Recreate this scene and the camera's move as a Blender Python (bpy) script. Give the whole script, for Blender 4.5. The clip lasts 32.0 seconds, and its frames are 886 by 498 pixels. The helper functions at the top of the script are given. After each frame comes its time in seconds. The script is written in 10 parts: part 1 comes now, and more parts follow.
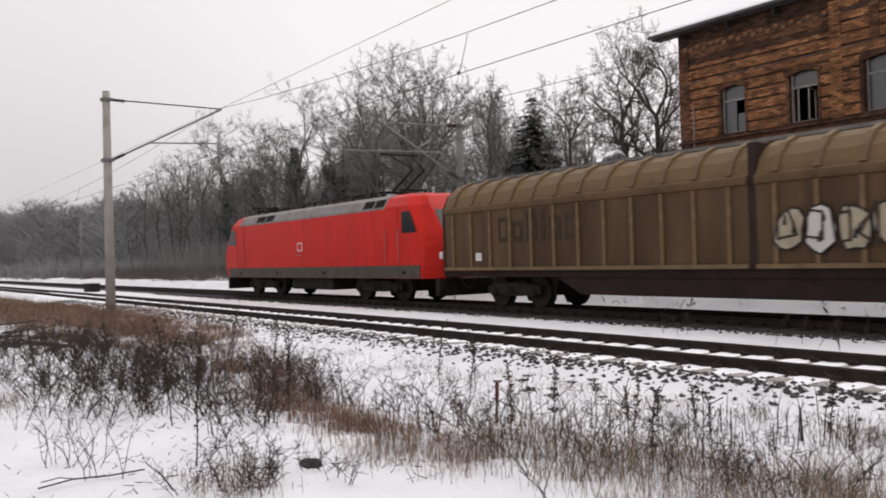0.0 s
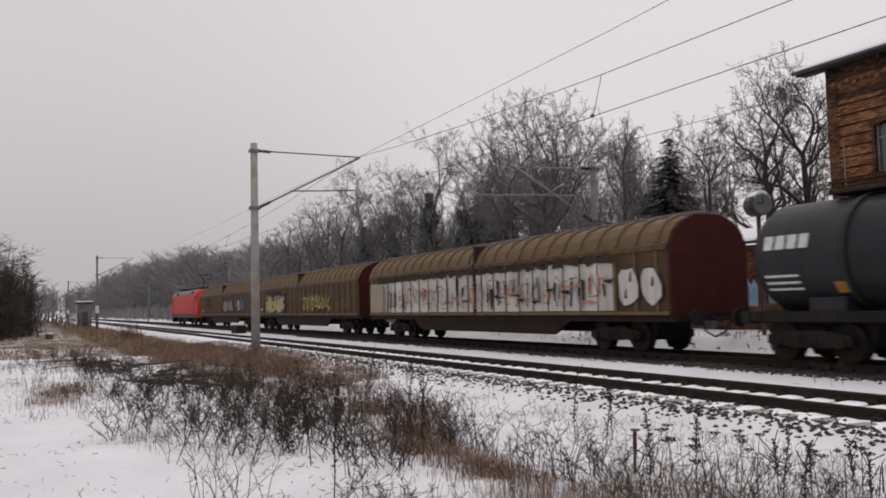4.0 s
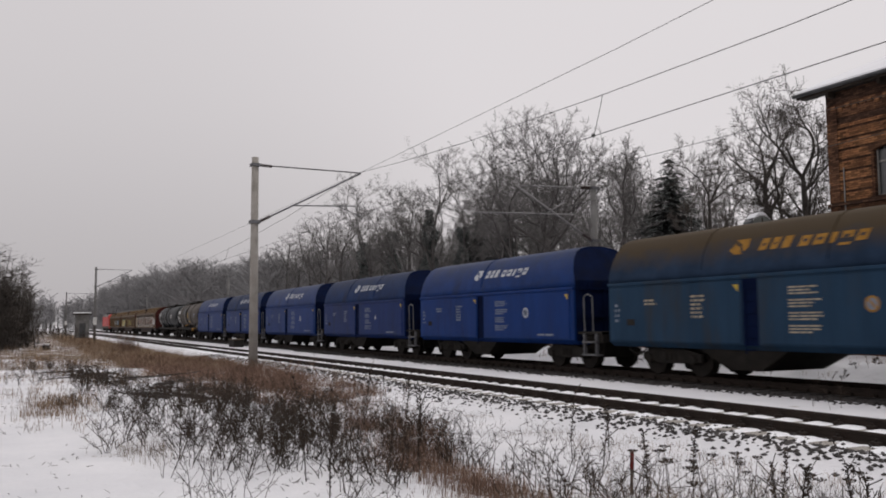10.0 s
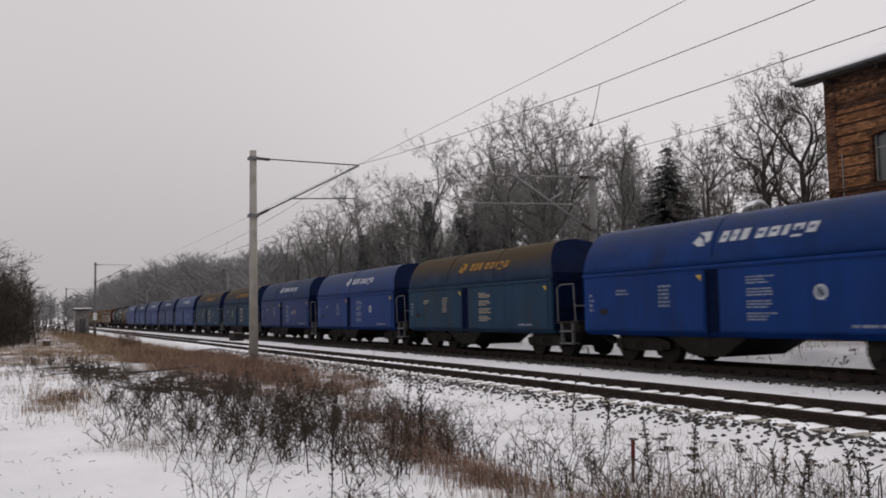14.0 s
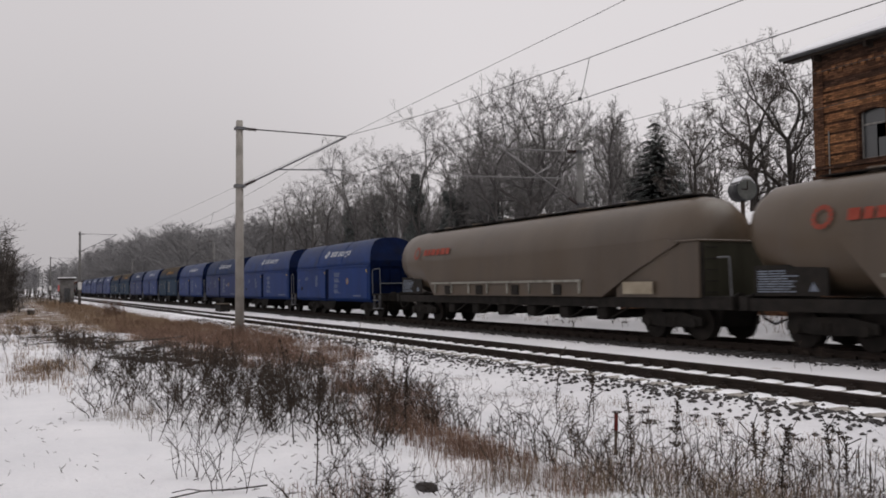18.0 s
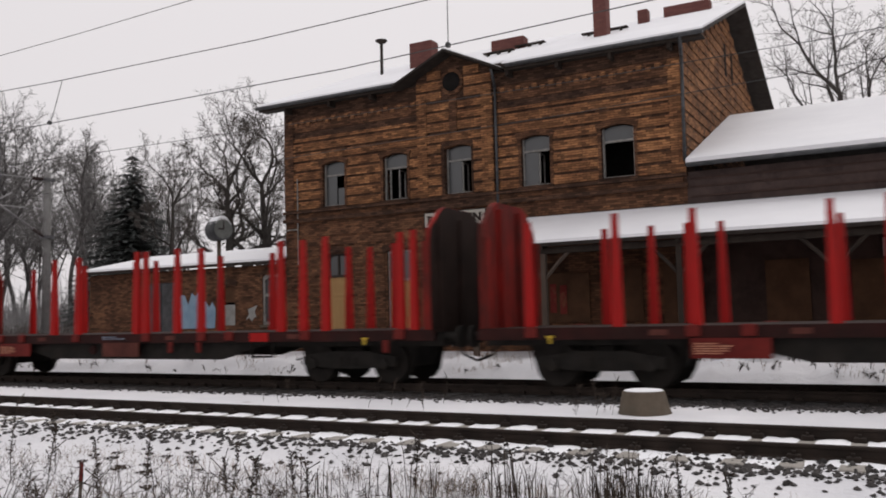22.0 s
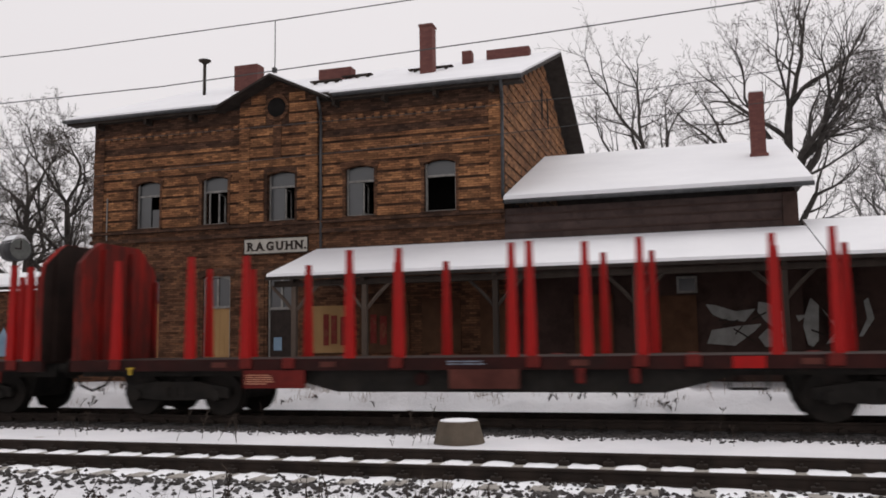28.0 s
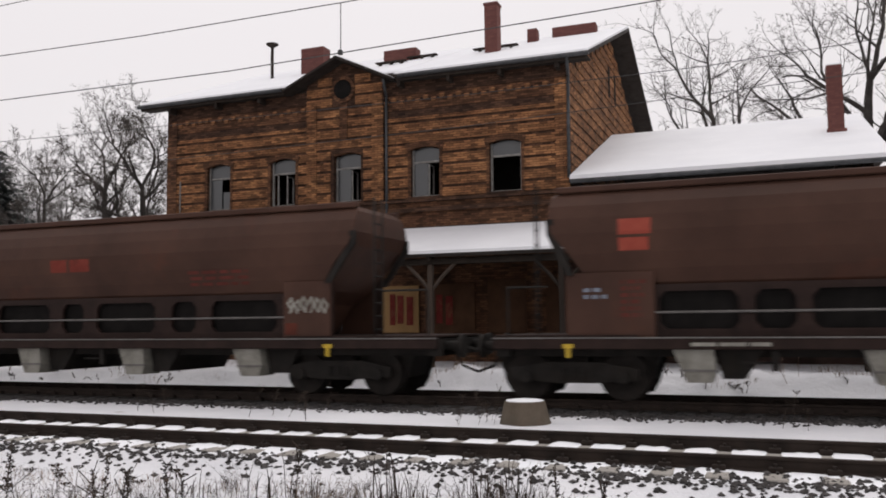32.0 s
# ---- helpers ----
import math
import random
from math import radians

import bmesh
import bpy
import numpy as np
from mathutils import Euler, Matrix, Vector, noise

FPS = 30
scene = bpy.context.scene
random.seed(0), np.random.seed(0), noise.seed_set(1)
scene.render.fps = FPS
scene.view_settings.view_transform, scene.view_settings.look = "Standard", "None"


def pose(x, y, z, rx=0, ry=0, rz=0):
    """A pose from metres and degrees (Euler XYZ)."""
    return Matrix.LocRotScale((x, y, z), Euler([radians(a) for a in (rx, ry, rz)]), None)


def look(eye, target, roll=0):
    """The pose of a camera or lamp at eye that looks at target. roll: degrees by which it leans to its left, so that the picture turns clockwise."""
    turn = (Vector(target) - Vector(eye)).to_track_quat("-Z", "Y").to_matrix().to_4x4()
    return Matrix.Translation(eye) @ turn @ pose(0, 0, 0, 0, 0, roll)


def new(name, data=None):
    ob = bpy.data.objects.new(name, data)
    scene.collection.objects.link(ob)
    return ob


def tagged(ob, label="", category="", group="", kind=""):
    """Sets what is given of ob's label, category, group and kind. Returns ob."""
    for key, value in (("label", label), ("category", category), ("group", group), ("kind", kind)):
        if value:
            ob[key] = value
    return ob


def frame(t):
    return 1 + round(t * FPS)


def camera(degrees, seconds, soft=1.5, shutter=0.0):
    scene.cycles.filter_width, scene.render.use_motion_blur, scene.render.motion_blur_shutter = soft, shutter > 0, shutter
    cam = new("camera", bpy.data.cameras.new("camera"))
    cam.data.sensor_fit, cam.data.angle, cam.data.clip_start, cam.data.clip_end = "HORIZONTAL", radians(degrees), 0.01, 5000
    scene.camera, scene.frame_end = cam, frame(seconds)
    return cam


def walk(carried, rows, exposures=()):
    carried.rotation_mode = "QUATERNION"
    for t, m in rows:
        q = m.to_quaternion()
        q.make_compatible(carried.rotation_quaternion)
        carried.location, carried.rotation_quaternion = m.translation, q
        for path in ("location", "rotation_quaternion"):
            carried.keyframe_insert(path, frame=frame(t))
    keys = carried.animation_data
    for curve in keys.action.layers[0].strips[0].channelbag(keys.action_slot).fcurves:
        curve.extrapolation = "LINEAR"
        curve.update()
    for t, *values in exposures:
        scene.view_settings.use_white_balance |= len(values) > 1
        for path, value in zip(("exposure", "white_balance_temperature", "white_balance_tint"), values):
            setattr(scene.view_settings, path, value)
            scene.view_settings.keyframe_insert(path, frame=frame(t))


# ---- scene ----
# Camera: a person stands beside the near track, 1.54 m above the rails, and turns with the train.
# World: x along the track (the train runs towards -x), y across it, z = 0 at the top of the rails.
EYE = (0.0, 0.0, 1.54)
cam = camera(55.2, 32.0, soft=1.8, shutter=0.2)
TURNS = [  # seconds, yaw, pitch, roll
    (0.0, 55.01, 0.60, -1.60),
    (0.5, 59.46, 1.31, -1.98),
    (1.0, 61.33, 1.74, -1.83),
    (1.5, 62.97, 2.30, -1.47),
    (2.0, 63.26, 2.89, -1.21),
    (2.5, 63.41, 3.29, -1.26),
    (3.0, 63.49, 3.34, -1.26),
    (3.5, 63.80, 3.64, -1.14),
    (5.5, 64.01, 4.18, -2.13),
    (6.0, 63.86, 4.16, -1.82),
    (6.5, 63.66, 4.36, -1.84),
    (7.0, 63.76, 4.44, -1.71),
    (7.5, 63.37, 4.68, -1.71),
    (8.0, 63.37, 4.69, -1.65),
    (8.5, 63.51, 4.70, -1.50),
    (9.0, 64.00, 4.86, -1.27),
    (9.5, 63.78, 5.43, -1.07),
    (10.0, 63.88, 4.94, -0.49),
    (10.5, 64.13, 5.04, -0.49),
    (11.0, 64.25, 4.91, -0.71),
    (11.5, 63.85, 4.04, -0.95),
    (12.0, 63.62, 4.14, -1.41),
    (12.5, 63.62, 4.31, -1.35),
    (13.0, 63.76, 4.41, -1.39),
    (13.5, 63.75, 4.45, -1.41),
    (14.0, 63.83, 4.35, -1.17),
    (14.5, 63.62, 3.80, -1.18),
    (16.5, 63.18, 3.21, -0.32),
    (17.0, 63.10, 3.09, -0.59),
    (17.5, 63.08, 2.69, -0.28),
    (18.0, 62.97, 2.50, -0.64),
    (18.5, 63.12, 2.56, -0.61),
    (19.0, 63.34, 2.31, -0.95),
    (19.5, 62.04, 1.70, -1.98),
    (20.0, 55.43, 1.34, -1.91),
    (20.5, 46.87, 1.50, -1.68),
    (21.0, 39.29, 2.63, -1.73),
    (21.5, 33.11, 3.69, -0.90),
    (22.0, 28.55, 4.41, -1.41),
    (22.5, 25.36, 5.45, -1.82),
    (23.0, 23.09, 5.71, -1.06),
    (23.5, 21.96, 5.30, -0.60),
    (24.0, 21.43, 4.89, -0.20),
    (24.5, 20.78, 5.14, -0.69),
    (25.0, 19.34, 4.86, -0.74),
    (25.5, 19.01, 5.36, -0.81),
    (27.5, 16.94, 6.18, -0.94),
    (28.0, 16.47, 6.20, -0.84),
    (28.5, 16.25, 5.98, -0.92),
    (29.0, 16.25, 5.87, -0.74),
    (29.5, 16.54, 5.89, -1.15),
    (30.0, 16.45, 5.76, -0.78),
    (30.5, 16.63, 5.59, -0.80),
    (31.0, 17.28, 5.49, -0.95),
    (31.5, 18.25, 5.27, -0.77),
    (32.0, 20.93, 4.93, -0.60),
]


def aim(yaw, pitch, roll):
    return pose(*EYE, 0, 0, yaw) @ pose(0, 0, 0, 90 + pitch, 0, 0) @ pose(0, 0, 0, 0, 0, roll)


walk(cam, [(t, aim(yaw, pitch, roll)) for t, yaw, pitch, roll in TURNS], exposures=[(0, 0.42), (0.6, 0.27), (1.5, 0.11), (3, 0.06), (6, 0.0), (19, 0.0), (22, 0.12), (26, 0.15), (29, 0.17), (30, 0.22), (31, 0.25), (32, 0.25)])

# How far the train has run (metres along x) at each second
RUN = [(0, -0.00), (1, -16.70), (2, -33.60), (3, -50.70), (4, -67.94), (5, -85.27), (6, -102.67), (7, -120.13), (8, -137.61), (9, -155.10), (10, -172.62), (12, -207.77), (14, -243.05), (16, -278.32), (18, -313.56), (20, -348.78), (22, -383.97), (24, -419.17), (26, -454.37), (28, -489.57), (30, -524.77), (32, -559.98)]

# ---- light: overcast winter noon ----
world = bpy.data.worlds.new("overcast")
scene.world = world
world.use_nodes = True
wn, wl = world.node_tree.nodes, world.node_tree.links
wn.clear()
sky = wn.new("ShaderNodeTexSky")
sky.sky_type, sky.sun_disc = "NISHITA", False
sky.sun_elevation, sky.sun_rotation = radians(62), radians(-23)
sky.air_density, sky.dust_density, sky.ozone_density = 1.0, 6.0, 1.0
grey = wn.new("ShaderNodeHueSaturation")
grey.inputs["Saturation"].default_value = 0.08
wl.new(sky.outputs[0], grey.inputs["Color"])
cloud = wn.new("ShaderNodeMix")
cloud.data_type = "RGBA"
cloud.inputs["Factor"].default_value = 0.85
cloud.inputs[7].default_value = (7.5, 7.1, 7.27, 1)
wl.new(grey.outputs[0], cloud.inputs[6])
# thicker cloud over the western horizon
ray = wn.new("ShaderNodeTexCoord")
axis = wn.new("ShaderNodeSeparateXYZ")
wl.new(ray.outputs["Generated"], axis.inputs[0])
west = wn.new("ShaderNodeMapRange")
west.interpolation_type = "SMOOTHSTEP"
west.inputs["From Min"].default_value, west.inputs["From Max"].default_value = -0.84, -1.0
wl.new(axis.outputs["X"], west.inputs["Value"])
low = wn.new("ShaderNodeMapRange")
low.interpolation_type = "SMOOTHSTEP"
low.inputs["From Min"].default_value, low.inputs["From Max"].default_value = 0.0, 0.3
low.inputs["To Min"].default_value, low.inputs["To Max"].default_value = 0.27, 0.13
wl.new(axis.outputs["Z"], low.inputs["Value"])
depth = wn.new("ShaderNodeMath")
depth.operation = "MULTIPLY"
wl.new(west.outputs[0], depth.inputs[0])
wl.new(low.outputs[0], depth.inputs[1])
bank = wn.new("ShaderNodeMix")
bank.data_type = "RGBA"
bank.inputs[7].default_value = (0.0, 0.008, 0.025, 1)
wl.new(depth.outputs[0], bank.inputs["Factor"])
wl.new(cloud.outputs[2], bank.inputs[6])
back = wn.new("ShaderNodeBackground")
back.inputs["Strength"].default_value = 0.1
wl.new(bank.outputs[2], back.inputs["Color"])
out = wn.new("ShaderNodeOutputWorld")
wl.new(back.outputs[0], out.inputs["Surface"])

sun_data = bpy.data.lights.new("sun", "SUN")
sun_data.energy, sun_data.angle, sun_data.color = 0.9, radians(50), (1, 0.98, 0.96)
sun = new("sun", sun_data)
sun.matrix_world = look((0, 0, 50), (-6, -14, 20))


# ---- mesh and material tools ----
def mesh_of(name, bm, material):
    me = bpy.data.meshes.new(name)
    bm.to_mesh(me)
    bm.free()
    if material:
        for m in material if isinstance(material, (list, tuple)) else [material]:
            me.materials.append(m)
    return me


def part(name, bm, material, parent=None, label="", at=None):
    """Links a bmesh as one mesh object under a thing or a part."""
    ob = new(name, mesh_of(name, bm, material))
    ob.parent = parent
    if at:
        ob.location = at
    if label:
        ob["label"] = label
    return ob


def raw(name, verts, faces, material, parent=None, label="", smooth=False):
    """A mesh object from arrays."""
    me = bpy.data.meshes.new(name)
    me.from_pydata([tuple(v) for v in verts], [], [tuple(f) for f in faces])
    for m in material if isinstance(material, (list, tuple)) else [material]:
        me.materials.append(m)
    if smooth:
        me.polygons.foreach_set("use_smooth", [True] * len(me.polygons))
    ob = new(name, me)
    ob.parent = parent
    if label:
        ob["label"] = label
    return ob


def thing(name, at=(0, 0, 0), label="", category="", group="", kind=""):
    ob = new(name)
    ob.empty_display_size = 0.2
    ob.location = at
    return tagged(ob, label, category, group, kind)


def box(bm, x0, x1, y0, y1, z0, z1, bevel=0.0):
    vs = [bm.verts.new(p) for p in ((x0, y0, z0), (x1, y0, z0), (x1, y1, z0), (x0, y1, z0), (x0, y0, z1), (x1, y0, z1), (x1, y1, z1), (x0, y1, z1))]
    fs = [bm.faces.new([vs[i] for i in f]) for f in ((3, 2, 1, 0), (4, 5, 6, 7), (0, 1, 5, 4), (1, 2, 6, 5), (2, 3, 7, 6), (3, 0, 4, 7))]
    if bevel:
        edges = {e for f in fs for e in f.edges}
        bmesh.ops.bevel(bm, geom=list(edges), offset=bevel, segments=1, affect="EDGES")
    return bm


def boxes(*lists, bevel=0.0):
    bm = bmesh.new()
    for b in lists:
        box(bm, *b, bevel=bevel)
    return bm


def tube(bm, a, b, r, r2=None, seg=8, caps=True):
    a, b = Vector(a), Vector(b)
    d = (b - a).normalized()
    u = d.orthogonal().normalized()
    w = d.cross(u)
    r2 = r if r2 is None else r2
    rings = []
    for p, q in ((a, r), (b, r2)):
        rings.append([bm.verts.new(p + q * (math.cos(k * 2 * math.pi / seg) * u + math.sin(k * 2 * math.pi / seg) * w)) for k in range(seg)])
    for k in range(seg):
        f = bm.faces.new((rings[0][k], rings[0][(k + 1) % seg], rings[1][(k + 1) % seg], rings[1][k]))
        f.smooth = seg > 6
    if caps:
        bm.faces.new(rings[0][::-1])
        bm.faces.new(rings[1])
    return bm


def tubes(pairs, r, seg=6):
    bm = bmesh.new()
    for a, b in pairs:
        tube(bm, a, b, r, seg=seg)
    return bm


def poly_tube(bm, points, r, seg=6):
    for a, b in zip(points, points[1:]):
        tube(bm, a, b, r, seg=seg)
    return bm


def extrude_x(bm, profile, x0, x1, caps=True, smooth=False):
    """A closed profile of (y, z), counter-clockwise seen from +x, drawn along x."""
    a = [bm.verts.new((x0, y, z)) for y, z in profile]
    b = [bm.verts.new((x1, y, z)) for y, z in profile]
    n = len(profile)
    for k in range(n):
        f = bm.faces.new((a[k], a[(k + 1) % n], b[(k + 1) % n], b[k]))
        f.smooth = smooth
    if caps:
        bm.faces.new(a[::-1])
        bm.faces.new(b)
    bm.normal_update()
    return bm


def loft(bm, rings, caps=True, smooth=True):
    """Joins rings of equally many points."""
    vs = [[bm.verts.new(p) for p in ring] for ring in rings]
    n = len(vs[0])
    for r0, r1 in zip(vs, vs[1:]):
        for k in range(n):
            f = bm.faces.new((r0[k], r0[(k + 1) % n], r1[(k + 1) % n], r1[k]))
            f.smooth = smooth
    if caps:
        bm.faces.new(vs[0][::-1])
        bm.faces.new(vs[-1])
    return bm


def node(tree, kind, **values):
    n = tree.nodes.new(kind)
    for key, value in values.items():
        n.inputs[key.replace("_", " ")].default_value = value
    return n


def surface(name, dark, light, rough=0.7, metal=0.0, scale=3.0, fine=60.0, stain=None, stain_at=0.62, stain_amount=0.6, bump=0.15, streak=False, spec=0.12, per_piece=0.0):
    """A worn surface: two tones at a broad and a fine scale, stains with edges of their own, fine relief."""
    m = bpy.data.materials.new(name)
    m.use_nodes = True
    t = m.node_tree
    bsdf = t.nodes["Principled BSDF"]
    co = t.nodes.new("ShaderNodeTexCoord")
    where = co.outputs["Object"]
    if streak:
        mp = t.nodes.new("ShaderNodeMapping")
        mp.inputs["Scale"].default_value = (1, 1, 0.18)
        t.links.new(where, mp.inputs["Vector"])
        where = mp.outputs["Vector"]
    n1 = node(t, "ShaderNodeTexNoise", Scale=scale, Detail=5.0, Roughness=0.6)
    n2 = node(t, "ShaderNodeTexNoise", Scale=fine, Detail=3.0, Roughness=0.6)
    t.links.new(where, n1.inputs["Vector"])
    t.links.new(co.outputs["Object"], n2.inputs["Vector"])
    mix = t.nodes.new("ShaderNodeMath")
    mix.operation = "MULTIPLY_ADD"
    mix.inputs[1].default_value = 0.35
    t.links.new(n2.outputs["Fac"], mix.inputs[0])
    half = t.nodes.new("ShaderNodeMath")
    half.operation = "MULTIPLY_ADD"
    half.inputs[1].default_value, half.inputs[2].default_value = 1.6, -0.45
    t.links.new(n1.outputs["Fac"], half.inputs[0])
    t.links.new(half.outputs[0], mix.inputs[2])
    ramp = t.nodes.new("ShaderNodeValToRGB")
    ramp.color_ramp.elements[0].color, ramp.color_ramp.elements[1].color = (*dark, 1), (*light, 1)
    ramp.color_ramp.elements[0].position, ramp.color_ramp.elements[1].position = 0.15, 0.95
    t.links.new(mix.outputs[0], ramp.inputs["Fac"])
    colour = ramp.outputs["Color"]
    if per_piece:
        info = t.nodes.new("ShaderNodeObjectInfo")
        isle = t.nodes.new("ShaderNodeNewGeometry")
        both = t.nodes.new("ShaderNodeMath")
        both.operation = "ADD"
        t.links.new(info.outputs["Random"], both.inputs[0])
        t.links.new(isle.outputs["Random Per Island"], both.inputs[1])
        wrap = t.nodes.new("ShaderNodeMath")
        wrap.operation = "FRACT"
        t.links.new(both.outputs[0], wrap.inputs[0])
        val = t.nodes.new("ShaderNodeMapRange")
        val.inputs["To Min"].default_value, val.inputs["To Max"].default_value = 1 - per_piece, 1 + per_piece
        t.links.new(wrap.outputs[0], val.inputs["Value"])
        hsv = t.nodes.new("ShaderNodeHueSaturation")
        t.links.new(val.outputs["Result"], hsv.inputs["Value"])
        t.links.new(colour, hsv.inputs["Color"])
        colour = hsv.outputs["Color"]
    if stain:
        n3 = node(t, "ShaderNodeTexNoise", Scale=scale * 0.8, Detail=8.0, Roughness=0.7)
        off = t.nodes.new("ShaderNodeMapping")
        off.inputs["Location"].default_value = (7.3, 2.1, 5.5)
        t.links.new(where, off.inputs["Vector"])
        t.links.new(off.outputs["Vector"], n3.inputs["Vector"])
        edge = t.nodes.new("ShaderNodeMapRange")
        edge.inputs["From Min"].default_value, edge.inputs["From Max"].default_value = stain_at - 0.12, stain_at + 0.06
        edge.inputs["To Max"].default_value = stain_amount
        t.links.new(n3.outputs["Fac"], edge.inputs["Value"])
        over = t.nodes.new("ShaderNodeMix")
        over.data_type = "RGBA"
        over.inputs[7].default_value = (*stain, 1)
        t.links.new(edge.outputs["Result"], over.inputs["Factor"])
        t.links.new(colour, over.inputs[6])
        colour = over.outputs[2]
    t.links.new(colour, bsdf.inputs["Base Color"])
    bsdf.inputs["Roughness"].default_value, bsdf.inputs["Metallic"].default_value = rough, metal
    bsdf.inputs["Specular IOR Level"].default_value = spec
    if bump:
        b = node(t, "ShaderNodeBump", Strength=bump, Distance=0.02)
        t.links.new(n2.outputs["Fac"], b.inputs["Height"])
        t.links.new(b.outputs["Normal"], bsdf.inputs["Normal"])
    return m


def glass(name, tint, rough=0.06, gloss=1.0):
    m = bpy.data.materials.new(name)
    m.use_nodes = True
    t = m.node_tree
    bsdf = t.nodes["Principled BSDF"]
    co = t.nodes.new("ShaderNodeTexCoord")
    n = node(t, "ShaderNodeTexNoise", Scale=2.5, Detail=4.0)
    t.links.new(co.outputs["Object"], n.inputs["Vector"])
    ramp = t.nodes.new("ShaderNodeValToRGB")
    ramp.color_ramp.elements[0].color = (*[c * 0.7 for c in tint], 1)
    ramp.color_ramp.elements[1].color = (*[c * 1.3 for c in tint], 1)
    t.links.new(n.outputs["Fac"], ramp.inputs["Fac"])
    t.links.new(ramp.outputs["Color"], bsdf.inputs["Base Color"])
    bsdf.inputs["Roughness"].default_value = rough
    bsdf.inputs["Specular IOR Level"].default_value = gloss
    return m


SNOW = surface("snow", (0.74, 0.75, 0.78), (0.84, 0.84, 0.86), 0.75, scale=0.6, fine=25, bump=0.3, spec=0.25)
ROOF_SNOW = surface("roof_snow", (0.71, 0.71, 0.735), (0.79, 0.79, 0.81), 0.75, scale=0.5, fine=12, bump=0.15, spec=0.2)
STEEL = surface("rail_steel", (0.018, 0.014, 0.012), (0.042, 0.030, 0.024), 0.75, 0.0, 4, 80, spec=0.15)
BLACK = surface("underframe_black", (0.013, 0.012, 0.011), (0.032, 0.028, 0.025), 0.8, 0, 3, 50, stain=(0.03, 0.024, 0.018), stain_amount=0.4, spec=0.12)
WHEEL = surface("wheel_steel", (0.014, 0.012, 0.011), (0.036, 0.030, 0.026), 0.7, 0.1, 4, 60, spec=0.15)
BALLAST = surface("ballast_stone", (0.025, 0.023, 0.0225), (0.085, 0.078, 0.075), 0.85, 0, 2, 30, per_piece=0.4)
CONCRETE = surface("mast_concrete", (0.24, 0.22, 0.20), (0.36, 0.34, 0.31), 0.85, 0, 2, 45, stain=(0.18, 0.17, 0.15))
BLOCK = surface("old_concrete", (0.085, 0.068, 0.051), (0.145, 0.117, 0.09), 0.9, 0, 3, 30, stain=(0.1, 0.1, 0.08))
GALV = surface("galvanised_steel", (0.10, 0.10, 0.105), (0.2, 0.2, 0.21), 0.55, 0.5, 5, 60)
WIRE = surface("wire_dark", (0.05, 0.05, 0.05), (0.1, 0.1, 0.1), 0.5, 0.5, 5, 60, bump=0)
INSUL = surface("insulator_brown", (0.03, 0.02, 0.018), (0.06, 0.035, 0.03), 0.3, 0, 5, 40)
WHITE = surface("white_lettering", (0.45, 0.45, 0.44), (0.72, 0.72, 0.7), 0.7, 0, 6, 60)
YELLOW = surface("yellow_paint", (0.45, 0.30, 0.03), (0.6, 0.42, 0.06), 0.6, 0, 5, 50)


# ---- ground and tracks ----
TRACK1, TRACK2, GAUGE = 11.1, 17.4, 1.5


def smooth(a, b, v):
    u = min(1.0, max(0.0, (v - a) / (b - a)))
    return u * u * (3 - 2 * u)


def ground_height(x, y):
    bumps = 0.05 * noise.noise((x * 0.35, y * 0.35, 0)) + 0.025 * noise.noise((x * 1.7, y * 1.7, 3))
    if y < 9.6:
        bumps += 0.035 * noise.noise((x * 0.8, y * 0.9, 6)) + 0.02 * abs(noise.noise((x * 2.6, y * 2.6, 9)))
        bumps += (0.05 * abs(noise.noise((x * 1.3, y * 1.5, 12))) + 0.03 * noise.noise((x * 3.1, y * 3.3, 14))) * smooth(-24, -12, x) * (1 - smooth(4.5, 7, y))
        z = -0.06 - 0.26 * smooth(2, 7.5, y) + bumps
        return z + (-0.19 - z) * smooth(8.7, 9.6, y)
    if y < 12.6:
        return -0.19 + 0.006 * noise.noise((x * 5, y * 5, 0))
    if y < 15.4:
        return -0.16 + 0.35 * bumps * smooth(12.6, 13, y) * (1 - smooth(15, 15.4, y))
    if y < 19.3:
        return -0.18
    bank = 0.24 * noise.noise((x * 0.9, y * 1.5, 2)) + 0.16 * abs(noise.noise((x * 2.3, y * 2.5, 8)))
    z = -0.18 + 0.42 * smooth(19.3, 20.6, y) + bumps * smooth(19.3, 20, y) + bank * smooth(19.3, 19.9, y) * (1 - smooth(21.5, 23, y))
    return z + 1.2 * smooth(38, 70, y) * smooth(-10, -45, x)


def spread(stops):
    """Grid lines from (end, step) stretches."""
    vals = [stops[0]]
    for end, step in stops[1:]:
        n = max(1, round((end - vals[-1]) / step))
        a = vals[-1]
        vals += [a + (end - a) * (k + 1) / n for k in range(n)]
    return vals


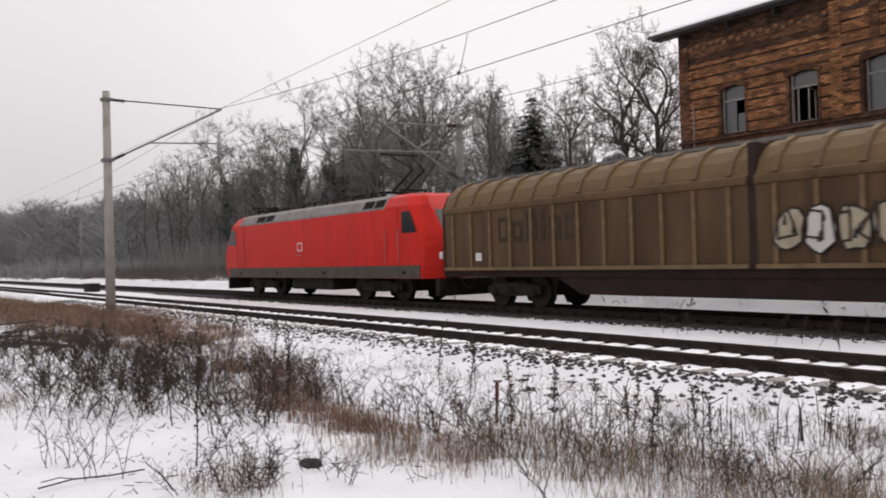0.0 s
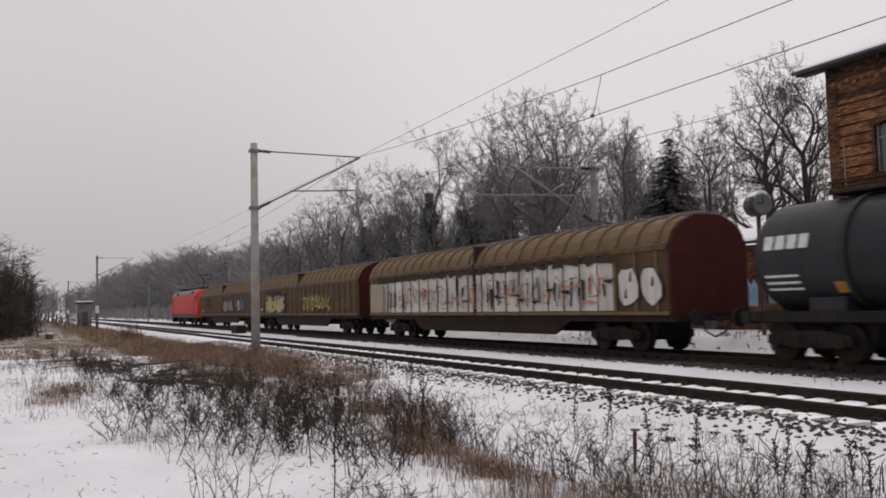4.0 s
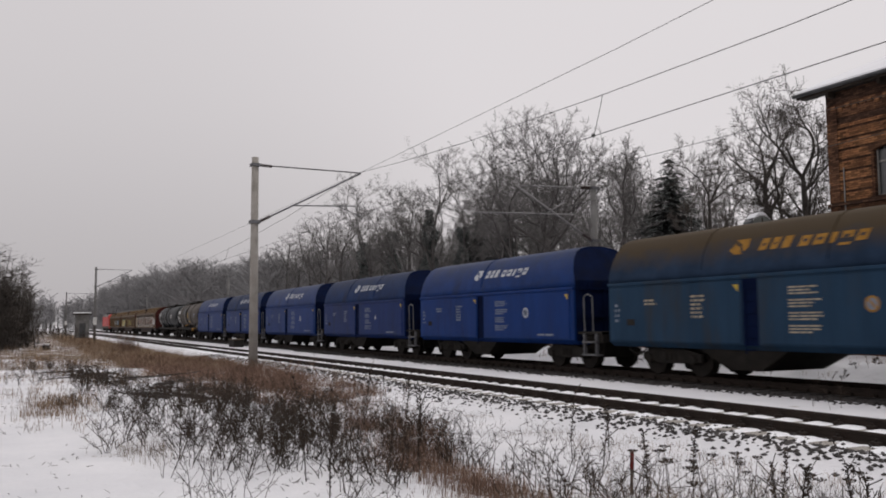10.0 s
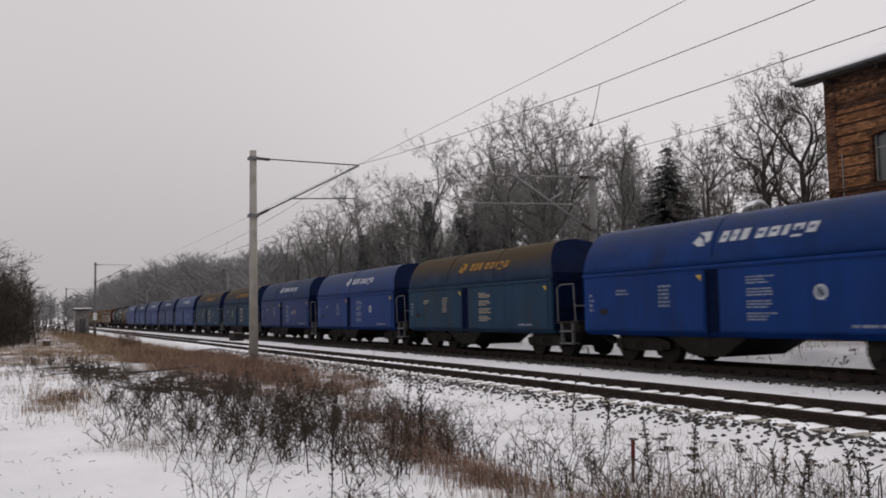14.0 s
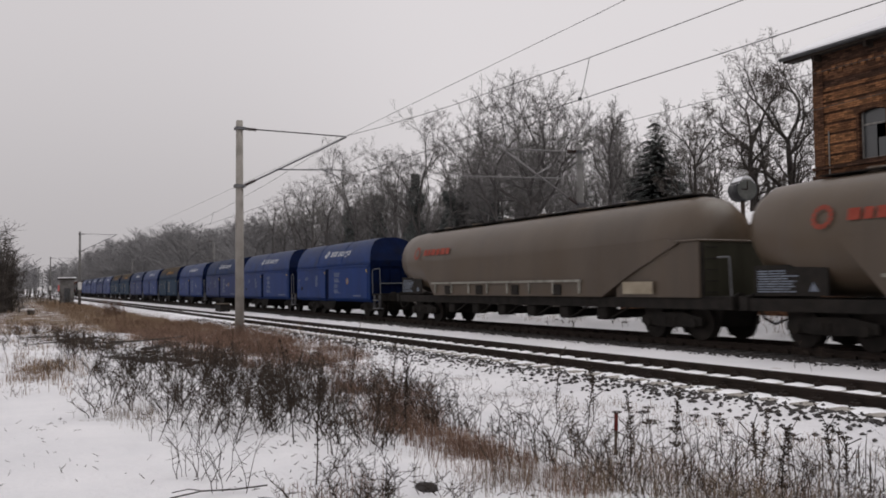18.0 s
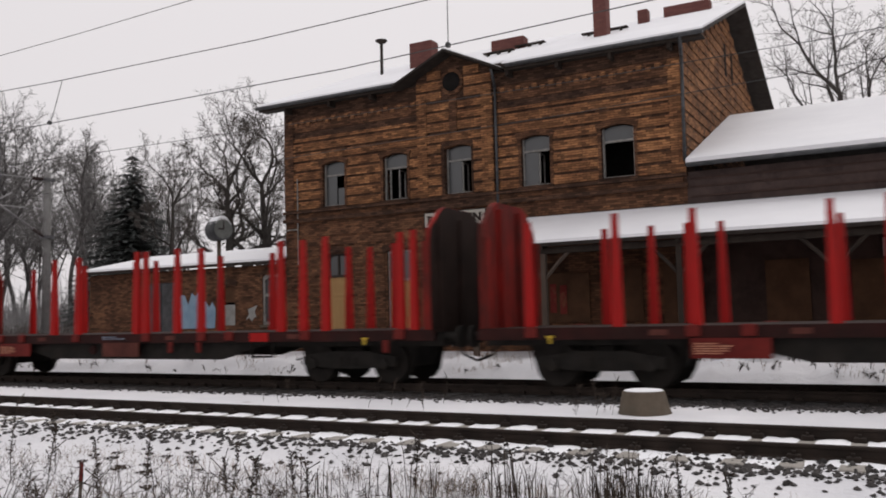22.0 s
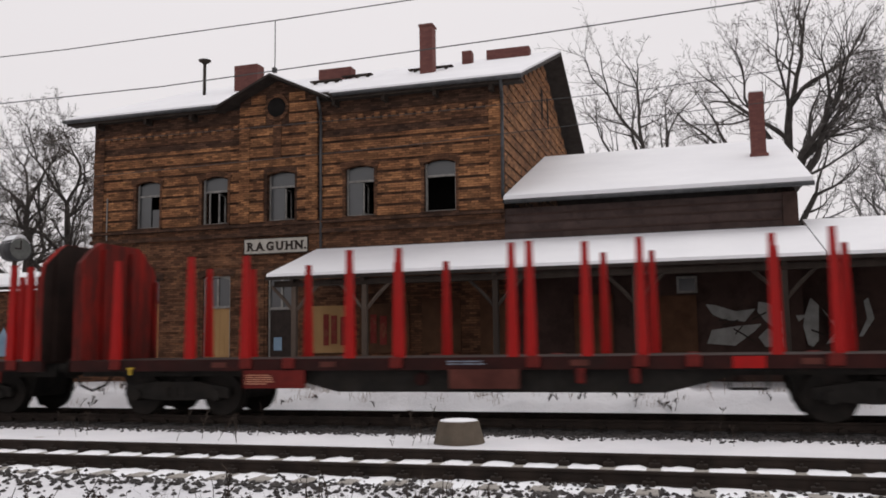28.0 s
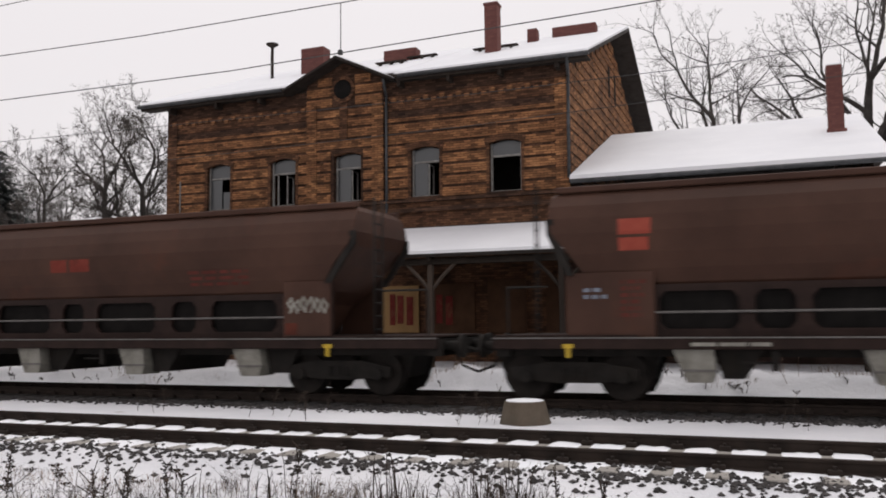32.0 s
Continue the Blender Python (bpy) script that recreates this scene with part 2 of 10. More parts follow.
def ground_material():
    m = surface("snowy_ground", (0.58, 0.58, 0.605), (0.72, 0.712, 0.73), 0.8, scale=0.6, fine=25, bump=0.3, spec=0.2)
    t = m.node_tree
    bsdf = t.nodes["Principled BSDF"]
    snow = bsdf.inputs["Base Color"].links[0].from_socket
    co = t.nodes.new("ShaderNodeTexCoord")
    n1 = node(t, "ShaderNodeTexNoise", Scale=0.55, Detail=6.0, Roughness=0.65)
    n2 = node(t, "ShaderNodeTexNoise", Scale=9.0, Detail=5.0, Roughness=0.7)
    t.links.new(co.outputs["Object"], n1.inputs["Vector"])
    t.links.new(co.outputs["Object"], n2.inputs["Vector"])
    sep = t.nodes.new("ShaderNodeSeparateXYZ")
    t.links.new(co.outputs["Object"], sep.inputs[0])

    def band(socket, a, b, c, d):
        up = t.nodes.new("ShaderNodeMapRange")
        up.inputs["From Min"].default_value, up.inputs["From Max"].default_value = a, b
        dn = t.nodes.new("ShaderNodeMapRange")
        dn.inputs["From Min"].default_value, dn.inputs["From Max"].default_value = c, d
        dn.inputs["To Min"].default_value, dn.inputs["To Max"].default_value = 1, 0
        t.links.new(socket, up.inputs["Value"])
        t.links.new(socket, dn.inputs["Value"])
        both = t.nodes.new("ShaderNodeMath")
        both.operation = "MULTIPLY"
        t.links.new(up.outputs[0], both.inputs[0])
        t.links.new(dn.outputs[0], both.inputs[1])
        return both.outputs[0]

    def calc(op, a, b, c=None):
        k = t.nodes.new("ShaderNodeMath")
        k.operation = op
        for i, v in enumerate((a, b, c)):
            if v is None:
                continue
            if isinstance(v, (int, float)):
                k.inputs[i].default_value = v
            else:
                t.links.new(v, k.inputs[i])
        return k.outputs[0]

    verge = calc("MULTIPLY", band(sep.outputs["Y"], 2.2, 5.5, 8.2, 9.2), band(sep.outputs["X"], -300, -120, -27, -17))
    level = calc("MULTIPLY_ADD", n2.outputs["Fac"], 0.45, n1.outputs["Fac"])
    field = calc("MULTIPLY", band(sep.outputs["Y"], -40, -12, 8.0, 9.0), band(sep.outputs["X"], -400, -160, -46, -30))
    level = calc("MULTIPLY_ADD", verge, 0.13, level)
    level = calc("MULTIPLY_ADD", field, 0.28, level)
    show = t.nodes.new("ShaderNodeMapRange")
    show.inputs["From Min"].default_value, show.inputs["From Max"].default_value = 0.90, 1.02
    t.links.new(level, show.inputs["Value"])
    earth = t.nodes.new("ShaderNodeValToRGB")
    earth.color_ramp.elements[0].color, earth.color_ramp.elements[1].color = (0.07, 0.045, 0.03, 1), (0.22, 0.15, 0.09, 1)
    t.links.new(n2.outputs["Fac"], earth.inputs["Fac"])
    over = t.nodes.new("ShaderNodeMix")
    over.data_type = "RGBA"
    t.links.new(show.outputs[0], over.inputs["Factor"])
    t.links.new(snow, over.inputs[6])
    t.links.new(earth.outputs["Color"], over.inputs[7])
    t.links.new(over.outputs[2], bsdf.inputs["Base Color"])
    # lumpy, windblown crust under the fine grain
    n3 = node(t, "ShaderNodeTexNoise", Scale=3.2, Detail=5.0, Roughness=0.6)
    t.links.new(co.outputs["Object"], n3.inputs["Vector"])
    lump = node(t, "ShaderNodeBump", Strength=0.55, Distance=0.09)
    t.links.new(n3.outputs["Fac"], lump.inputs["Height"])
    t.links.new(bsdf.inputs["Normal"].links[0].from_socket, lump.inputs["Normal"])
    t.links.new(lump.outputs["Normal"], bsdf.inputs["Normal"])
    return m


def build_ground():
    xs = spread([-2000, (-400, 200), (-120, 20), (-60, 3), (-34, 0.6), (-14, 0.25), (-5, 0.14), (6, 0.25), (30, 2), (400, 60), (2000, 400)])
    ys = spread([-1500, (-60, 300), (-10, 10), (0, 2), (1, 0.5), (4.6, 0.125), (9.6, 0.25), (12.6, 0.5), (15.4, 0.4), (19.3, 0.65), (21, 0.2), (30, 1.5), (80, 8), (400, 80), (2500, 500)])
    verts = [(x, y, ground_height(x, y) if -300 < x < 300 and -300 < y < 300 else (0.2 if y > 20 else -0.1)) for y in ys for x in xs]
    nx = len(xs)
    faces, slots = [], []
    for j in range(len(ys) - 1):
        for i in range(nx - 1):
            faces.append((j * nx + i, j * nx + i + 1, (j + 1) * nx + i + 1, (j + 1) * nx + i))
            slots.append(1 if 15.5 < (ys[j] + ys[j + 1]) / 2 < 19.35 else 0)
    bed = surface("sooty_ballast_bed", (0.03, 0.029, 0.029), (0.095, 0.091, 0.089), 0.9, 0, 6, 40, bump=0.9)
    ob = raw("ground", verts, faces, [ground_material(), bed], smooth=True)
    ob.data.polygons.foreach_set("material_index", slots)
    tagged(ob, "snow-covered ground with dead brown grass showing through", "ground", kind="structure")


def rail_profile(y):
    head, foot = 0.036, 0.07
    return [(y - foot, -0.172), (y + foot, -0.172), (y + foot, -0.16), (y + 0.012, -0.13), (y + 0.012, -0.045), (y + head, -0.035), (y + head, -0.006), (y + head - 0.008, 0.0), (y - head + 0.008, 0.0), (y - head, -0.006), (y - head, -0.035), (y - 0.012, -0.045), (y - 0.012, -0.13), (y - foot, -0.16)]


def build_track(centre, label, snowy):
    track = thing("railway_track", (0, 0, 0), label, "railway track", kind="structure")
    for y in (centre - GAUGE / 2, centre + GAUGE / 2):
        part("rail", extrude_x(bmesh.new(), rail_profile(y), -420, 90), STEEL, track, "dark rusty steel rail")
    sleeper = mesh_of("sleeper", boxes((-0.13, 0.13, centre - 1.3, centre + 1.3, -0.36, -0.165), bevel=0.015), CONCRETE if snowy else BLACK)
    clip_mesh = bmesh.new()
    for s in (-1, 1):
        for e in (-1, 1):
            y = centre + s * GAUGE / 2 + e * 0.1
            box(clip_mesh, -0.075, 0.075, y - 0.045, y + 0.045, -0.17, -0.10, 0.01)
            tube(clip_mesh, (0, y, -0.12), (0, y, -0.065), 0.025, seg=6)
    clip = mesh_of("rail_fastening", clip_mesh, STEEL)
    for k in range(-70, 14):
        ob = new("sleeper", sleeper)
        ob.location, ob.parent = (k * 0.6, 0, 0), track
        ob = new("rail_fastening", clip)
        ob.location, ob.parent = (k * 0.6, 0, 0), track
    return track


def snow_pads():
    """Snow lying in the bays between the sleepers of the unused track, packed against the rails."""
    rnd = random.Random(5)
    verts, faces = [], []

    def pad(x0, x1, y0, y1, z0, z1, dip=0.07, width=6):
        n0 = len(verts)
        nx, ny = 7, 4
        for j in range(ny):
            for i in range(nx):
                u, v = i / (nx - 1), j / (ny - 1)
                edge = min(u, 1 - u) * width
                h = (z0 + (z1 - z0) * v) - dip * max(0, 1 - edge) ** 1.5 + rnd.uniform(-0.012, 0.012)
                verts.append((x0 + (x1 - x0) * u + rnd.uniform(-0.015, 0.015), y0 + (y1 - y0) * v, h))
        for j in range(ny - 1):
            for i in range(nx - 1):
                a = n0 + j * nx + i
                faces.append((a, a + 1, a + nx + 1, a + nx))

    for k in range(-110, 16):
        x0, x1 = k * 0.6 + 0.06, k * 0.6 + 0.54
        pad(x0 - 0.06, x1 + 0.06, TRACK1 - 0.5, TRACK1 + 0.70, -0.18, -0.138 - rnd.uniform(0, 0.015), 0.05 + rnd.uniform(-0.02, 0.02), 5)
        pad(x0 - 0.1, x1 + 0.1, TRACK1 + 0.83, TRACK1 + 1.7, -0.10 - rnd.uniform(0, .02), -0.15)
        pad(x0 - 0.1, x1 + 0.1, TRACK1 - 1.6, TRACK1 - 0.84, -0.22, -0.15 - rnd.uniform(0, .01), 0.004, 9)
    tagged(raw("track_snow", verts, faces, SNOW, smooth=True), "patches of snow packed between the sleepers", "snow", kind="stuff")


def stones(name, count, spots, label, seed):
    """Loose ballast stones poking out of the snow."""
    rnd = random.Random(seed)
    verts, faces = [], []
    for _ in range(count):
        x, y, z, r = spots(rnd)
        n0 = len(verts)
        a = rnd.uniform(0, 6.28)
        for dx, dy, dz in ((1, 0, 0), (-.9, .2, .1), (0, 1, 0), (.1, -1, 0), (.2, .1, .6), (-.1, 0, -.6)):
            q = r * rnd.uniform(0.7, 1.25)
            verts.append((x + q * (dx * math.cos(a) - dy * math.sin(a)), y + q * (dx * math.sin(a) + dy * math.cos(a)), z + q * dz))
        for f in ((0, 2, 4), (2, 1, 4), (1, 3, 4), (3, 0, 4), (2, 0, 5), (1, 2, 5), (3, 1, 5), (0, 3, 5)):
            faces.append([n0 + i for i in f])
    tagged(raw(name, verts, faces, BALLAST), label, "ballast", kind="stuff")


def near_edge(rnd):
    x = 5 - 55 * rnd.random() ** 1.5
    y = min(rnd.gauss(9.68, 0.26) - abs(rnd.gauss(0, 0.012 * abs(x) + 0.06)), 10.17)
    crown = -0.145 - 0.12 * (10.26 - y)
    return x, y, max(ground_height(x, y), crown) + 0.006, rnd.uniform(0.018, 0.058)


def far_edge(rnd):
    x = 8 - 60 * rnd.random() ** 1.3
    y = rnd.gauss(15.12, 0.22)
    return x, y, ground_height(x, y) + 0.01, rnd.uniform(0.02, 0.05)


def platform_edge(rnd):
    x = 8 - 60 * rnd.random()
    y = rnd.gauss(15.75, 0.25)
    return x, y, -0.17, rnd.uniform(0.02, 0.05)


build_ground()
build_track(TRACK1, "unused snow-dusted railway track with dark rusty rails", True)
build_track(TRACK2, "railway track with dark sooty ballast under the train", False)
snow_pads()
stones("ballast_near", 5400, near_edge, "dark ballast stones poking through snow beside the track", 1)
stones("ballast_far", 4600, far_edge, "dark ballast stones with snow between the tracks", 2)
stones("ballast_dark", 2500, platform_edge, "sooty ballast stones beside the rails", 3)


def concrete_block():
    base = thing("concrete_block", (-3.88, 13.9, -0.2), "weathered round tapered concrete block capped with snow", "block")
    bm = bmesh.new()
    ring = lambda w, z, rough=0.0: [(w * (1 + rough * math.sin(k * 2.3)) * math.cos(k * math.pi / 12), w * (1 + rough * math.cos(k * 1.7)) * math.sin(k * math.pi / 12), z) for k in range(24)]
    loft(bm, [ring(0.44, -0.02, 0.05), ring(0.435, 0.03, 0.03), ring(0.39, 0.2, 0.01), ring(0.345, 0.39), ring(0.335, 0.41)], smooth=True)
    part("body", bm, BLOCK, base)
    bm = bmesh.new()
    loft(bm, [ring(0.325, 0.412), ring(0.31, 0.425, 0.02), ring(0.24, 0.435, 0.04)], smooth=True)
    part("snow_cap", bm, SNOW, base, "thin cap of snow")


concrete_block()


# ---- shared parts ----
TRAIN = []  # (thing, place of its front in the train)
W = 1.45


def bogie(parent, x, base=1.8, r=0.46):
    bm = bmesh.new()
    box(bm, x - 0.25, x + 0.25, -0.8, 0.8, 0.55, 0.85, 0.03)
    body = part("bogie", bm, BLACK, parent)
    part("brake_gear", slab_xz([(x - base / 2 - 0.62, 0.92), (x - base / 2 - 0.45, 0.36), (x + base / 2 + 0.45, 0.36), (x + base / 2 + 0.62, 0.92)], -0.56, 0.56), BLACK, body)
    for s in (-1, 1):
        bm = bmesh.new()
        y = s * 1.02
        prof = [(x - base / 2 - 0.3, 0.42), (x - base / 2 - 0.3, 0.62), (x - 0.55, 0.74), (x + 0.55, 0.74), (x + base / 2 + 0.3, 0.62), (x + base / 2 + 0.3, 0.40), (x + 0.4, 0.34), (x - 0.4, 0.34)]
        a = [bm.verts.new((px, y - 0.05, pz)) for px, pz in prof]
        b = [bm.verts.new((px, y + 0.05, pz)) for px, pz in prof]
        n = len(prof)
        for k in range(n):
            bm.faces.new((a[k], a[(k + 1) % n], b[(k + 1) % n], b[k]))
        bm.faces.new(a)
        bm.faces.new(b[::-1])
        for e in (-1, 1):
            tube(bm, (x + e * base / 2, y - 0.13, 0.46), (x + e * base / 2, y + 0.13, 0.46), 0.13, seg=8)
        for e in (-0.2, 0, 0.2):
            tube(bm, (x + e, y + s * 0.05, 0.42), (x + e, y + s * 0.05, 0.62), 0.06, seg=6)
        bmesh.ops.recalc_face_normals(bm, faces=bm.faces)
        part("side_frame", bm, BLACK, body)
    for e in (-1, 1):
        wx = x + e * base / 2
        part("axle", tubes([((wx, -0.7, r), (wx, 0.7, r))], 0.08, 8), WHEEL, body)
        for s in (-1, 1):
            bm = bmesh.new()
            tube(bm, (wx, s * 0.69, r), (wx, s * 0.82, r), r, seg=24)
            tube(bm, (wx, s * 0.66, r), (wx, s * 0.69, r), r + 0.028, seg=24)
            tube(bm, (wx, s * 0.82, r), (wx, s * 0.86, r), 0.16, seg=12)
            part("wheel", bm, WHEEL, body)
            part("brake_hanger", slab_xz([(wx - 0.66, 0.84), (wx - 0.5, 0.3), (wx - 0.36, 0.07), (wx + 0.36, 0.07), (wx + 0.5, 0.3), (wx + 0.66, 0.84)], s * 0.6, s * 0.65), BLACK, body)
    return body


def buffers(parent, x0, x1, z=1.05):
    for x, d in ((x0, -1), (x1, 1)):
        for y in (-0.875, 0.875):
            bm = bmesh.new()
            tube(bm, (x, y, z), (x + d * 0.34, y, z), 0.1, seg=10)
            tube(bm, (x + d * 0.34, y, z), (x + d * 0.42, y, z), 0.24, seg=14)
            part("buffer", bm, BLACK, parent)
        bm = bmesh.new()
        poly_tube(bm, [(x, 0, z), (x + d * 0.35, 0, z - 0.12), (x + d * 0.55, 0, z - 0.02)], 0.05)
        part("coupling", bm, BLACK, parent)
        if d > 0:
            bm = bmesh.new()
            poly_tube(bm, [(x, -0.35, z - 0.1), (x + 0.2, -0.4, z - 0.42), (x + 0.55, -0.42, z - 0.55), (x + 0.9, -0.4, z - 0.42), (x + 1.1, -0.35, z - 0.1)], 0.03)
            part("brake_hose", bm, BLACK, parent, "black rubber brake hose")


def handrail(parent, points, r=0.025, mat=None):
    return part("handrail", poly_tube(bmesh.new(), points, r), mat or GALV, parent)


def text_bars(parent, x0, z0, w, h, rows, mat, seed, name="lettering", y=-W - 0.004):
    """Unreadable small writing as rows of bars."""
    rnd = random.Random(seed)
    bm = bmesh.new()
    step = h / rows
    for k in range(rows):
        z = z0 + h - (k + 1) * step
        x = x0
        end = x0 + w * rnd.uniform(0.6, 1)
        while x < end:
            l = rnd.uniform(0.1, 0.35) * max(w, 0.4)
            box(bm, x, min(x + l, end), y, y + 0.003, z, z + step * 0.55)
            x += l + step * 0.5
    return part(name, bm, mat, parent)


def flat_shape(parent, name, points, mat, y=-W - 0.004, label="", thick=0.004):
    """A painted shape on the near side wall, from (x, z) points."""
    bm = bmesh.new()
    a = [bm.verts.new((x, y, z)) for x, z in points]
    b = [bm.verts.new((x, y + thick, z)) for x, z in points]
    n = len(a)
    bm.faces.new(a)
    bm.faces.new(b[::-1])
    for k in range(n):
        bm.faces.new((a[(k + 1) % n], a[k], b[k], b[(k + 1) % n]))
    bmesh.ops.recalc_face_normals(bm, faces=bm.faces)
    return part(name, bm, mat, parent, label)


def disc(cx, cz, r, n=16):
    return [(cx + r * math.cos(k * 2 * math.pi / n), cz + r * math.sin(k * 2 * math.pi / n)) for k in range(n)]


# ---- station building ----
FRONT, WEST, EAST, EAVE = 26.5, -21.5, -5.75, 9.9
RIDGE_Y, RIDGE_Z, BACK = 34.8, 13.5, 43.1


def brickwork(name, dark, light, mortar, stain, amount=0.55, first=(0.6, 0.6, 0.6), second=(1.9, 1.78, 1.6)):
    """Bricks 25 x 7.5 cm drawn on walls that face along x or y."""
    m = surface(name, dark, light, 0.9, 0, 1.1, 35, stain=stain, stain_at=0.58, stain_amount=amount, bump=0.2, spec=0.15, per_piece=0.12)
    t = m.node_tree
    bsdf = t.nodes["Principled BSDF"]
    base = bsdf.inputs["Base Color"].links[0].from_socket
    co = t.nodes.new("ShaderNodeTexCoord")
    sep = t.nodes.new("ShaderNodeSeparateXYZ")
    t.links.new(co.outputs["Object"], sep.inputs[0])
    add = t.nodes.new("ShaderNodeMath")
    t.links.new(sep.outputs["X"], add.inputs[0])
    t.links.new(sep.outputs["Y"], add.inputs[1])
    com = t.nodes.new("ShaderNodeCombineXYZ")
    t.links.new(add.outputs[0], com.inputs["X"])
    t.links.new(sep.outputs["Z"], com.inputs["Y"])
    br = node(t, "ShaderNodeTexBrick", Scale=1.0, Mortar_Size=0.008, Mortar_Smooth=0.1, Bias=0.0, Brick_Width=0.25, Row_Height=0.077)
    br.inputs["Color1"].default_value = (*first, 1)
    br.inputs["Color2"].default_value = (*second, 1)
    br.inputs["Mortar"].default_value = (*mortar, 1)
    t.links.new(com.outputs[0], br.inputs["Vector"])
    mul = t.nodes.new("ShaderNodeMix")
    mul.data_type, mul.blend_type = "RGBA", "MULTIPLY"
    mul.inputs["Factor"].default_value = 1.0
    t.links.new(base, mul.inputs[6])
    t.links.new(br.outputs["Color"], mul.inputs[7])
    t.links.new(mul.outputs[2], bsdf.inputs["Base Color"])
    return m


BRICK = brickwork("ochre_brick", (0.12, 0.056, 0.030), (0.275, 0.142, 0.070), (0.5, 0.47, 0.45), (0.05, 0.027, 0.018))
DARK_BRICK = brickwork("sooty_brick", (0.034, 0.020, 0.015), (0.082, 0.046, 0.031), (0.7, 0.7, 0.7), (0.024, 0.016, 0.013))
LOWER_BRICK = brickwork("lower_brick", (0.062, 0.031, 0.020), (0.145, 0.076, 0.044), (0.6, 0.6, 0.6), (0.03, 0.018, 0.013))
RED_BRICK = brickwork("chimney_red_brick", (0.125, 0.052, 0.046), (0.17, 0.076, 0.066), (0.9, 0.9, 0.9), (0.11, 0.05, 0.044), 0.3, (0.85, 0.85, 0.85), (1.15, 1.12, 1.1))
WING_WALL = surface("dark_brown_render", (0.040, 0.025, 0.021), (0.080, 0.049, 0.040), 0.85, 0, 1.2, 40, stain=(0.012, 0.008, 0.007), spec=0.15)
WING_TOP = surface("maroon_brown_boards", (0.046, 0.033, 0.030), (0.088, 0.061, 0.054), 0.85, 0, 2.0, 40, stain=(0.02, 0.013, 0.012), spec=0.15)
TIMBER = surface("dark_timber", (0.022, 0.017, 0.014), (0.052, 0.040, 0.032), 0.8, 0, 3, 40, streak=True, spec=0.2)
GREY_TIMBER = surface("grey_timber", (0.06, 0.045, 0.035), (0.13, 0.10, 0.08), 0.8, 0, 3, 40, streak=True, spec=0.2)
SOFFIT = surface("weathered_boards", (0.02, 0.016, 0.014), (0.05, 0.042, 0.036), 0.85, 0, 3, 40, spec=0.2)
ZINC = surface("zinc_gutter", (0.05, 0.052, 0.055), (0.11, 0.112, 0.115), 0.5, 0.4, 4, 40)
WHITE_FRAME = surface("peeling_white_frame", (0.16, 0.155, 0.145), (0.32, 0.31, 0.29), 0.7, 0, 6, 60, stain=(0.12, 0.1, 0.08))
PANE = glass("dusty_pane", (0.028, 0.031, 0.033), 0.3)
# near-black that paints the shade inside rooms and openings
DARK_ROOM = surface("interior_shade", (0.009, 0.0085, 0.008), (0.018, 0.016, 0.015), 0.9, bump=0, spec=0.05)
BOARD = surface("tan_board", (0.28, 0.165, 0.07), (0.40, 0.25, 0.11), 0.8, 0, 2, 40, streak=True, spec=0.2)
PALE_BLUE = surface("pale_blue_spray", (0.16, 0.25, 0.34), (0.26, 0.36, 0.45), 0.7, 0, 3, 40)
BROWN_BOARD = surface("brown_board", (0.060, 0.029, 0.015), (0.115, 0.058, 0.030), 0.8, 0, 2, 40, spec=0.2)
SIGN_WHITE = surface("enamel_sign_white", (0.36, 0.34, 0.30), (0.50, 0.48, 0.43), 0.5, 0, 5, 40, stain=(0.3, 0.26, 0.2), stain_amount=0.4)
SIGN_BLACK = surface("enamel_sign_black", (0.02, 0.015, 0.013), (0.04, 0.03, 0.025), 0.5, 0, 5, 40)


def wall_with_holes(bm, x0, x1, z0, z1, y0, y1, holes):
    """A wall from y0 to y1 with rectangular openings (x0, x1, z0, z1) through it, as one body."""
    xs = sorted({x0, x1, *[q for h in holes for q in h[:2] if x0 < q < x1]})
    zs = sorted({z0, z1, *[q for h in holes for q in h[2:] if z0 < q < z1]})
    full = lambda i, j: 0 <= i < len(xs) - 1 and 0 <= j < len(zs) - 1 and not any(h[0] < (xs[i] + xs[i + 1]) / 2 < h[1] and h[2] < (zs[j] + zs[j + 1]) / 2 < h[3] for h in holes)
    made = {}

    def v(i, j, y):
        if (i, j, y) not in made:
            made[i, j, y] = bm.verts.new((xs[i], y, zs[j]))
        return made[i, j, y]

    for i in range(len(xs) - 1):
        for j in range(len(zs) - 1):
            if not full(i, j):
                continue
            bm.faces.new((v(i, j, y0), v(i + 1, j, y0), v(i + 1, j + 1, y0), v(i, j + 1, y0)))
            bm.faces.new((v(i, j + 1, y1), v(i + 1, j + 1, y1), v(i + 1, j, y1), v(i, j, y1)))
            for di, dj, p, q in ((-1, 0, (i, j + 1), (i, j)), (1, 0, (i + 1, j), (i + 1, j + 1)), (0, -1, (i, j), (i + 1, j)), (0, 1, (i + 1, j + 1), (i, j + 1))):
                if not full(i + di, j + dj):
                    bm.faces.new((v(*q, y0), v(*p, y0), v(*p, y1), v(*q, y1)))
    return bm


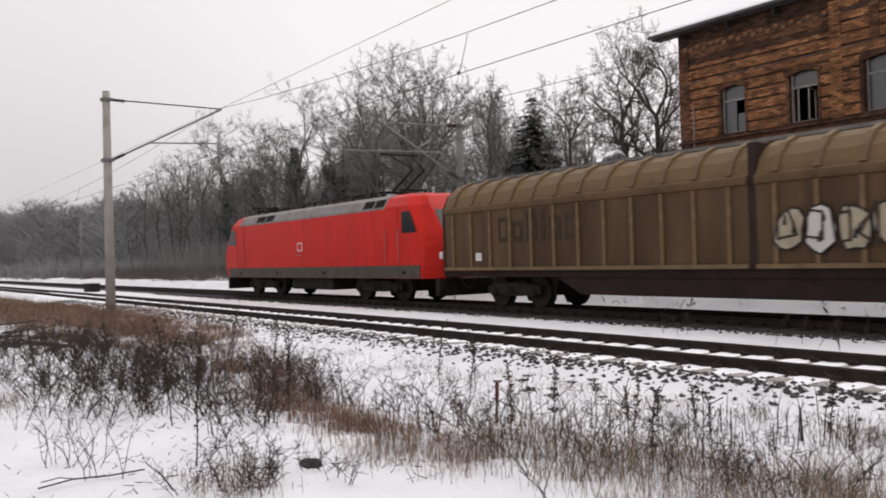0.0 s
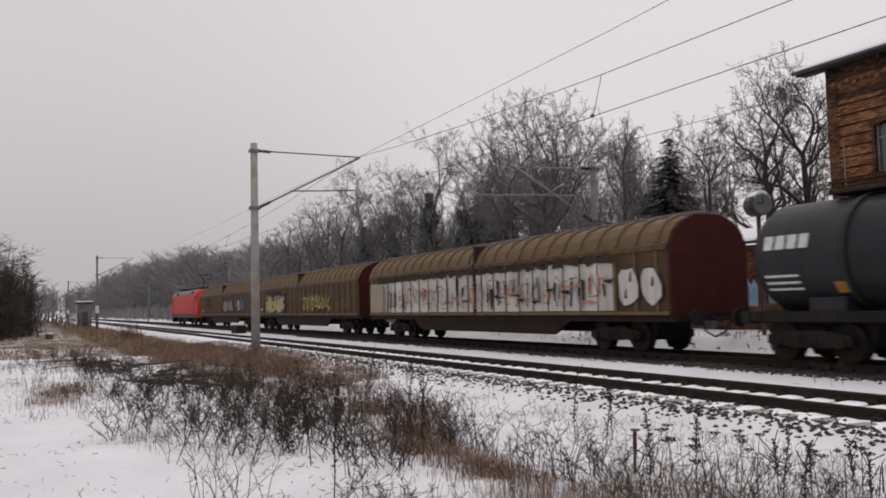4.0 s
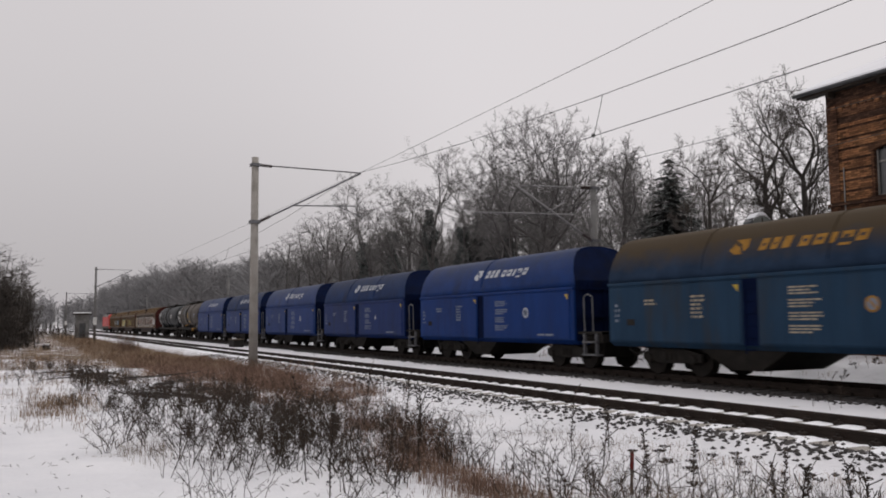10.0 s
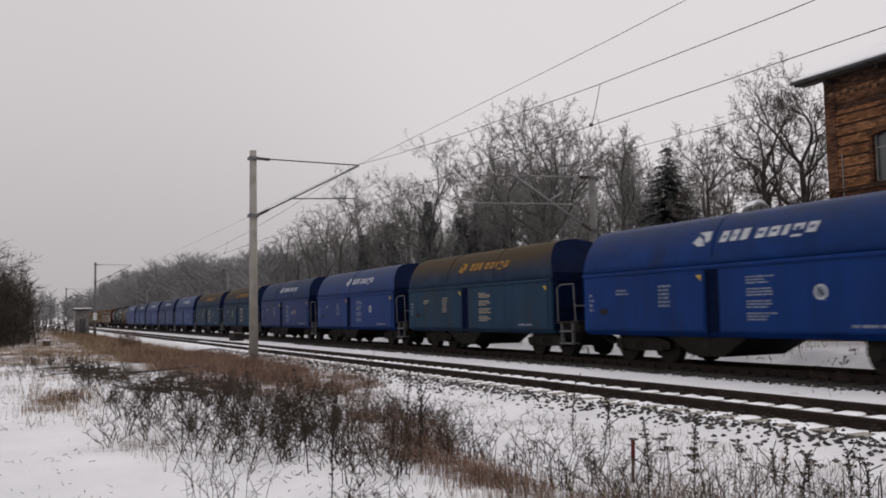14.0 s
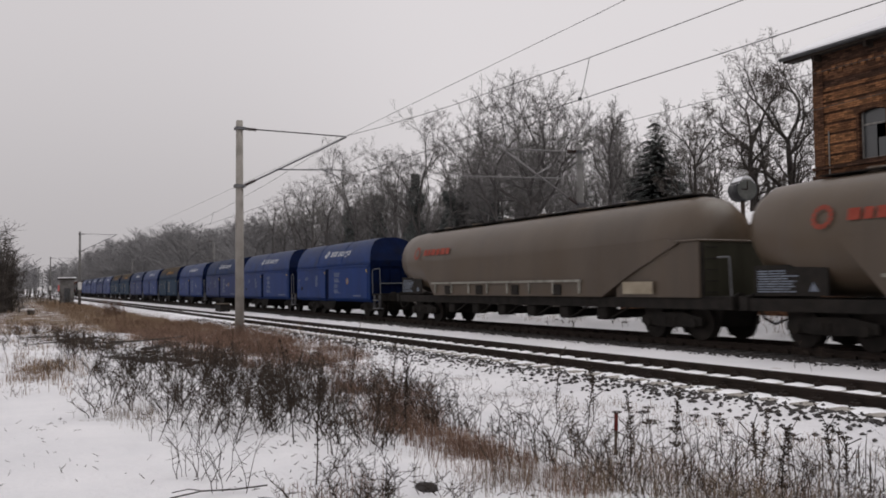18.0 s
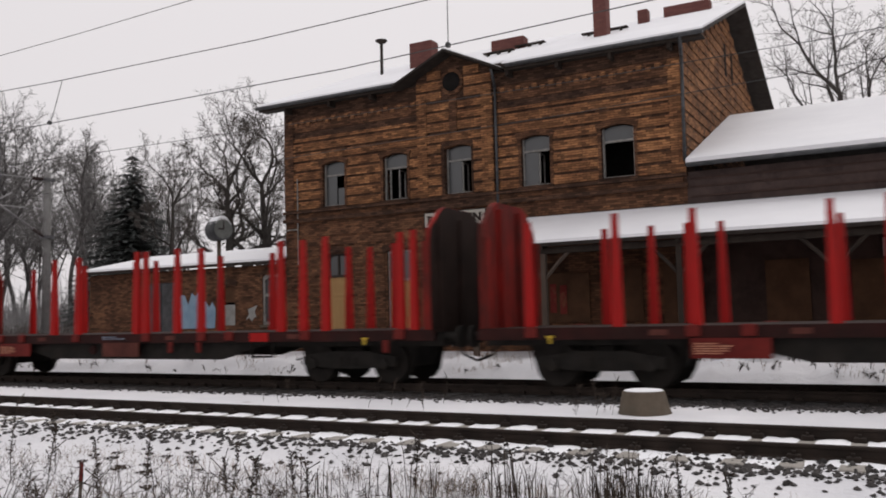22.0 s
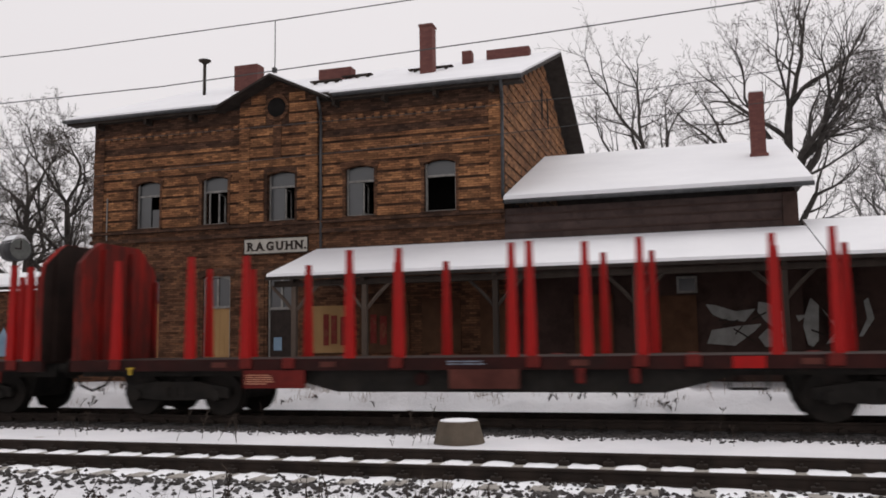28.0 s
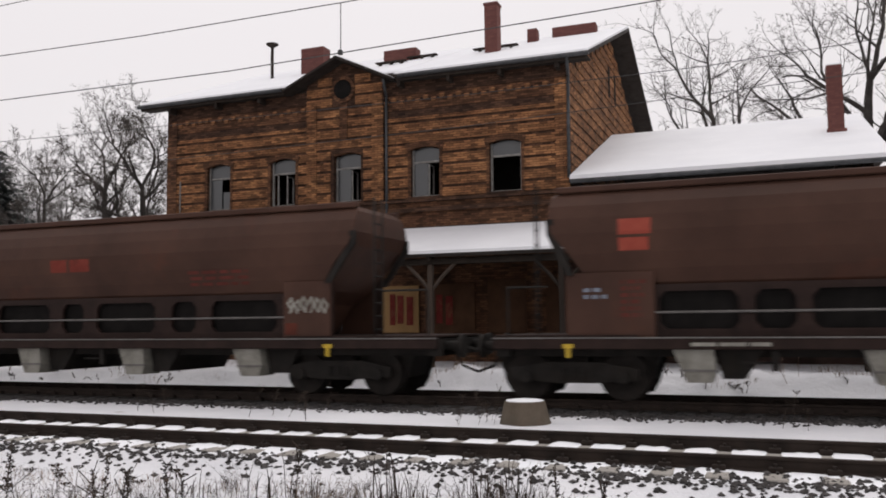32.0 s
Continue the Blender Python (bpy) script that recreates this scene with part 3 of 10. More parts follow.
def courses(parent, x0, x1, z0, z1, holes, y, mat, pitch=0.385, gap=0.085, proud=0.035):
    """Projecting brick bands with recessed dark joints, broken at the openings; each stretch is a piece."""
    z = z0
    row = 0
    rnd = random.Random(int(z0 * 100))
    while z < z1 - 0.1:
        top = min(z + pitch - gap, z1)
        spans = [(x0, x1)]
        for a, b, lo, hi in holes:
            if lo < top and hi > z:
                spans = [s for p, q in spans for s in (((p, min(q, a)), (max(p, b), q)) if a < q and b > p else ((p, q),)) if s[1] - s[0] > 0.05]
        for p, q in spans:
            part("brick_course", boxes((p, q, y - proud + rnd.uniform(-0.004, 0.004), y + 0.01, z, top)), mat, parent)
        z += pitch
        row += 1


def arch_points(a, b, z, rise, n=8):
    """Points of a flat arch over an opening, left to right."""
    return [(a + (b - a) * k / n, z + rise * (1 - (2 * k / n - 1) ** 2)) for k in range(n + 1)]


def strip_arch(bm, a, b, z, rise, thick, y0, y1):
    low = arch_points(a, b, z, rise)
    high = [(x + (x - (a + b) / 2) * 0.12, zz + thick) for x, zz in low]
    ring = low + high[::-1]
    p = [bm.verts.new((x, y0, zz)) for x, zz in ring]
    q = [bm.verts.new((x, y1, zz)) for x, zz in ring]
    n = len(ring)
    for k in range(len(low) - 1):
        bm.faces.new((p[k], p[k + 1], p[n - 2 - k], p[n - 1 - k]))
        bm.faces.new((q[k + 1], q[k], q[n - 1 - k], q[n - 2 - k]))
    for k in range(n):
        bm.faces.new((p[(k + 1) % n], p[k], q[k], q[(k + 1) % n]))
    bmesh.ops.recalc_face_normals(bm, faces=bm.faces)
    return bm


def slab_between(bm, poly, y0, y1):
    p = [bm.verts.new((x, y0, z)) for x, z in poly]
    q = [bm.verts.new((x, y1, z)) for x, z in poly]
    n = len(poly)
    bm.faces.new(p)
    bm.faces.new(q[::-1])
    for k in range(n):
        bm.faces.new((p[(k + 1) % n], p[k], q[k], q[(k + 1) % n]))
    bmesh.ops.recalc_face_normals(bm, faces=bm.faces)
    return bm


def upper_window(parent, a, b, z0, z1, state):
    y = FRONT
    bm = bmesh.new()
    for x0, x1, lo, hi in ((a, a + 0.06, z0, z1), (b - 0.06, b, z0, z1), (a + 0.06, b - 0.06, z0, z0 + 0.06), (a + 0.06, b - 0.06, z0 + 1.18, z0 + 1.25)):
        box(bm, x0, x1, y + 0.12, y + 0.2, lo, hi)
    win = part("window", bm, WHITE_FRAME, parent, "tall arched window with peeling pale frame, one casement open" if state else "tall arched window with pale frame and dusty panes")
    top = [(a + 0.06, z0 + 1.25), (b - 0.06, z0 + 1.25), (b - 0.06, z1 - 0.12), ((a + b) / 2 + 0.2, z1 - 0.03), ((a + b) / 2 - 0.2, z1 - 0.03), (a + 0.06, z1 - 0.12)]
    part("pane", slab_between(bmesh.new(), top, y + 0.15, y + 0.165), PANE, win)
    mid = (a + b) / 2
    if state in (0, 1):
        part("pane", boxes((a + 0.06, mid + 0.04, y + 0.15, y + 0.165, z0 + 0.06, z0 + 1.18)), PANE, win)
    if state in (1, 2):
        # open casement folded into the room
        bm = bmesh.new()
        for lo, hi in ((z0 + 0.08, z0 + 0.13), (z0 + 1.1, z0 + 1.15)):
            box(bm, mid + 0.05, mid + 0.1, y + 0.2, y + 0.6, lo, hi)
        box(bm, mid + 0.05, mid + 0.1, y + 0.16, y + 0.2, z0 + 0.08, z0 + 1.15)
        box(bm, mid + 0.05, mid + 0.1, y + 0.56, y + 0.6, z0 + 0.08, z0 + 1.15)
        part("casement", bm, WHITE_FRAME, win, "open white casement")
    if state == 0:
        part("pane", boxes((mid + 0.1, b - 0.06, y + 0.15, y + 0.165, z0 + 0.06, z0 + 0.7)), PANE, win)
    if state == 2:
        part("glazing_bar", boxes((a + 0.2, a + 0.25, y + 0.15, y + 0.19, z0 + 0.06, z0 + 1.18)), WHITE_FRAME, win)
    part("window_sill", boxes((a - 0.12, b + 0.12, y - 0.12, y + 0.14, z0 - 0.1, z0)), DARK_BRICK, win)
    for p, q in ((a - 0.11, a - 0.005), (b + 0.005, b + 0.11)):
        part("window_surround", boxes((p, q, y - 0.05, y + 0.1, z0, z1 - 0.15)), LOWER_BRICK, win)
    part("window_arch", strip_arch(bmesh.new(), a - 0.12, b + 0.12, z1 - 0.17, 0.16, 0.2, y - 0.065, y + 0.1), LOWER_BRICK, win)


def ground_opening(parent, a, b, kind):
    """Tall arched openings of the ground floor: a tan board, planks below two panes, or a panel below a casement."""
    y, mid = FRONT, (a + b) / 2
    sill = (3.05, 2.8, 2.7)[kind]
    label = ("tall opening closed with a tan board under a fanlight", "arched white window over a planked lower half", "white casement over a dark painted panel")[kind]
    frame_mat = TIMBER if kind == 0 else WHITE_FRAME
    win = part("window", boxes((a, a + 0.07, y + 0.08, y + 0.2, 0.4, 3.9), (b - 0.07, b, y + 0.08, y + 0.2, 0.4, 3.9), (a + 0.07, b - 0.07, y + 0.06, y + 0.2, sill, sill + 0.09)), frame_mat, parent, label)
    part("arched_head", strip_arch(bmesh.new(), a, b, 3.78, 0.12, 0.1, y + 0.07, y + 0.2), frame_mat, win)
    part("mullion", boxes((mid - 0.04, mid + 0.04, y + 0.09, y + 0.18, sill + 0.09, 3.86)), frame_mat, win)
    for p, q in ((a + 0.07, mid - 0.04), (mid + 0.04, b - 0.07)):
        part("pane", boxes((p, q, y + 0.14, y + 0.15, sill + 0.09, 3.88)), PANE, win)
    if kind == 1:
        n = 5
        for k in range(n):
            p = a + 0.07 + (b - a - 0.14) * k / n
            part("plank", boxes((p + 0.004, p + (b - a - 0.14) / n - 0.004, y + 0.1, y + 0.13, 0.4, sill)), BOARD, win)
    else:
        part("board", boxes((a + 0.07, b - 0.07, y + 0.1, y + 0.13, 0.4, sill)), BOARD if kind == 0 else SIGN_BLACK, win, "tan board" if kind == 0 else "dark panel")
    if kind == 2:
        part("sprayed_mark", boxes((a + 0.2, mid, y + 0.094, y + 0.099, 1.3, 1.75)), PALE_BLUE, win)
    part("brick_arch", strip_arch(bmesh.new(), a - 0.14, b + 0.14, 3.86, 0.16, 0.22, y - 0.05, y + 0.06), DARK_BRICK, win)


def roof_slab(parent, x0, x1, y_low, z_low, y_high, z_high, under=0.12, snow=0.09, overhang_snow=0.02):
    s = 1 if y_high > y_low else -1
    prof = [(y_low, z_low), (y_high, z_high - under * 0.2), (y_high, z_high + under), (y_low, z_low + under)]
    bm = extrude_x(bmesh.new(), prof, x0, x1)
    bmesh.ops.recalc_face_normals(bm, faces=bm.faces)
    part("roof", bm, SOFFIT, parent, "dark boarded roof")
    prof = [(y_low + s * overhang_snow, z_low + under + 0.004), (y_high, z_high + under + 0.004), (y_high, z_high + under + snow), (y_low + s * (overhang_snow + 0.05), z_low + under + snow)]
    bm = extrude_x(bmesh.new(), prof, x0 + 0.02, x1 - 0.02)
    bmesh.ops.recalc_face_normals(bm, faces=bm.faces)
    part("roof_snow", bm, ROOF_SNOW, parent, "smooth unbroken layer of snow")


def letters(text, x, y, z, size, depth, mat, parent, name):
    """Raised slab-serif letters facing -y, from the built-in font with added serifs."""
    pen = x
    for ch in text:
        cu = bpy.data.curves.new(name, "FONT")
        cu.body, cu.size, cu.extrude, cu.offset = ch, size, depth, 0.018
        tmp = bpy.data.objects.new(name, cu)
        scene.collection.objects.link(tmp)
        me = bpy.data.meshes.new_from_object(tmp.evaluated_get(bpy.context.evaluated_depsgraph_get()))
        bpy.data.objects.remove(tmp)
        xs, zs = [v.co.x for v in me.vertices], [v.co.y for v in me.vertices]
        lo, hi, base, top = min(xs), max(xs), min(zs), max(zs)
        bm = bmesh.new()
        bm.from_mesh(me)
        bm.transform(pose(pen - lo, y, z, 90, 0, 0))
        w, t, stem = hi - lo, size * 0.085, size * 0.1
        feet = {"R": ((0, 0), (0, 1), (1, 0)), "A": ((0, 0), (1, 0)), "U": ((0, 1), (1, 1)), "H": ((0, 0), (0, 1), (1, 0), (1, 1)), "N": ((0, 0), (0, 1), (1, 1))}.get(ch, ())
        for side, up in feet:
            cx = pen + (stem / 2 if side == 0 else w - stem / 2)
            zz = z + (top - t if up else base)
            box(bm, cx - size * 0.15, cx + size * 0.15, y - depth, y + depth, zz, zz + t)
        part(name, bm, mat, parent)
        bpy.data.meshes.remove(me)
        pen += w + size * {"R": 0.13, "N": 0.12}.get(ch, 0.23)


def main_house():
    house = thing("station_building", (0, 0, 0), "two-storey ochre brick station building with snowy roof and broken windows", "building")
    uppers = [(-19.65, -18.62), (-16.87, -15.82), (-14.23, -13.15), (-11.27, -10.23), (-8.44, -7.36)]
    lowers = [(-19.54, -18.56), (-16.78, -15.68), (-14.22, -13.2)]
    holes = [(a, b, 5.8, 7.55) for a, b in uppers] + [(a, b, 0.4, 3.95) for a, b in lowers]
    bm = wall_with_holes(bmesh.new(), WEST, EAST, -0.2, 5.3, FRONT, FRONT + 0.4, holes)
    part("wall", bm, LOWER_BRICK, house, "darker lower brick wall")
    bm = wall_with_holes(bmesh.new(), WEST, EAST, 5.3, EAVE, FRONT, FRONT + 0.4, holes)
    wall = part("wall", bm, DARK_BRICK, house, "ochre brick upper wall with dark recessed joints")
    wide = [(a - 0.11, b + 0.11, lo, hi + 0.02) for a, b, lo, hi in holes]
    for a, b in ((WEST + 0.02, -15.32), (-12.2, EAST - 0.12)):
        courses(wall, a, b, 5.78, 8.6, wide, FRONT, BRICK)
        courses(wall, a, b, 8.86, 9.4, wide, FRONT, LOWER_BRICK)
    courses(wall, WEST + 0.02, EAST - 0.12, 0.45, 5.0, wide, FRONT, LOWER_BRICK, proud=0.03)
    # projecting bay with its own gable
    bay_holes = [h for h in wide if -15.3 < h[0] < -12]
    bm = wall_with_holes(bmesh.new(), -15.3, -12.25, 5.3, 9.9, FRONT - 0.1, FRONT - 0.002, [(-14.23, -13.15, 5.8, 7.55)])
    bay = part("bay_wall", bm, DARK_BRICK, house, "projecting brick bay under a small gable")
    part("bay_gable", slab_between(bmesh.new(), [(-15.3, 9.9), (-12.25, 9.9), (-12.25, 10.12), (-13.8, 10.84), (-15.3, 10.12)], FRONT - 0.1, FRONT + 0.3), DARK_BRICK, house)
    eye = [(-14.28, -13.36, 9.36, 10.28)]
    courses(bay, -15.28, -12.27, 5.78, 9.1, bay_holes, FRONT - 0.1, BRICK)
    for k in range(4):
        z = 9.24 + 0.385 * k
        hw = min(1.5, (10.78 - z - 0.31) / 0.46 + 0.05)
        if hw > 0.25:
            courses(bay, -13.8 - hw, -13.8 + hw, z, z + 0.31, eye, FRONT - 0.1, BRICK, pitch=0.4, gap=0.09)
    part("bay_panel", boxes((-13.95, -13.65, FRONT - 0.17, FRONT - 0.1, 8.0, 9.3)), LOWER_BRICK, bay)
    bm = bmesh.new()
    tube(bm, (-13.82, FRONT - 0.19, 9.82), (-13.82, FRONT - 0.05, 9.82), 0.47, seg=28)
    part("oculus_ring", bm, LOWER_BRICK, bay, "round brick window surround")
    bm = bmesh.new()
    tube(bm, (-13.82, FRONT - 0.2, 9.82), (-13.82, FRONT - 0.12, 9.82), 0.35, seg=28)
    part("oculus", bm, DARK_ROOM, bay, "dark round gable window")
    # bay roof
    for s in (-1, 1):
        cx, px = -13.83, 2.15
        poly = [(cx, 10.80), (cx + s * px, 9.81), (cx + s * px, 9.89), (cx, 10.89)]
        part("bay_roof", slab_between(bmesh.new(), poly if s > 0 else poly[::-1], FRONT - 0.75, FRONT + 2.4), SOFFIT, house)
        poly = [(cx, 10.894), (cx + s * px, 9.894), (cx + s * px, 9.915), (cx, 10.93)]
        part("bay_roof_snow", slab_between(bmesh.new(), poly if s > 0 else poly[::-1], FRONT - 0.66, FRONT + 2.4), ROOF_SNOW, house)
    # string courses, frieze, corner strips
    part("sill_band", boxes((WEST - 0.04, EAST + 0.04, FRONT - 0.14, FRONT - 0.04, 5.28, 5.42), (WEST - 0.04, EAST + 0.04, FRONT - 0.16, FRONT - 0.04, 5.62, 5.72)), DARK_BRICK, house)
    part("upper_band", boxes((WEST, EAST - 0.1, FRONT - 0.06, FRONT - 0.002, 5.43, 5.61)), LOWER_BRICK, house)
    dentil = mesh_of("frieze_brick", boxes((-0.09, 0.09, FRONT - 0.075, FRONT - 0.002, 8.86, 9.0)), BRICK)
    x = WEST + 0.3
    while x < EAST - 0.3:
        if not -15.35 < x < -12.2:
            ob = new("frieze_brick", dentil)
            ob.parent, ob.location = wall, (x, 0, 0.1 * (int(x * 3.3) % 2) + 0.22)
        x += 0.3
    # darker brick paints the shadow below the eaves
    part("frieze", boxes((WEST, -15.32, FRONT - 0.05, FRONT - 0.002, 9.42, 9.88), (-12.22, EAST, FRONT - 0.05, FRONT - 0.002, 9.42, 9.88)), DARK_BRICK, house, "brick band under the eaves, darkened as eave shadow")
    for x in (WEST, EAST - 0.45, -15.3, -12.7):
        part("corner_strip", boxes((x, x + 0.45 if x in (WEST, EAST - 0.45) else x + 0.4, FRONT - (0.15 if -15.4 < x < -12 else 0.06), FRONT - 0.05 if not -15.4 < x < -12 else FRONT - 0.1, 5.75, 9.4)), LOWER_BRICK if x == WEST else BRICK, house)
    # side and back walls
    bm = boxes((EAST - 0.4, EAST, FRONT + 0.4, BACK, -0.2, EAVE))
    extrude_x(bm, [(FRONT, EAVE), (BACK + 0.4, EAVE), (RIDGE_Y, RIDGE_Z - 0.2)], EAST - 0.4, EAST)
    gable = part("wall", bm, DARK_BRICK, house, "dark brick gable wall")
    z = 6.2
    while z < 13.0:
        lo = FRONT + 0.05 if z < EAVE else FRONT + 0.05 + (z - EAVE + 0.3) / 0.41
        hi = BACK if z < EAVE else BACK - (z - EAVE + 0.3) / 0.41
        if hi - lo > 0.5:
            part("brick_course", boxes((EAST - 0.01, EAST + 0.035, lo, hi, z, z + 0.3)), BRICK, gable)
        z += 0.385
    for y in (33.9, 35.3):
        part("gable_window", boxes((EAST + 0.02, EAST + 0.045, y, y + 0.4, 10.6, 11.9)), DARK_ROOM, house, "narrow dark gable slit")
    part("wall", boxes((WEST, WEST + 0.4, FRONT + 0.4, BACK, -0.2, EAVE)), DARK_BRICK, house)
    part("wall", boxes((WEST, EAST, BACK, BACK + 0.4, -0.2, EAVE)), DARK_BRICK, house)
    # sheet behind the windows, coloured as the shade of the rooms
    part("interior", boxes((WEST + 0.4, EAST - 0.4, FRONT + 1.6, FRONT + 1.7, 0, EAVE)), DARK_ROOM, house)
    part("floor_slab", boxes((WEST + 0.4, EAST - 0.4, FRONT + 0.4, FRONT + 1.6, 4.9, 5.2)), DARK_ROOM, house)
    for a, b in ((WEST - 1.0, -15.95), (-11.7, EAST + 0.8)):
        roof_slab(house, a, b, FRONT - 0.55, EAVE, RIDGE_Y, RIDGE_Z)
        part("soffit", boxes((a + 0.05, b - 0.05, FRONT - 0.5, FRONT + 0.02, EAVE - 0.06, EAVE - 0.02)), SOFFIT, house, "dark boarded soffit under the eaves")
        part("fascia", boxes((a + 0.1, b - 0.1, FRONT - 0.53, FRONT - 0.505, EAVE - 0.12, EAVE - 0.005)), TIMBER, house)
    rise = (RIDGE_Z - EAVE) / (RIDGE_Y - FRONT + 0.55)
    roof_slab(house, -15.95, -11.7, FRONT + 0.05, EAVE + 0.6 * rise, RIDGE_Y, RIDGE_Z)
    part("wall_plate", boxes((WEST, -15.3, FRONT + 0.05, FRONT + 0.35, EAVE, EAVE + 0.16), (-12.25, EAST, FRONT + 0.05, FRONT + 0.35, EAVE, EAVE + 0.16)), TIMBER, house)
    roof_slab(house, WEST - 1.0, EAST + 0.8, BACK + 0.95, EAVE + 0.0, RIDGE_Y, RIDGE_Z)
    for a, b in ((WEST - 1.0, -16.1), (-11.5, EAST + 0.8)):
        bm = bmesh.new()
        tube(bm, (a, FRONT - 0.6, EAVE + 0.03), (b, FRONT - 0.6, EAVE + 0.03), 0.075, seg=8)
        part("gutter", bm, ZINC, house)
    for x in (-21.2, -19.1, -17.2, -11.6, -9.8, -8.0, -6.1):
        part("eave_bracket", boxes((x, x + 0.12, FRONT - 0.45, FRONT, EAVE - 0.28, EAVE - 0.05), bevel=0.01), TIMBER, house)
    # downpipes
    bm = bmesh.new()
    poly_tube(bm, [(-12.05, FRONT - 0.6, EAVE), (-12.15, FRONT - 0.12, EAVE - 0.5), (-12.15, FRONT - 0.12, 4.5)], 0.05, 8)
    part("downpipe", bm, ZINC, house)
    bm = bmesh.new()
    poly_tube(bm, [(EAST + 0.1, FRONT - 0.6, EAVE), (EAST + 0.02, FRONT - 0.1, EAVE - 0.5), (EAST - 0.02, FRONT - 0.1, 6.1)], 0.055, 8)
    part("downpipe", bm, ZINC, house)
    bm = bmesh.new()
    poly_tube(bm, [(-20.85, FRONT - 0.08, 7.0), (-20.85, FRONT - 0.08, 5.0), (-21.6, FRONT - 0.08, 5.0)], 0.025, 6)
    poly_tube(bm, [(-20.85, FRONT - 0.08, 5.0), (-20.85, FRONT - 0.08, 3.6)], 0.02, 6)
    part("conduit", bm, WHITE_FRAME, house, "thin pale conduit")
    for (a, b), state in zip(uppers, (0, 2, 1, 1, 3)):
        upper_window(house, a, b, 5.8, 7.55, state)
    for k, (a, b) in enumerate(lowers):
        ground_opening(house, a, b, k)
    # station name board
    sign = thing("station_sign", (0, 0, 0), "white enamel station name board with dark letters", "sign")
    part("board", boxes((-15.02, -12.62, FRONT - 0.2, FRONT - 0.165, 4.66, 5.16)), SIGN_WHITE, sign)
    part("border", boxes((-15.04, -12.60, FRONT - 0.205, FRONT - 0.165, 5.16, 5.19), (-15.04, -12.60, FRONT - 0.205, FRONT - 0.165, 4.63, 4.66), (-15.05, -15.02, FRONT - 0.205, FRONT - 0.165, 4.63, 5.19), (-12.62, -12.59, FRONT - 0.205, FRONT - 0.165, 4.63, 5.19)), SIGN_BLACK, sign)
    part("bracket", boxes((-14.6, -14.5, FRONT - 0.165, FRONT - 0.02, 4.8, 5.0), (-13.1, -13.0, FRONT - 0.165, FRONT - 0.02, 4.8, 5.0)), TIMBER, sign)
    letters("RAGUHN.", -14.90, FRONT - 0.207, 4.765, 0.40, 0.006, SIGN_BLACK, sign, "letter")

    # chimneys and roof fittings
    def on_roof(y):
        return EAVE + 0.12 + (RIDGE_Z - EAVE) * (y - FRONT + 0.55) / (RIDGE_Y - FRONT + 0.55)

    for x, y, wx, wy, top, cap in ((-9.33, 29.9, 0.5, 0.5, 13.55, True), (-17.85, 31.5, 1.1, 0.6, 13.35, False), (-8.5, 32.75, 0.4, 0.4, 13.35, False)):
        ch = thing("chimney", (x, y, 0), "red brick chimney rising from the snowy roof", "chimney")
        part("shaft", boxes((-wx / 2, wx / 2, -wy / 2, wy / 2, on_roof(y) - 0.4, top), bevel=0.01), RED_BRICK, ch)
        if cap:
            part("cap", boxes((-wx / 2 - 0.03, wx / 2 + 0.03, -wy / 2 - 0.03, wy / 2 + 0.03, top - 0.1, top - 0.02)), RED_BRICK, ch)
    for x0, x1, y, hgt in ((-14.5, -13.05, 31.5, 0.5), (-7.9, -6.1, 33.8, 0.42)):
        low = thing("low_chimney", ((x0 + x1) / 2, y, 0), "low wide red brick chimney base on the roof", "chimney")
        part("shaft", boxes((-(x1 - x0) / 2, (x1 - x0) / 2, -0.25, 0.25, on_roof(y) - 0.4, on_roof(y) + hgt), bevel=0.01), RED_BRICK, low)
    vent = thing("vent_pipe", (-19.68, 30.95, 0), "black roof vent pipe with flared cap", "pipe")
    part("pipe", tubes([((0, 0, 11.6), (0, 0, 13.55))], 0.07, 10), TIMBER, vent)
    bm = bmesh.new()
    tube(bm, (0, 0, 13.5), (0, 0, 13.62), 0.09, 0.27, seg=12)
    tube(bm, (0, 0, 13.62), (0, 0, 13.66), 0.27, seg=12)
    part("cap", bm, TIMBER, vent)
    for x0, x1, y in ((-14.2, -12.9, 29.9), (-13.4, -12.1, 31.2), (-10.4, -8.6, 30.8)):
        step = thing("roof_walkway", (0, 0, 0), "dark metal roof walkway board on brackets", "walkway")
        part("plank", boxes((x0, x1, y - 0.12, y + 0.12, on_roof(y) + 0.16, on_roof(y) + 0.2)), TIMBER, step)
        for q in (0.15, 0.5, 0.85):
            x = x0 + (x1 - x0) * q
            part("bracket", boxes((x - 0.03, x + 0.03, y - 0.12, y + 0.12, on_roof(y) - 0.15, on_roof(y) + 0.16)), TIMBER, step)
    return house


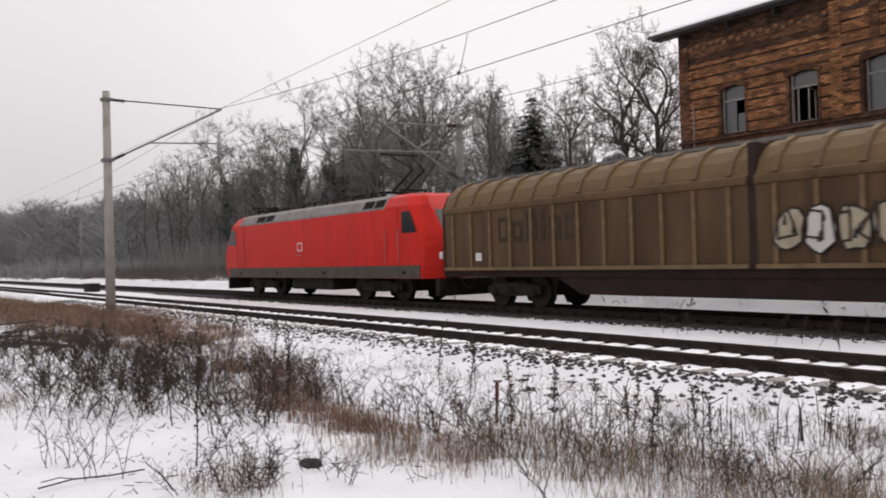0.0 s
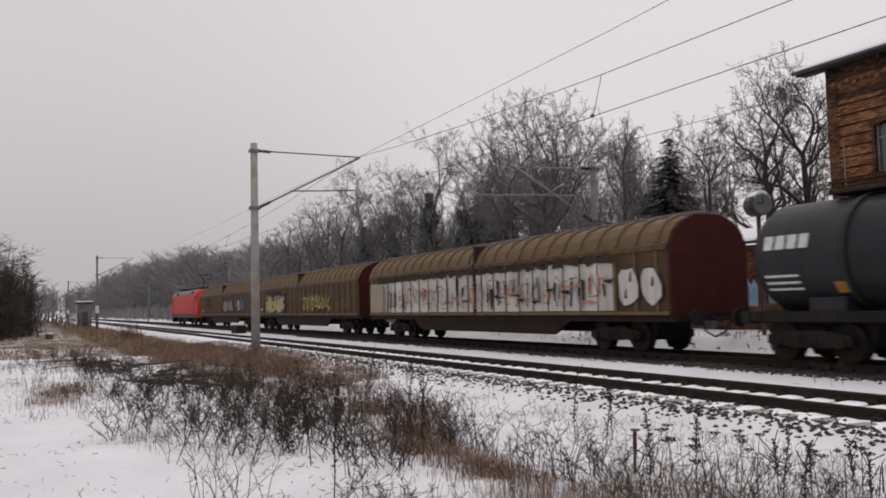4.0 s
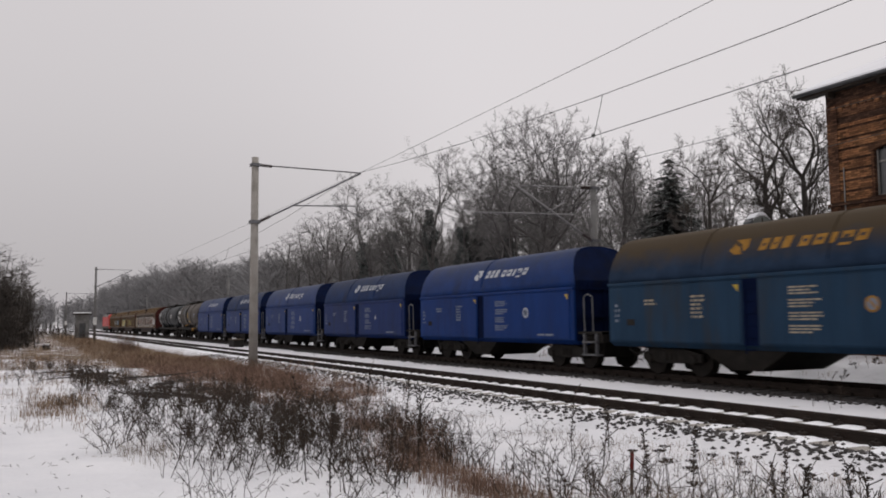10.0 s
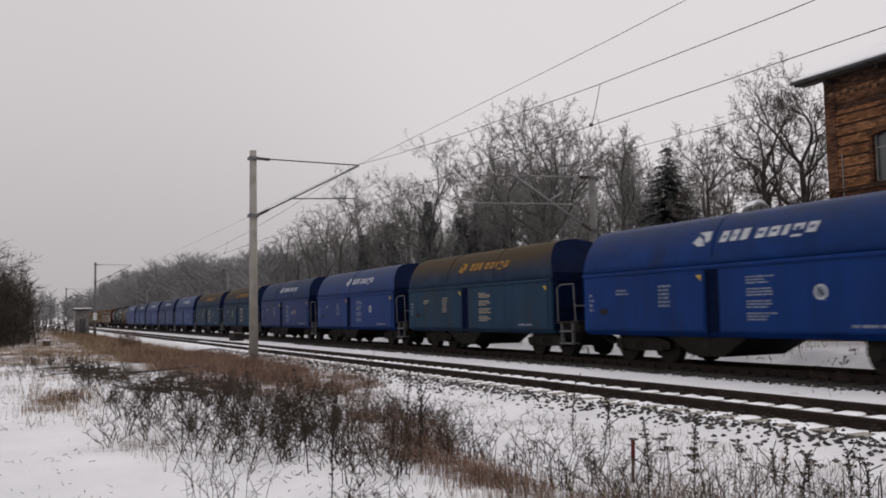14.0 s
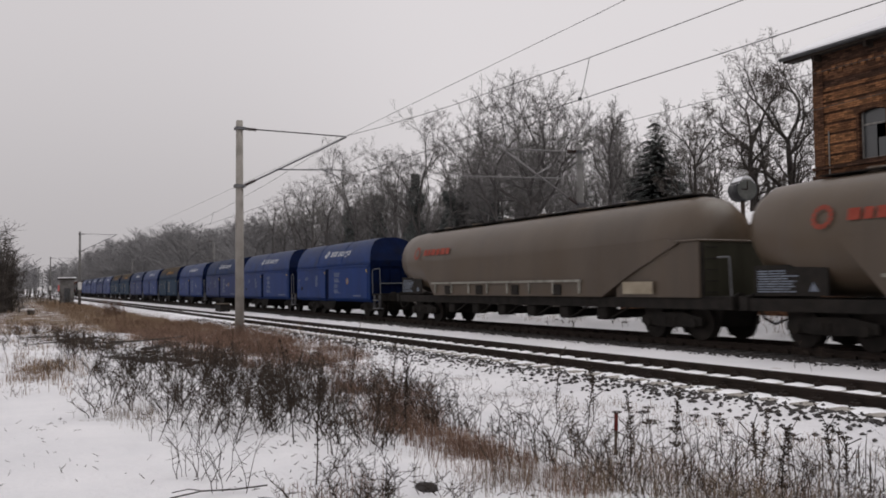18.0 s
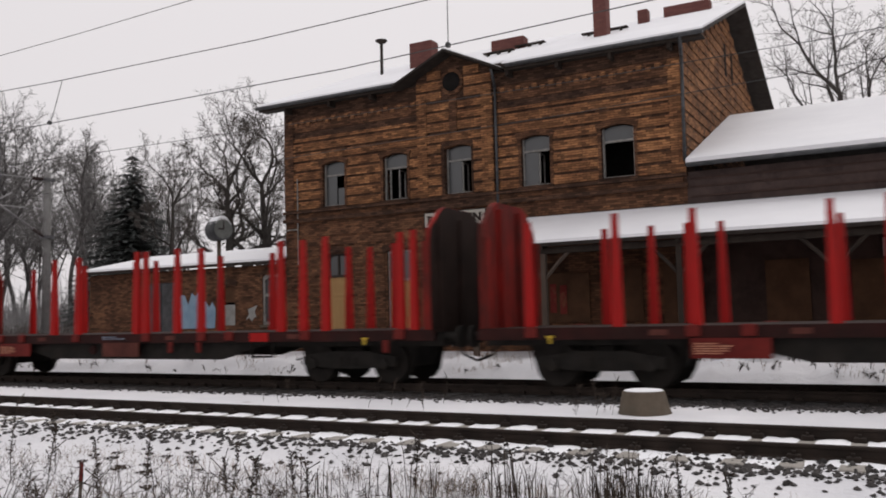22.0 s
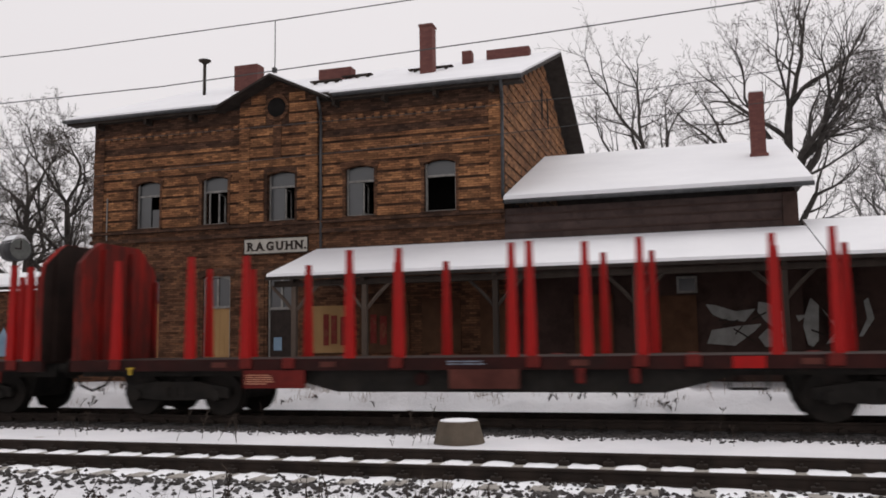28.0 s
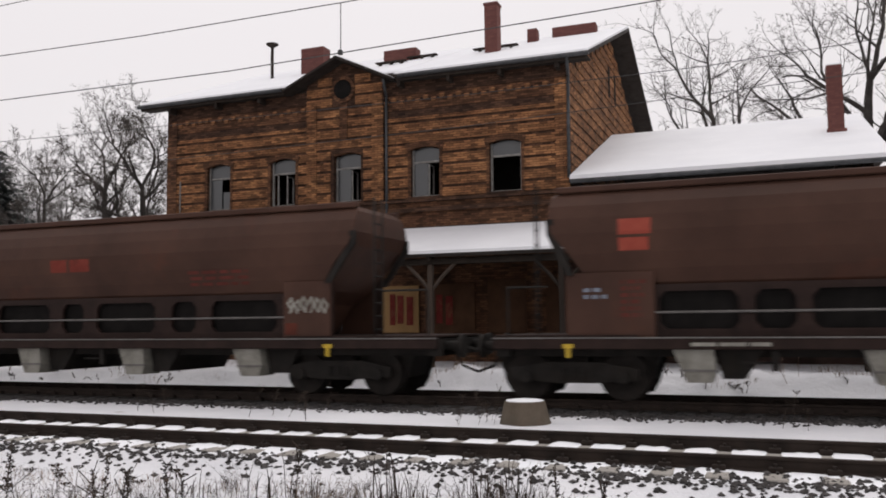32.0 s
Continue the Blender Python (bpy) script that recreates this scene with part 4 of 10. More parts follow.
def east_wing():
    wing = thing("east_wing", (0, 0, 0), "single-storey dark brick wing with deep snow on its roof", "building")
    x0, x1 = EAST + 0.002, 3.0
    part("wall", boxes((x0, x1, FRONT, FRONT + 0.35, -0.2, 4.6)), WING_WALL, wing, "dark brown front wall under the canopy")
    part("wall", boxes((x0, x1, FRONT, FRONT + 0.35, 4.6, 5.75)), WING_TOP, wing, "maroon-brown wall strip under the eaves")
    for z in (4.95, 5.25, 5.5):
        part("wall_moulding", boxes((x0 + 0.1, x1 - 0.1, FRONT - 0.03, FRONT - 0.002, z, z + 0.05)), WING_WALL, wing)
    part("wall", boxes((x1 - 0.35, x1, FRONT + 0.35, 41, -0.2, 5.75)), DARK_BRICK, wing)
    part("corner_strip", boxes((x1 - 0.4, x1 + 0.02, FRONT - 0.1, FRONT - 0.032, 4.6, 5.75)), WING_WALL, wing)
    roof_slab(wing, EAST + 0.04, 3.45, FRONT - 0.42, 5.86, 34.3, 8.82, snow=0.14)
    roof_slab(wing, EAST + 0.04, 3.45, 42.0, 5.86, 34.3, 8.82, snow=0.14)
    bm = bmesh.new()
    tube(bm, (EAST + 0.1, FRONT - 0.47, 5.9), (3.45, FRONT - 0.47, 5.9), 0.07, seg=8)
    part("gutter", bm, ZINC, wing)
    part("gable", slab_between(bmesh.new(), [(FRONT, 5.75), (41, 5.75), (34.3, 8.75)], 0, 0.3), DARK_BRICK, wing).matrix_local = pose(3.0, 0, 0, 0, 0, 90)
    ch = thing("chimney", (2.35, 30.7, 0), "tall red brick chimney on the snowy wing roof", "chimney")
    part("shaft", boxes((-0.24, 0.24, -0.24, 0.24, 7.2, 9.95), bevel=0.01), RED_BRICK, ch)
    part("foot", boxes((-0.3, 0.3, -0.3, 0.3, 7.3, 7.78)), RED_BRICK, ch)
    part("cap_snow", boxes((-0.22, 0.22, -0.22, 0.22, 9.953, 9.99)), SNOW, ch)


def canopy():
    can = thing("platform_canopy", (0, 0, 0), "snow-covered timber platform canopy on braced posts", "canopy")
    x0, x1 = -12.3, 3.2
    roof_slab(can, x0, x1, 22.75, 3.42, FRONT - 0.16, 4.52, under=0.1, snow=0.1)
    roof_slab(can, x1 + 0.002, 14.0, 22.75, 3.42, 27.3, 4.82, under=0.1, snow=0.1)
    part("front_beam", boxes((x0 + 0.2, 14.0, 22.95, 23.1, 3.22, 3.4)), TIMBER, can)
    part("flashing", boxes((x0, x1, FRONT - 0.16, FRONT - 0.06, 4.66, 4.74)), ZINC, can)
    for x in (-11.45, -9.2, -5.3, -1.5, 2.2, 6.0, 9.8):
        wood = GREY_TIMBER if x < -9 else TIMBER
        part("post", boxes((x - 0.08, x + 0.08, 22.94, 23.1, 0.2, 3.22), bevel=0.015), wood, can)
        for s in (-1, 1):
            part("brace", poly_tube(bmesh.new(), [(x + s * 0.05, 23.02, 2.5), (x + s * 0.35, 23.02, 2.85), (x + s * 0.75, 23.02, 3.24)], 0.055, 6), wood, can)
        part("rafter", slab_between(bmesh.new(), [(22.8, 3.32), (FRONT - 0.2, 4.38), (FRONT - 0.2, 4.5), (22.8, 3.42)], -0.06, 0.06), TIMBER, can).matrix_local = pose(x, 0, 0, 0, 0, 90)
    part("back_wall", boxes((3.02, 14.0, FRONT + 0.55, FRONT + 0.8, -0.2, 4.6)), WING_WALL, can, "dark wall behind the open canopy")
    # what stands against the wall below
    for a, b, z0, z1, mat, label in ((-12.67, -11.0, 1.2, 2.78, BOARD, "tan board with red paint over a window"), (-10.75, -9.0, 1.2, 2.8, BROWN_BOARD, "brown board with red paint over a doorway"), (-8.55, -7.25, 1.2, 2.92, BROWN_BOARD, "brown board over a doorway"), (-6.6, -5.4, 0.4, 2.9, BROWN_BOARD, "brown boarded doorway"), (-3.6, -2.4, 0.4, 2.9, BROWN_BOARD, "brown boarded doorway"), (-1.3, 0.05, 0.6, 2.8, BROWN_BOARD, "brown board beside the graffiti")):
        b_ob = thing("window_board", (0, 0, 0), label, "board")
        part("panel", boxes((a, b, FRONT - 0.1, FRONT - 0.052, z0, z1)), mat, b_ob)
        part("batten", boxes((a + 0.02, b - 0.02, FRONT - 0.12, FRONT - 0.1, z1 - 0.12, z1 - 0.02)), mat, b_ob)
        if a < -10.7:
            x = a + 0.62 if mat == BOARD else a + 0.12
            for k, (w0, w1, z0, z1) in enumerate(((0.0, 0.2, 1.45, 2.5), (0.28, 0.5, 1.5, 2.45), (0.62, 0.86, 1.45, 2.4))):
                part("red_paint", boxes((x + w0, x + w1, FRONT - 0.124, FRONT - 0.118, z0, z1)), SPRAY_RED, b_ob, "dull red sprayed bars")
    win = thing("window_6", (0, 0, 0), "small pale-framed window high on the wall", "window")
    part("window_frame", boxes((-0.5, 0.1, FRONT - 0.1, FRONT - 0.052, 2.86, 2.93), (-0.5, 0.1, FRONT - 0.1, FRONT - 0.052, 3.3, 3.37), (-0.5, -0.43, FRONT - 0.1, FRONT - 0.052, 2.93, 3.3), (0.03, 0.1, FRONT - 0.1, FRONT - 0.052, 2.93, 3.3)), WHITE_FRAME, win)
    part("pane", boxes((-0.43, 0.03, FRONT - 0.08, FRONT - 0.055, 2.93, 3.3)), PANE, win)


SPRAY_RED = surface("red_spray_paint", (0.13, 0.016, 0.014), (0.22, 0.04, 0.03), 0.6, 0, 4, 50, stain=(0.2, 0.12, 0.06))
GREY_PAINT = surface("grey_spray_paint", (0.2, 0.2, 0.19), (0.34, 0.34, 0.32), 0.7, 0, 3, 40)


def wall_graffiti():
    g = thing("wall_graffiti", (0, 0, 0), "angular pale grey graffiti sprayed on the dark wing wall", "graffiti")
    y = FRONT - 0.012
    shapes = [[(0.3, 2.52), (0.57, 2.49), (1.14, 2.29), (1.7, 2.35), (1.39, 1.98), (0.84, 2.04), (0.5, 2.2)], [(0.3, 1.35), (0.45, 1.75), (1.21, 1.86), (1.85, 1.91), (1.66, 1.7), (1.09, 1.28)], [(1.79, 2.55), (2.05, 2.51), (2.6, 2.16), (2.57, 1.62), (2.4, 1.6), (1.96, 1.97), (1.75, 2.27)], [(1.74, 1.52), (2.01, 1.78), (2.39, 1.54), (2.55, 1.41), (2.54, 1.23), (1.92, 1.24)]]
    shapes += [[(3.21, 2.63), (3.42, 2.41), (3.36, 1.4), (3.21, 1.22), (3.08, 1.28), (2.97, 1.82), (3.04, 2.18)], [(2.79, 2.13), (3.13, 2.15), (2.86, 1.95)], [(3.5, 2.3), (3.75, 2.0), (4.2, 2.1), (4.3, 1.75), (4.0, 1.4), (3.55, 1.3), (3.85, 1.7)], [(4.42, 1.5), (4.52, 1.5), (4.85, 2.0), (4.72, 2.6), (4.6, 2.5), (4.66, 2.0)]]
    for pts in shapes:
        flat_shape(g, "sprayed_shape", pts, GREY_PAINT, y=y)
    rnd = random.Random(4)
    for k in range(13):
        x, z = rnd.uniform(0.5, 4.0), rnd.uniform(1.5, 2.3)
        dx, dz = rnd.uniform(0.15, 0.5), rnd.uniform(-0.3, 0.3)
        flat_shape(g, "sprayed_line", [(x, z), (x + dx, z + dz), (x + dx, z + dz + 0.05), (x, z + 0.06)], SIGN_BLACK, y=y - 0.006)


def west_wing():
    wing = thing("west_wing", (0, 0, 0), "low brick outbuilding with snow-covered roof and boarded openings", "building")
    x0, x1 = -33.0, WEST - 0.002
    holes = [(-29.4, -27.6, 0.3, 3.2), (-24.85, -24.2, 1.3, 2.9), (-22.75, -21.72, 1.3, 3.3)]
    part("wall", wall_with_holes(bmesh.new(), x0, x1, -0.2, 3.7, FRONT, FRONT + 0.3, holes), LOWER_BRICK, wing, "dark brick wall")
    part("wall", boxes((x0, x0 + 0.3, FRONT + 0.3, 33, -0.2, 3.7)), LOWER_BRICK, wing)
    # added sheet behind the openings, painted as indoor shade
    part("shade_panel", boxes((x0 + 0.3, x1, FRONT + 0.8, FRONT + 0.9, -0.2, 3.7)), DARK_ROOM, wing)
    roof_slab(wing, x0 - 0.3, x1, FRONT - 0.4, 3.72, 30.5, 4.6, snow=0.1)
    door = thing("garage_door", (0, 0, 0), "blue-grey panelled garage door", "door")
    part("leaf", boxes((-29.4, -28.52, FRONT + 0.1, FRONT + 0.16, 0.3, 3.2)), ZINC, door)
    part("leaf", boxes((-28.48, -27.6, FRONT + 0.1, FRONT + 0.16, 0.3, 3.2)), ZINC, door)
    win = thing("window_8", (0, 0, 0), "white-framed ground-floor window under a low arch", "window")
    a, b, y = -22.75, -21.72, FRONT + 0.05
    part("window_frame", boxes((a, a + 0.1, y, y + 0.09, 1.3, 3.1), (b - 0.1, b, y, y + 0.09, 1.3, 3.1), (a + 0.1, b - 0.1, y, y + 0.09, 1.3, 1.42), (a + 0.1, b - 0.1, y, y + 0.09, 2.42, 2.56), ((a + b) / 2 - 0.06, (a + b) / 2 + 0.06, y + 0.01, y + 0.08, 1.42, 2.42)), WHITE_FRAME, win)
    part("arched_head", strip_arch(bmesh.new(), a, b, 3.0, 0.22, 0.16, y - 0.01, y + 0.1), WHITE_FRAME, win)
    part("pane", boxes((a + 0.1, b - 0.1, y + 0.04, y + 0.05, 1.42, 3.1)), PANE, win)
    part("window_sill", boxes((a - 0.08, b + 0.08, FRONT - 0.08, y, 1.2, 1.3)), BLOCK, win)
    part("brick_arch", strip_arch(bmesh.new(), a - 0.14, b + 0.14, 3.18, 0.24, 0.16, FRONT - 0.03, FRONT + 0.04), DARK_BRICK, win)
    win = thing("window_9", (0, 0, 0), "half-boarded window with pale lower panel", "window")
    part("panel", boxes((-24.83, -24.22, FRONT + 0.08, FRONT + 0.12, 1.3, 2.15)), GREY_PAINT, win)
    part("upper_panel", boxes((-24.83, -24.22, FRONT + 0.1, FRONT + 0.14, 2.25, 2.9)), BROWN_BOARD, win)
    part("brick_arch", strip_arch(bmesh.new(), -24.95, -24.1, 2.9, 0.1, 0.2, FRONT - 0.03, FRONT + 0.05), DARK_BRICK, win)
    g = thing("wall_graffiti", (0, 0, 0), "light blue sprayed graffiti on the outbuilding", "graffiti")
    flat_shape(g, "sprayed_shape", [(-27.6, 1.2), (-25.3, 1.2), (-25.25, 2.0), (-25.45, 2.3), (-25.6, 2.05), (-25.8, 2.35), (-26.0, 2.25), (-26.2, 2.75), (-26.4, 2.55), (-26.6, 2.7), (-26.8, 2.2), (-27.0, 2.6), (-27.25, 2.65), (-27.4, 2.3), (-27.6, 2.0)], PALE_BLUE, y=FRONT - 0.012)
    flat_shape(g, "sprayed_shape", [(-23.6, 1.5), (-23.45, 1.62), (-23.3, 1.45), (-23.15, 1.62), (-23.05, 1.6), (-23.15, 1.85), (-23.0, 2.1), (-23.3, 2.0), (-23.5, 1.95), (-23.45, 1.75)], GREY_PAINT, y=FRONT - 0.012)


DIAL = surface("weathered_dial", (0.10, 0.105, 0.10), (0.17, 0.175, 0.165), 0.6, 0, 5, 40)


def station_clock():
    ck = thing("station_clock", (-20.9, 22.1, 0.22), "round station clock with snow on its drum, on a grey post", "clock")
    part("post", tubes([((0, 0, 0), (0, 0, 4.1))], 0.07, 10), GREY_TIMBER, ck)
    bm = bmesh.new()
    tube(bm, (-0.3, 0, 4.45), (0.3, 0, 4.45), 0.38, seg=24)
    bm.transform(pose(0, 0, 0, 0, 0, -18))
    part("drum", bm, ZINC, ck)
    bm = bmesh.new()
    tube(bm, (0.301, 0, 4.45), (0.325, 0, 4.45), 0.34, seg=24)
    bm.transform(pose(0, 0, 0, 0, 0, -18))
    face = part("dial", bm, DIAL, ck)
    bm = boxes((0.326, 0.335, -0.02, 0.02, 4.43, 4.72), (0.326, 0.335, -0.2, 0.0, 4.43, 4.47))
    bm.transform(pose(0, 0, 0, 0, 0, -18))
    part("pointer", bm, SIGN_BLACK, face)
    bm = bmesh.new()
    ring = [(0.38 * math.cos(a), 4.45 + 0.385 * math.sin(a)) for a in (0.5, 0.9, 1.3, 1.84, 2.24, 2.64)] + [(0.30 * math.cos(a), 4.45 + 0.47 * math.sin(a)) for a in (2.5, 2.1, 1.7, 1.44, 1.04, 0.64)]
    a = [bm.verts.new((-0.3, y, z)) for y, z in ring]
    b = [bm.verts.new((0.3, y, z)) for y, z in ring]
    n = len(ring)
    bm.faces.new(a)
    bm.faces.new(b[::-1])
    for k in range(n):
        bm.faces.new((a[(k + 1) % n], a[k], b[k], b[(k + 1) % n]))
    bmesh.ops.recalc_face_normals(bm, faces=bm.faces)
    bm.transform(pose(0, 0, 0, 0, 0, -18))
    part("snow_cap", bm, SNOW, ck)


main_house()
east_wing()
canopy()
wall_graffiti()
west_wing()
station_clock()


# ---- train: materials ----
RED = surface("traffic_red", (0.42, 0.012, 0.008), (0.56, 0.022, 0.014), 0.4, 0, 2, 40, stain=(0.2, 0.02, 0.015), stain_amount=0.35, streak=True)
LOCO_GREY = surface("loco_grey_band", (0.05, 0.044, 0.036), (0.095, 0.085, 0.068), 0.6, 0, 2, 40, stain=(0.04, 0.03, 0.02))
LOCO_ROOF = surface("loco_roof_grey", (0.17, 0.155, 0.15), (0.25, 0.23, 0.225), 0.6, 0, 2, 40, stain=(0.08, 0.07, 0.06))
DARK_GLASS = glass("cab_glass", (0.012, 0.014, 0.016), 0.15, 0.25)
BLUE = surface("hopper_blue", (0.002, 0.018, 0.088), (0.004, 0.037, 0.185), 0.5, 0, 1.2, 40, stain=(0.010, 0.016, 0.06), stain_amount=0.55, streak=True)
# deep blue carrying the shade of the hopper ends and bays
BLUE_DARK = surface("hopper_end_shade_blue", (0.002, 0.005, 0.020), (0.004, 0.010, 0.040), 0.8, 0, 2, 40, stain=(0.008, 0.009, 0.016), spec=0.04)
BLUE_NAVY = surface("hopper_navy", (0.003, 0.014, 0.070), (0.006, 0.028, 0.14), 0.5, 0, 1.2, 40, stain=(0.012, 0.015, 0.03), stain_amount=0.6, streak=True)
TEAL = surface("dusty_hopper_blue", (0.010, 0.0275, 0.055), (0.021, 0.052, 0.097), 0.7, 0, 1.2, 40, stain=(0.035, 0.03, 0.02), stain_amount=0.6, streak=True)


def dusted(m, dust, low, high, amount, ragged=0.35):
    """A second tone on the upper part of a panel, thinning downwards with a ragged edge; coal dust and dirt on the
    hoppers.
    """
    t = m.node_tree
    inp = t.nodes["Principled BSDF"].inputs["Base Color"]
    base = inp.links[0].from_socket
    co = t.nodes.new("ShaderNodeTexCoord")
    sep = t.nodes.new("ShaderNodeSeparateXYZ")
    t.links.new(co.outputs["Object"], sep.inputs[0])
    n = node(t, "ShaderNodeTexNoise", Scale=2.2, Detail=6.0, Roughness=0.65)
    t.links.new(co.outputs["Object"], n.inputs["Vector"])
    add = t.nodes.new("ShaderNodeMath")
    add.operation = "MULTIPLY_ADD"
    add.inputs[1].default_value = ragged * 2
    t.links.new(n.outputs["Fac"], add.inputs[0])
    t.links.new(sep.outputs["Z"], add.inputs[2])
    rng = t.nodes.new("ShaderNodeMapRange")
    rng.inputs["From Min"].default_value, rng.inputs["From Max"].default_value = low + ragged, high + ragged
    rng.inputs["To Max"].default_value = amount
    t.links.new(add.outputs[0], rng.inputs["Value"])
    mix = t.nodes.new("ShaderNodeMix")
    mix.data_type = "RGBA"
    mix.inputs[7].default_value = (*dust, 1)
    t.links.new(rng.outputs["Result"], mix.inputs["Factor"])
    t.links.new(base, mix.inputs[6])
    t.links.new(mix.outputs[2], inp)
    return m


OLIVE = dusted(surface("coal_dusted_roof", (0.010, 0.022, 0.045), (0.024, 0.045, 0.085), 0.75, 0, 1.2, 40), (0.062, 0.044, 0.024), 2.95, 3.6, 0.95)
BLUE_TOP = dusted(surface("hopper_roof_blue", (0.002, 0.018, 0.085), (0.004, 0.036, 0.175), 0.5, 0, 1.2, 40, stain=(0.012, 0.02, 0.05), stain_amount=0.5), (0.04, 0.045, 0.055), 3.1, 4.2, 0.6)
NAVY_TOP = dusted(surface("hopper_roof_navy", (0.004, 0.016, 0.062), (0.007, 0.033, 0.12), 0.6, 0, 1.2, 40, stain=(0.012, 0.015, 0.03), stain_amount=0.6), (0.04, 0.042, 0.05), 3.1, 4.2, 0.6)
DUSTY_ORANGE = surface("dusty_logo_orange", (0.22, 0.11, 0.02), (0.36, 0.19, 0.04), 0.7, 0, 5, 40)
# brown that turns a lighter tan from the shoulder up
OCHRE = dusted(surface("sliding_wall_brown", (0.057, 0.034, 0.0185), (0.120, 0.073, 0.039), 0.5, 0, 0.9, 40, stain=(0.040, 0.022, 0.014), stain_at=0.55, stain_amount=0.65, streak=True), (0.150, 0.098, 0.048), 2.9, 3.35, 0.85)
OCHRE_RIB = surface("sliding_wall_rib", (0.105, 0.069, 0.037), (0.20, 0.137, 0.076), 0.5, 0, 2, 40, stain=(0.10, 0.058, 0.034))
ROOF_RAIL = surface("roof_rail_grey", (0.12, 0.112, 0.105), (0.21, 0.20, 0.19), 0.6, 0.2, 3, 40)
# red-brown darkened to the shaded tone of the van ends
RED_BROWN = surface("red_brown_end", (0.036, 0.0085, 0.0072), (0.062, 0.0155, 0.0128), 0.65, 0, 2, 40, stain=(0.04, 0.012, 0.01))
SOLE_BROWN = surface("soot_and_shade_brown", (0.018, 0.0115, 0.010), (0.038, 0.023, 0.019), 0.7, 0, 2, 40)
SILO = surface("silo_beige_grey", (0.058, 0.043, 0.031), (0.108, 0.082, 0.060), 0.4, 0, 0.6, 40, stain=(0.085, 0.058, 0.034), stain_at=0.55, stain_amount=0.55, streak=True, spec=0.4)
# darker copy of the silo colour: dirt plus shade on the rear face
SILO_END = surface("silo_end_shaded_olive", (0.026, 0.025, 0.017), (0.055, 0.052, 0.037), 0.7, 0, 1.5, 40, streak=True)
SILO_RED = surface("faded_logo_red", (0.24, 0.045, 0.03), (0.33, 0.075, 0.05), 0.6, 0, 4, 40)
TANK_GREY = surface("tank_dirty_grey", (0.062, 0.052, 0.044), (0.118, 0.101, 0.087), 0.5, 0, 0.8, 40, stain=(0.03, 0.026, 0.02), stain_amount=0.6, streak=True)
TANK_DARK = surface("tank_charcoal", (0.014, 0.016, 0.018), (0.035, 0.038, 0.04), 0.4, 0, 1, 40, stain=(0.03, 0.028, 0.022), streak=True)
TANK_BLACK = surface("tank_end_black", (0.008, 0.008, 0.008), (0.018, 0.018, 0.018), 0.5, 0, 2, 40)
RED_FADED = surface("faded_hopper_red", (0.20, 0.042, 0.032), (0.33, 0.070, 0.050), 0.5, 0, 0.9, 40, stain=(0.13, 0.052, 0.036), stain_at=0.52, stain_amount=0.6, streak=True)
STAKE_RED = surface("stake_red", (0.28, 0.008, 0.008), (0.45, 0.014, 0.012), 0.55, 0, 2, 40, stain=(0.12, 0.02, 0.016), stain_amount=0.5, streak=True)
DECK_RED = surface("dirty_sill_red", (0.014, 0.006, 0.0055), (0.045, 0.011, 0.009), 0.7, 0, 1.5, 40, stain=(0.02, 0.012, 0.01))
BROWN = surface("hopper_brown", (0.038, 0.0185, 0.014), (0.072, 0.033, 0.024), 0.5, 0, 0.6, 40, stain=(0.12, 0.034, 0.019), stain_at=0.66, stain_amount=0.5)
BROWN_WARM = surface("hopper_red_brown", (0.042, 0.0215, 0.0155), (0.085, 0.043, 0.030), 0.5, 0, 0.6, 40, stain=(0.12, 0.035, 0.018), stain_at=0.7, stain_amount=0.5)
RUST_EDGE = surface("scraped_roof_edge", (0.22, 0.06, 0.042), (0.42, 0.32, 0.27), 0.6, 0, 1.5, 30)
PLATE_RED = surface("worn_red_mark", (0.14, 0.026, 0.018), (0.23, 0.05, 0.034), 0.6, 0, 3, 40, stain=(0.06, 0.02, 0.014))
PATCH_RED = surface("dull_red_paint", (0.078, 0.020, 0.013), (0.135, 0.036, 0.022), 0.6, 0, 2.5, 40, stain=(0.05, 0.018, 0.012))
CHUTE = surface("chute_grey", (0.19, 0.18, 0.155), (0.34, 0.33, 0.29), 0.6, 0, 3, 40, stain=(0.08, 0.07, 0.055))
GRAF_WHITE = surface("graffiti_white", (0.40, 0.385, 0.365), (0.66, 0.635, 0.61), 0.7, 0, 1.6, 50, stain=(0.22, 0.16, 0.12), stain_at=0.6, stain_amount=0.6, streak=True)
GRAF_BLACK = surface("graffiti_outline", (0.012, 0.012, 0.012), (0.03, 0.03, 0.03), 0.6, 0, 3, 50)
GRAF_YELLOW = surface("graffiti_yellow", (0.38, 0.31, 0.10), (0.52, 0.44, 0.17), 0.7, 0, 3, 50)
GRAF_BLUE = surface("graffiti_blue", (0.03, 0.10, 0.18), (0.07, 0.19, 0.28), 0.7, 0, 3, 50)
GRAF_SALMON = surface("graffiti_salmon", (0.38, 0.16, 0.10), (0.5, 0.26, 0.17), 0.7, 0, 3, 50)
MARK = surface("faded_white_marking", (0.13, 0.15, 0.19), (0.24, 0.27, 0.32), 0.7, 0, 4, 50)
GHOST = surface("ghost_of_yellow_lettering", (0.26, 0.065, 0.022), (0.36, 0.12, 0.04), 0.7, 0, 5, 50, stain=(0.19, 0.03, 0.02), stain_amount=0.6)
LOGO = surface("dusty_white_logo", (0.36, 0.38, 0.41), (0.55, 0.57, 0.60), 0.6, 0, 4, 50)
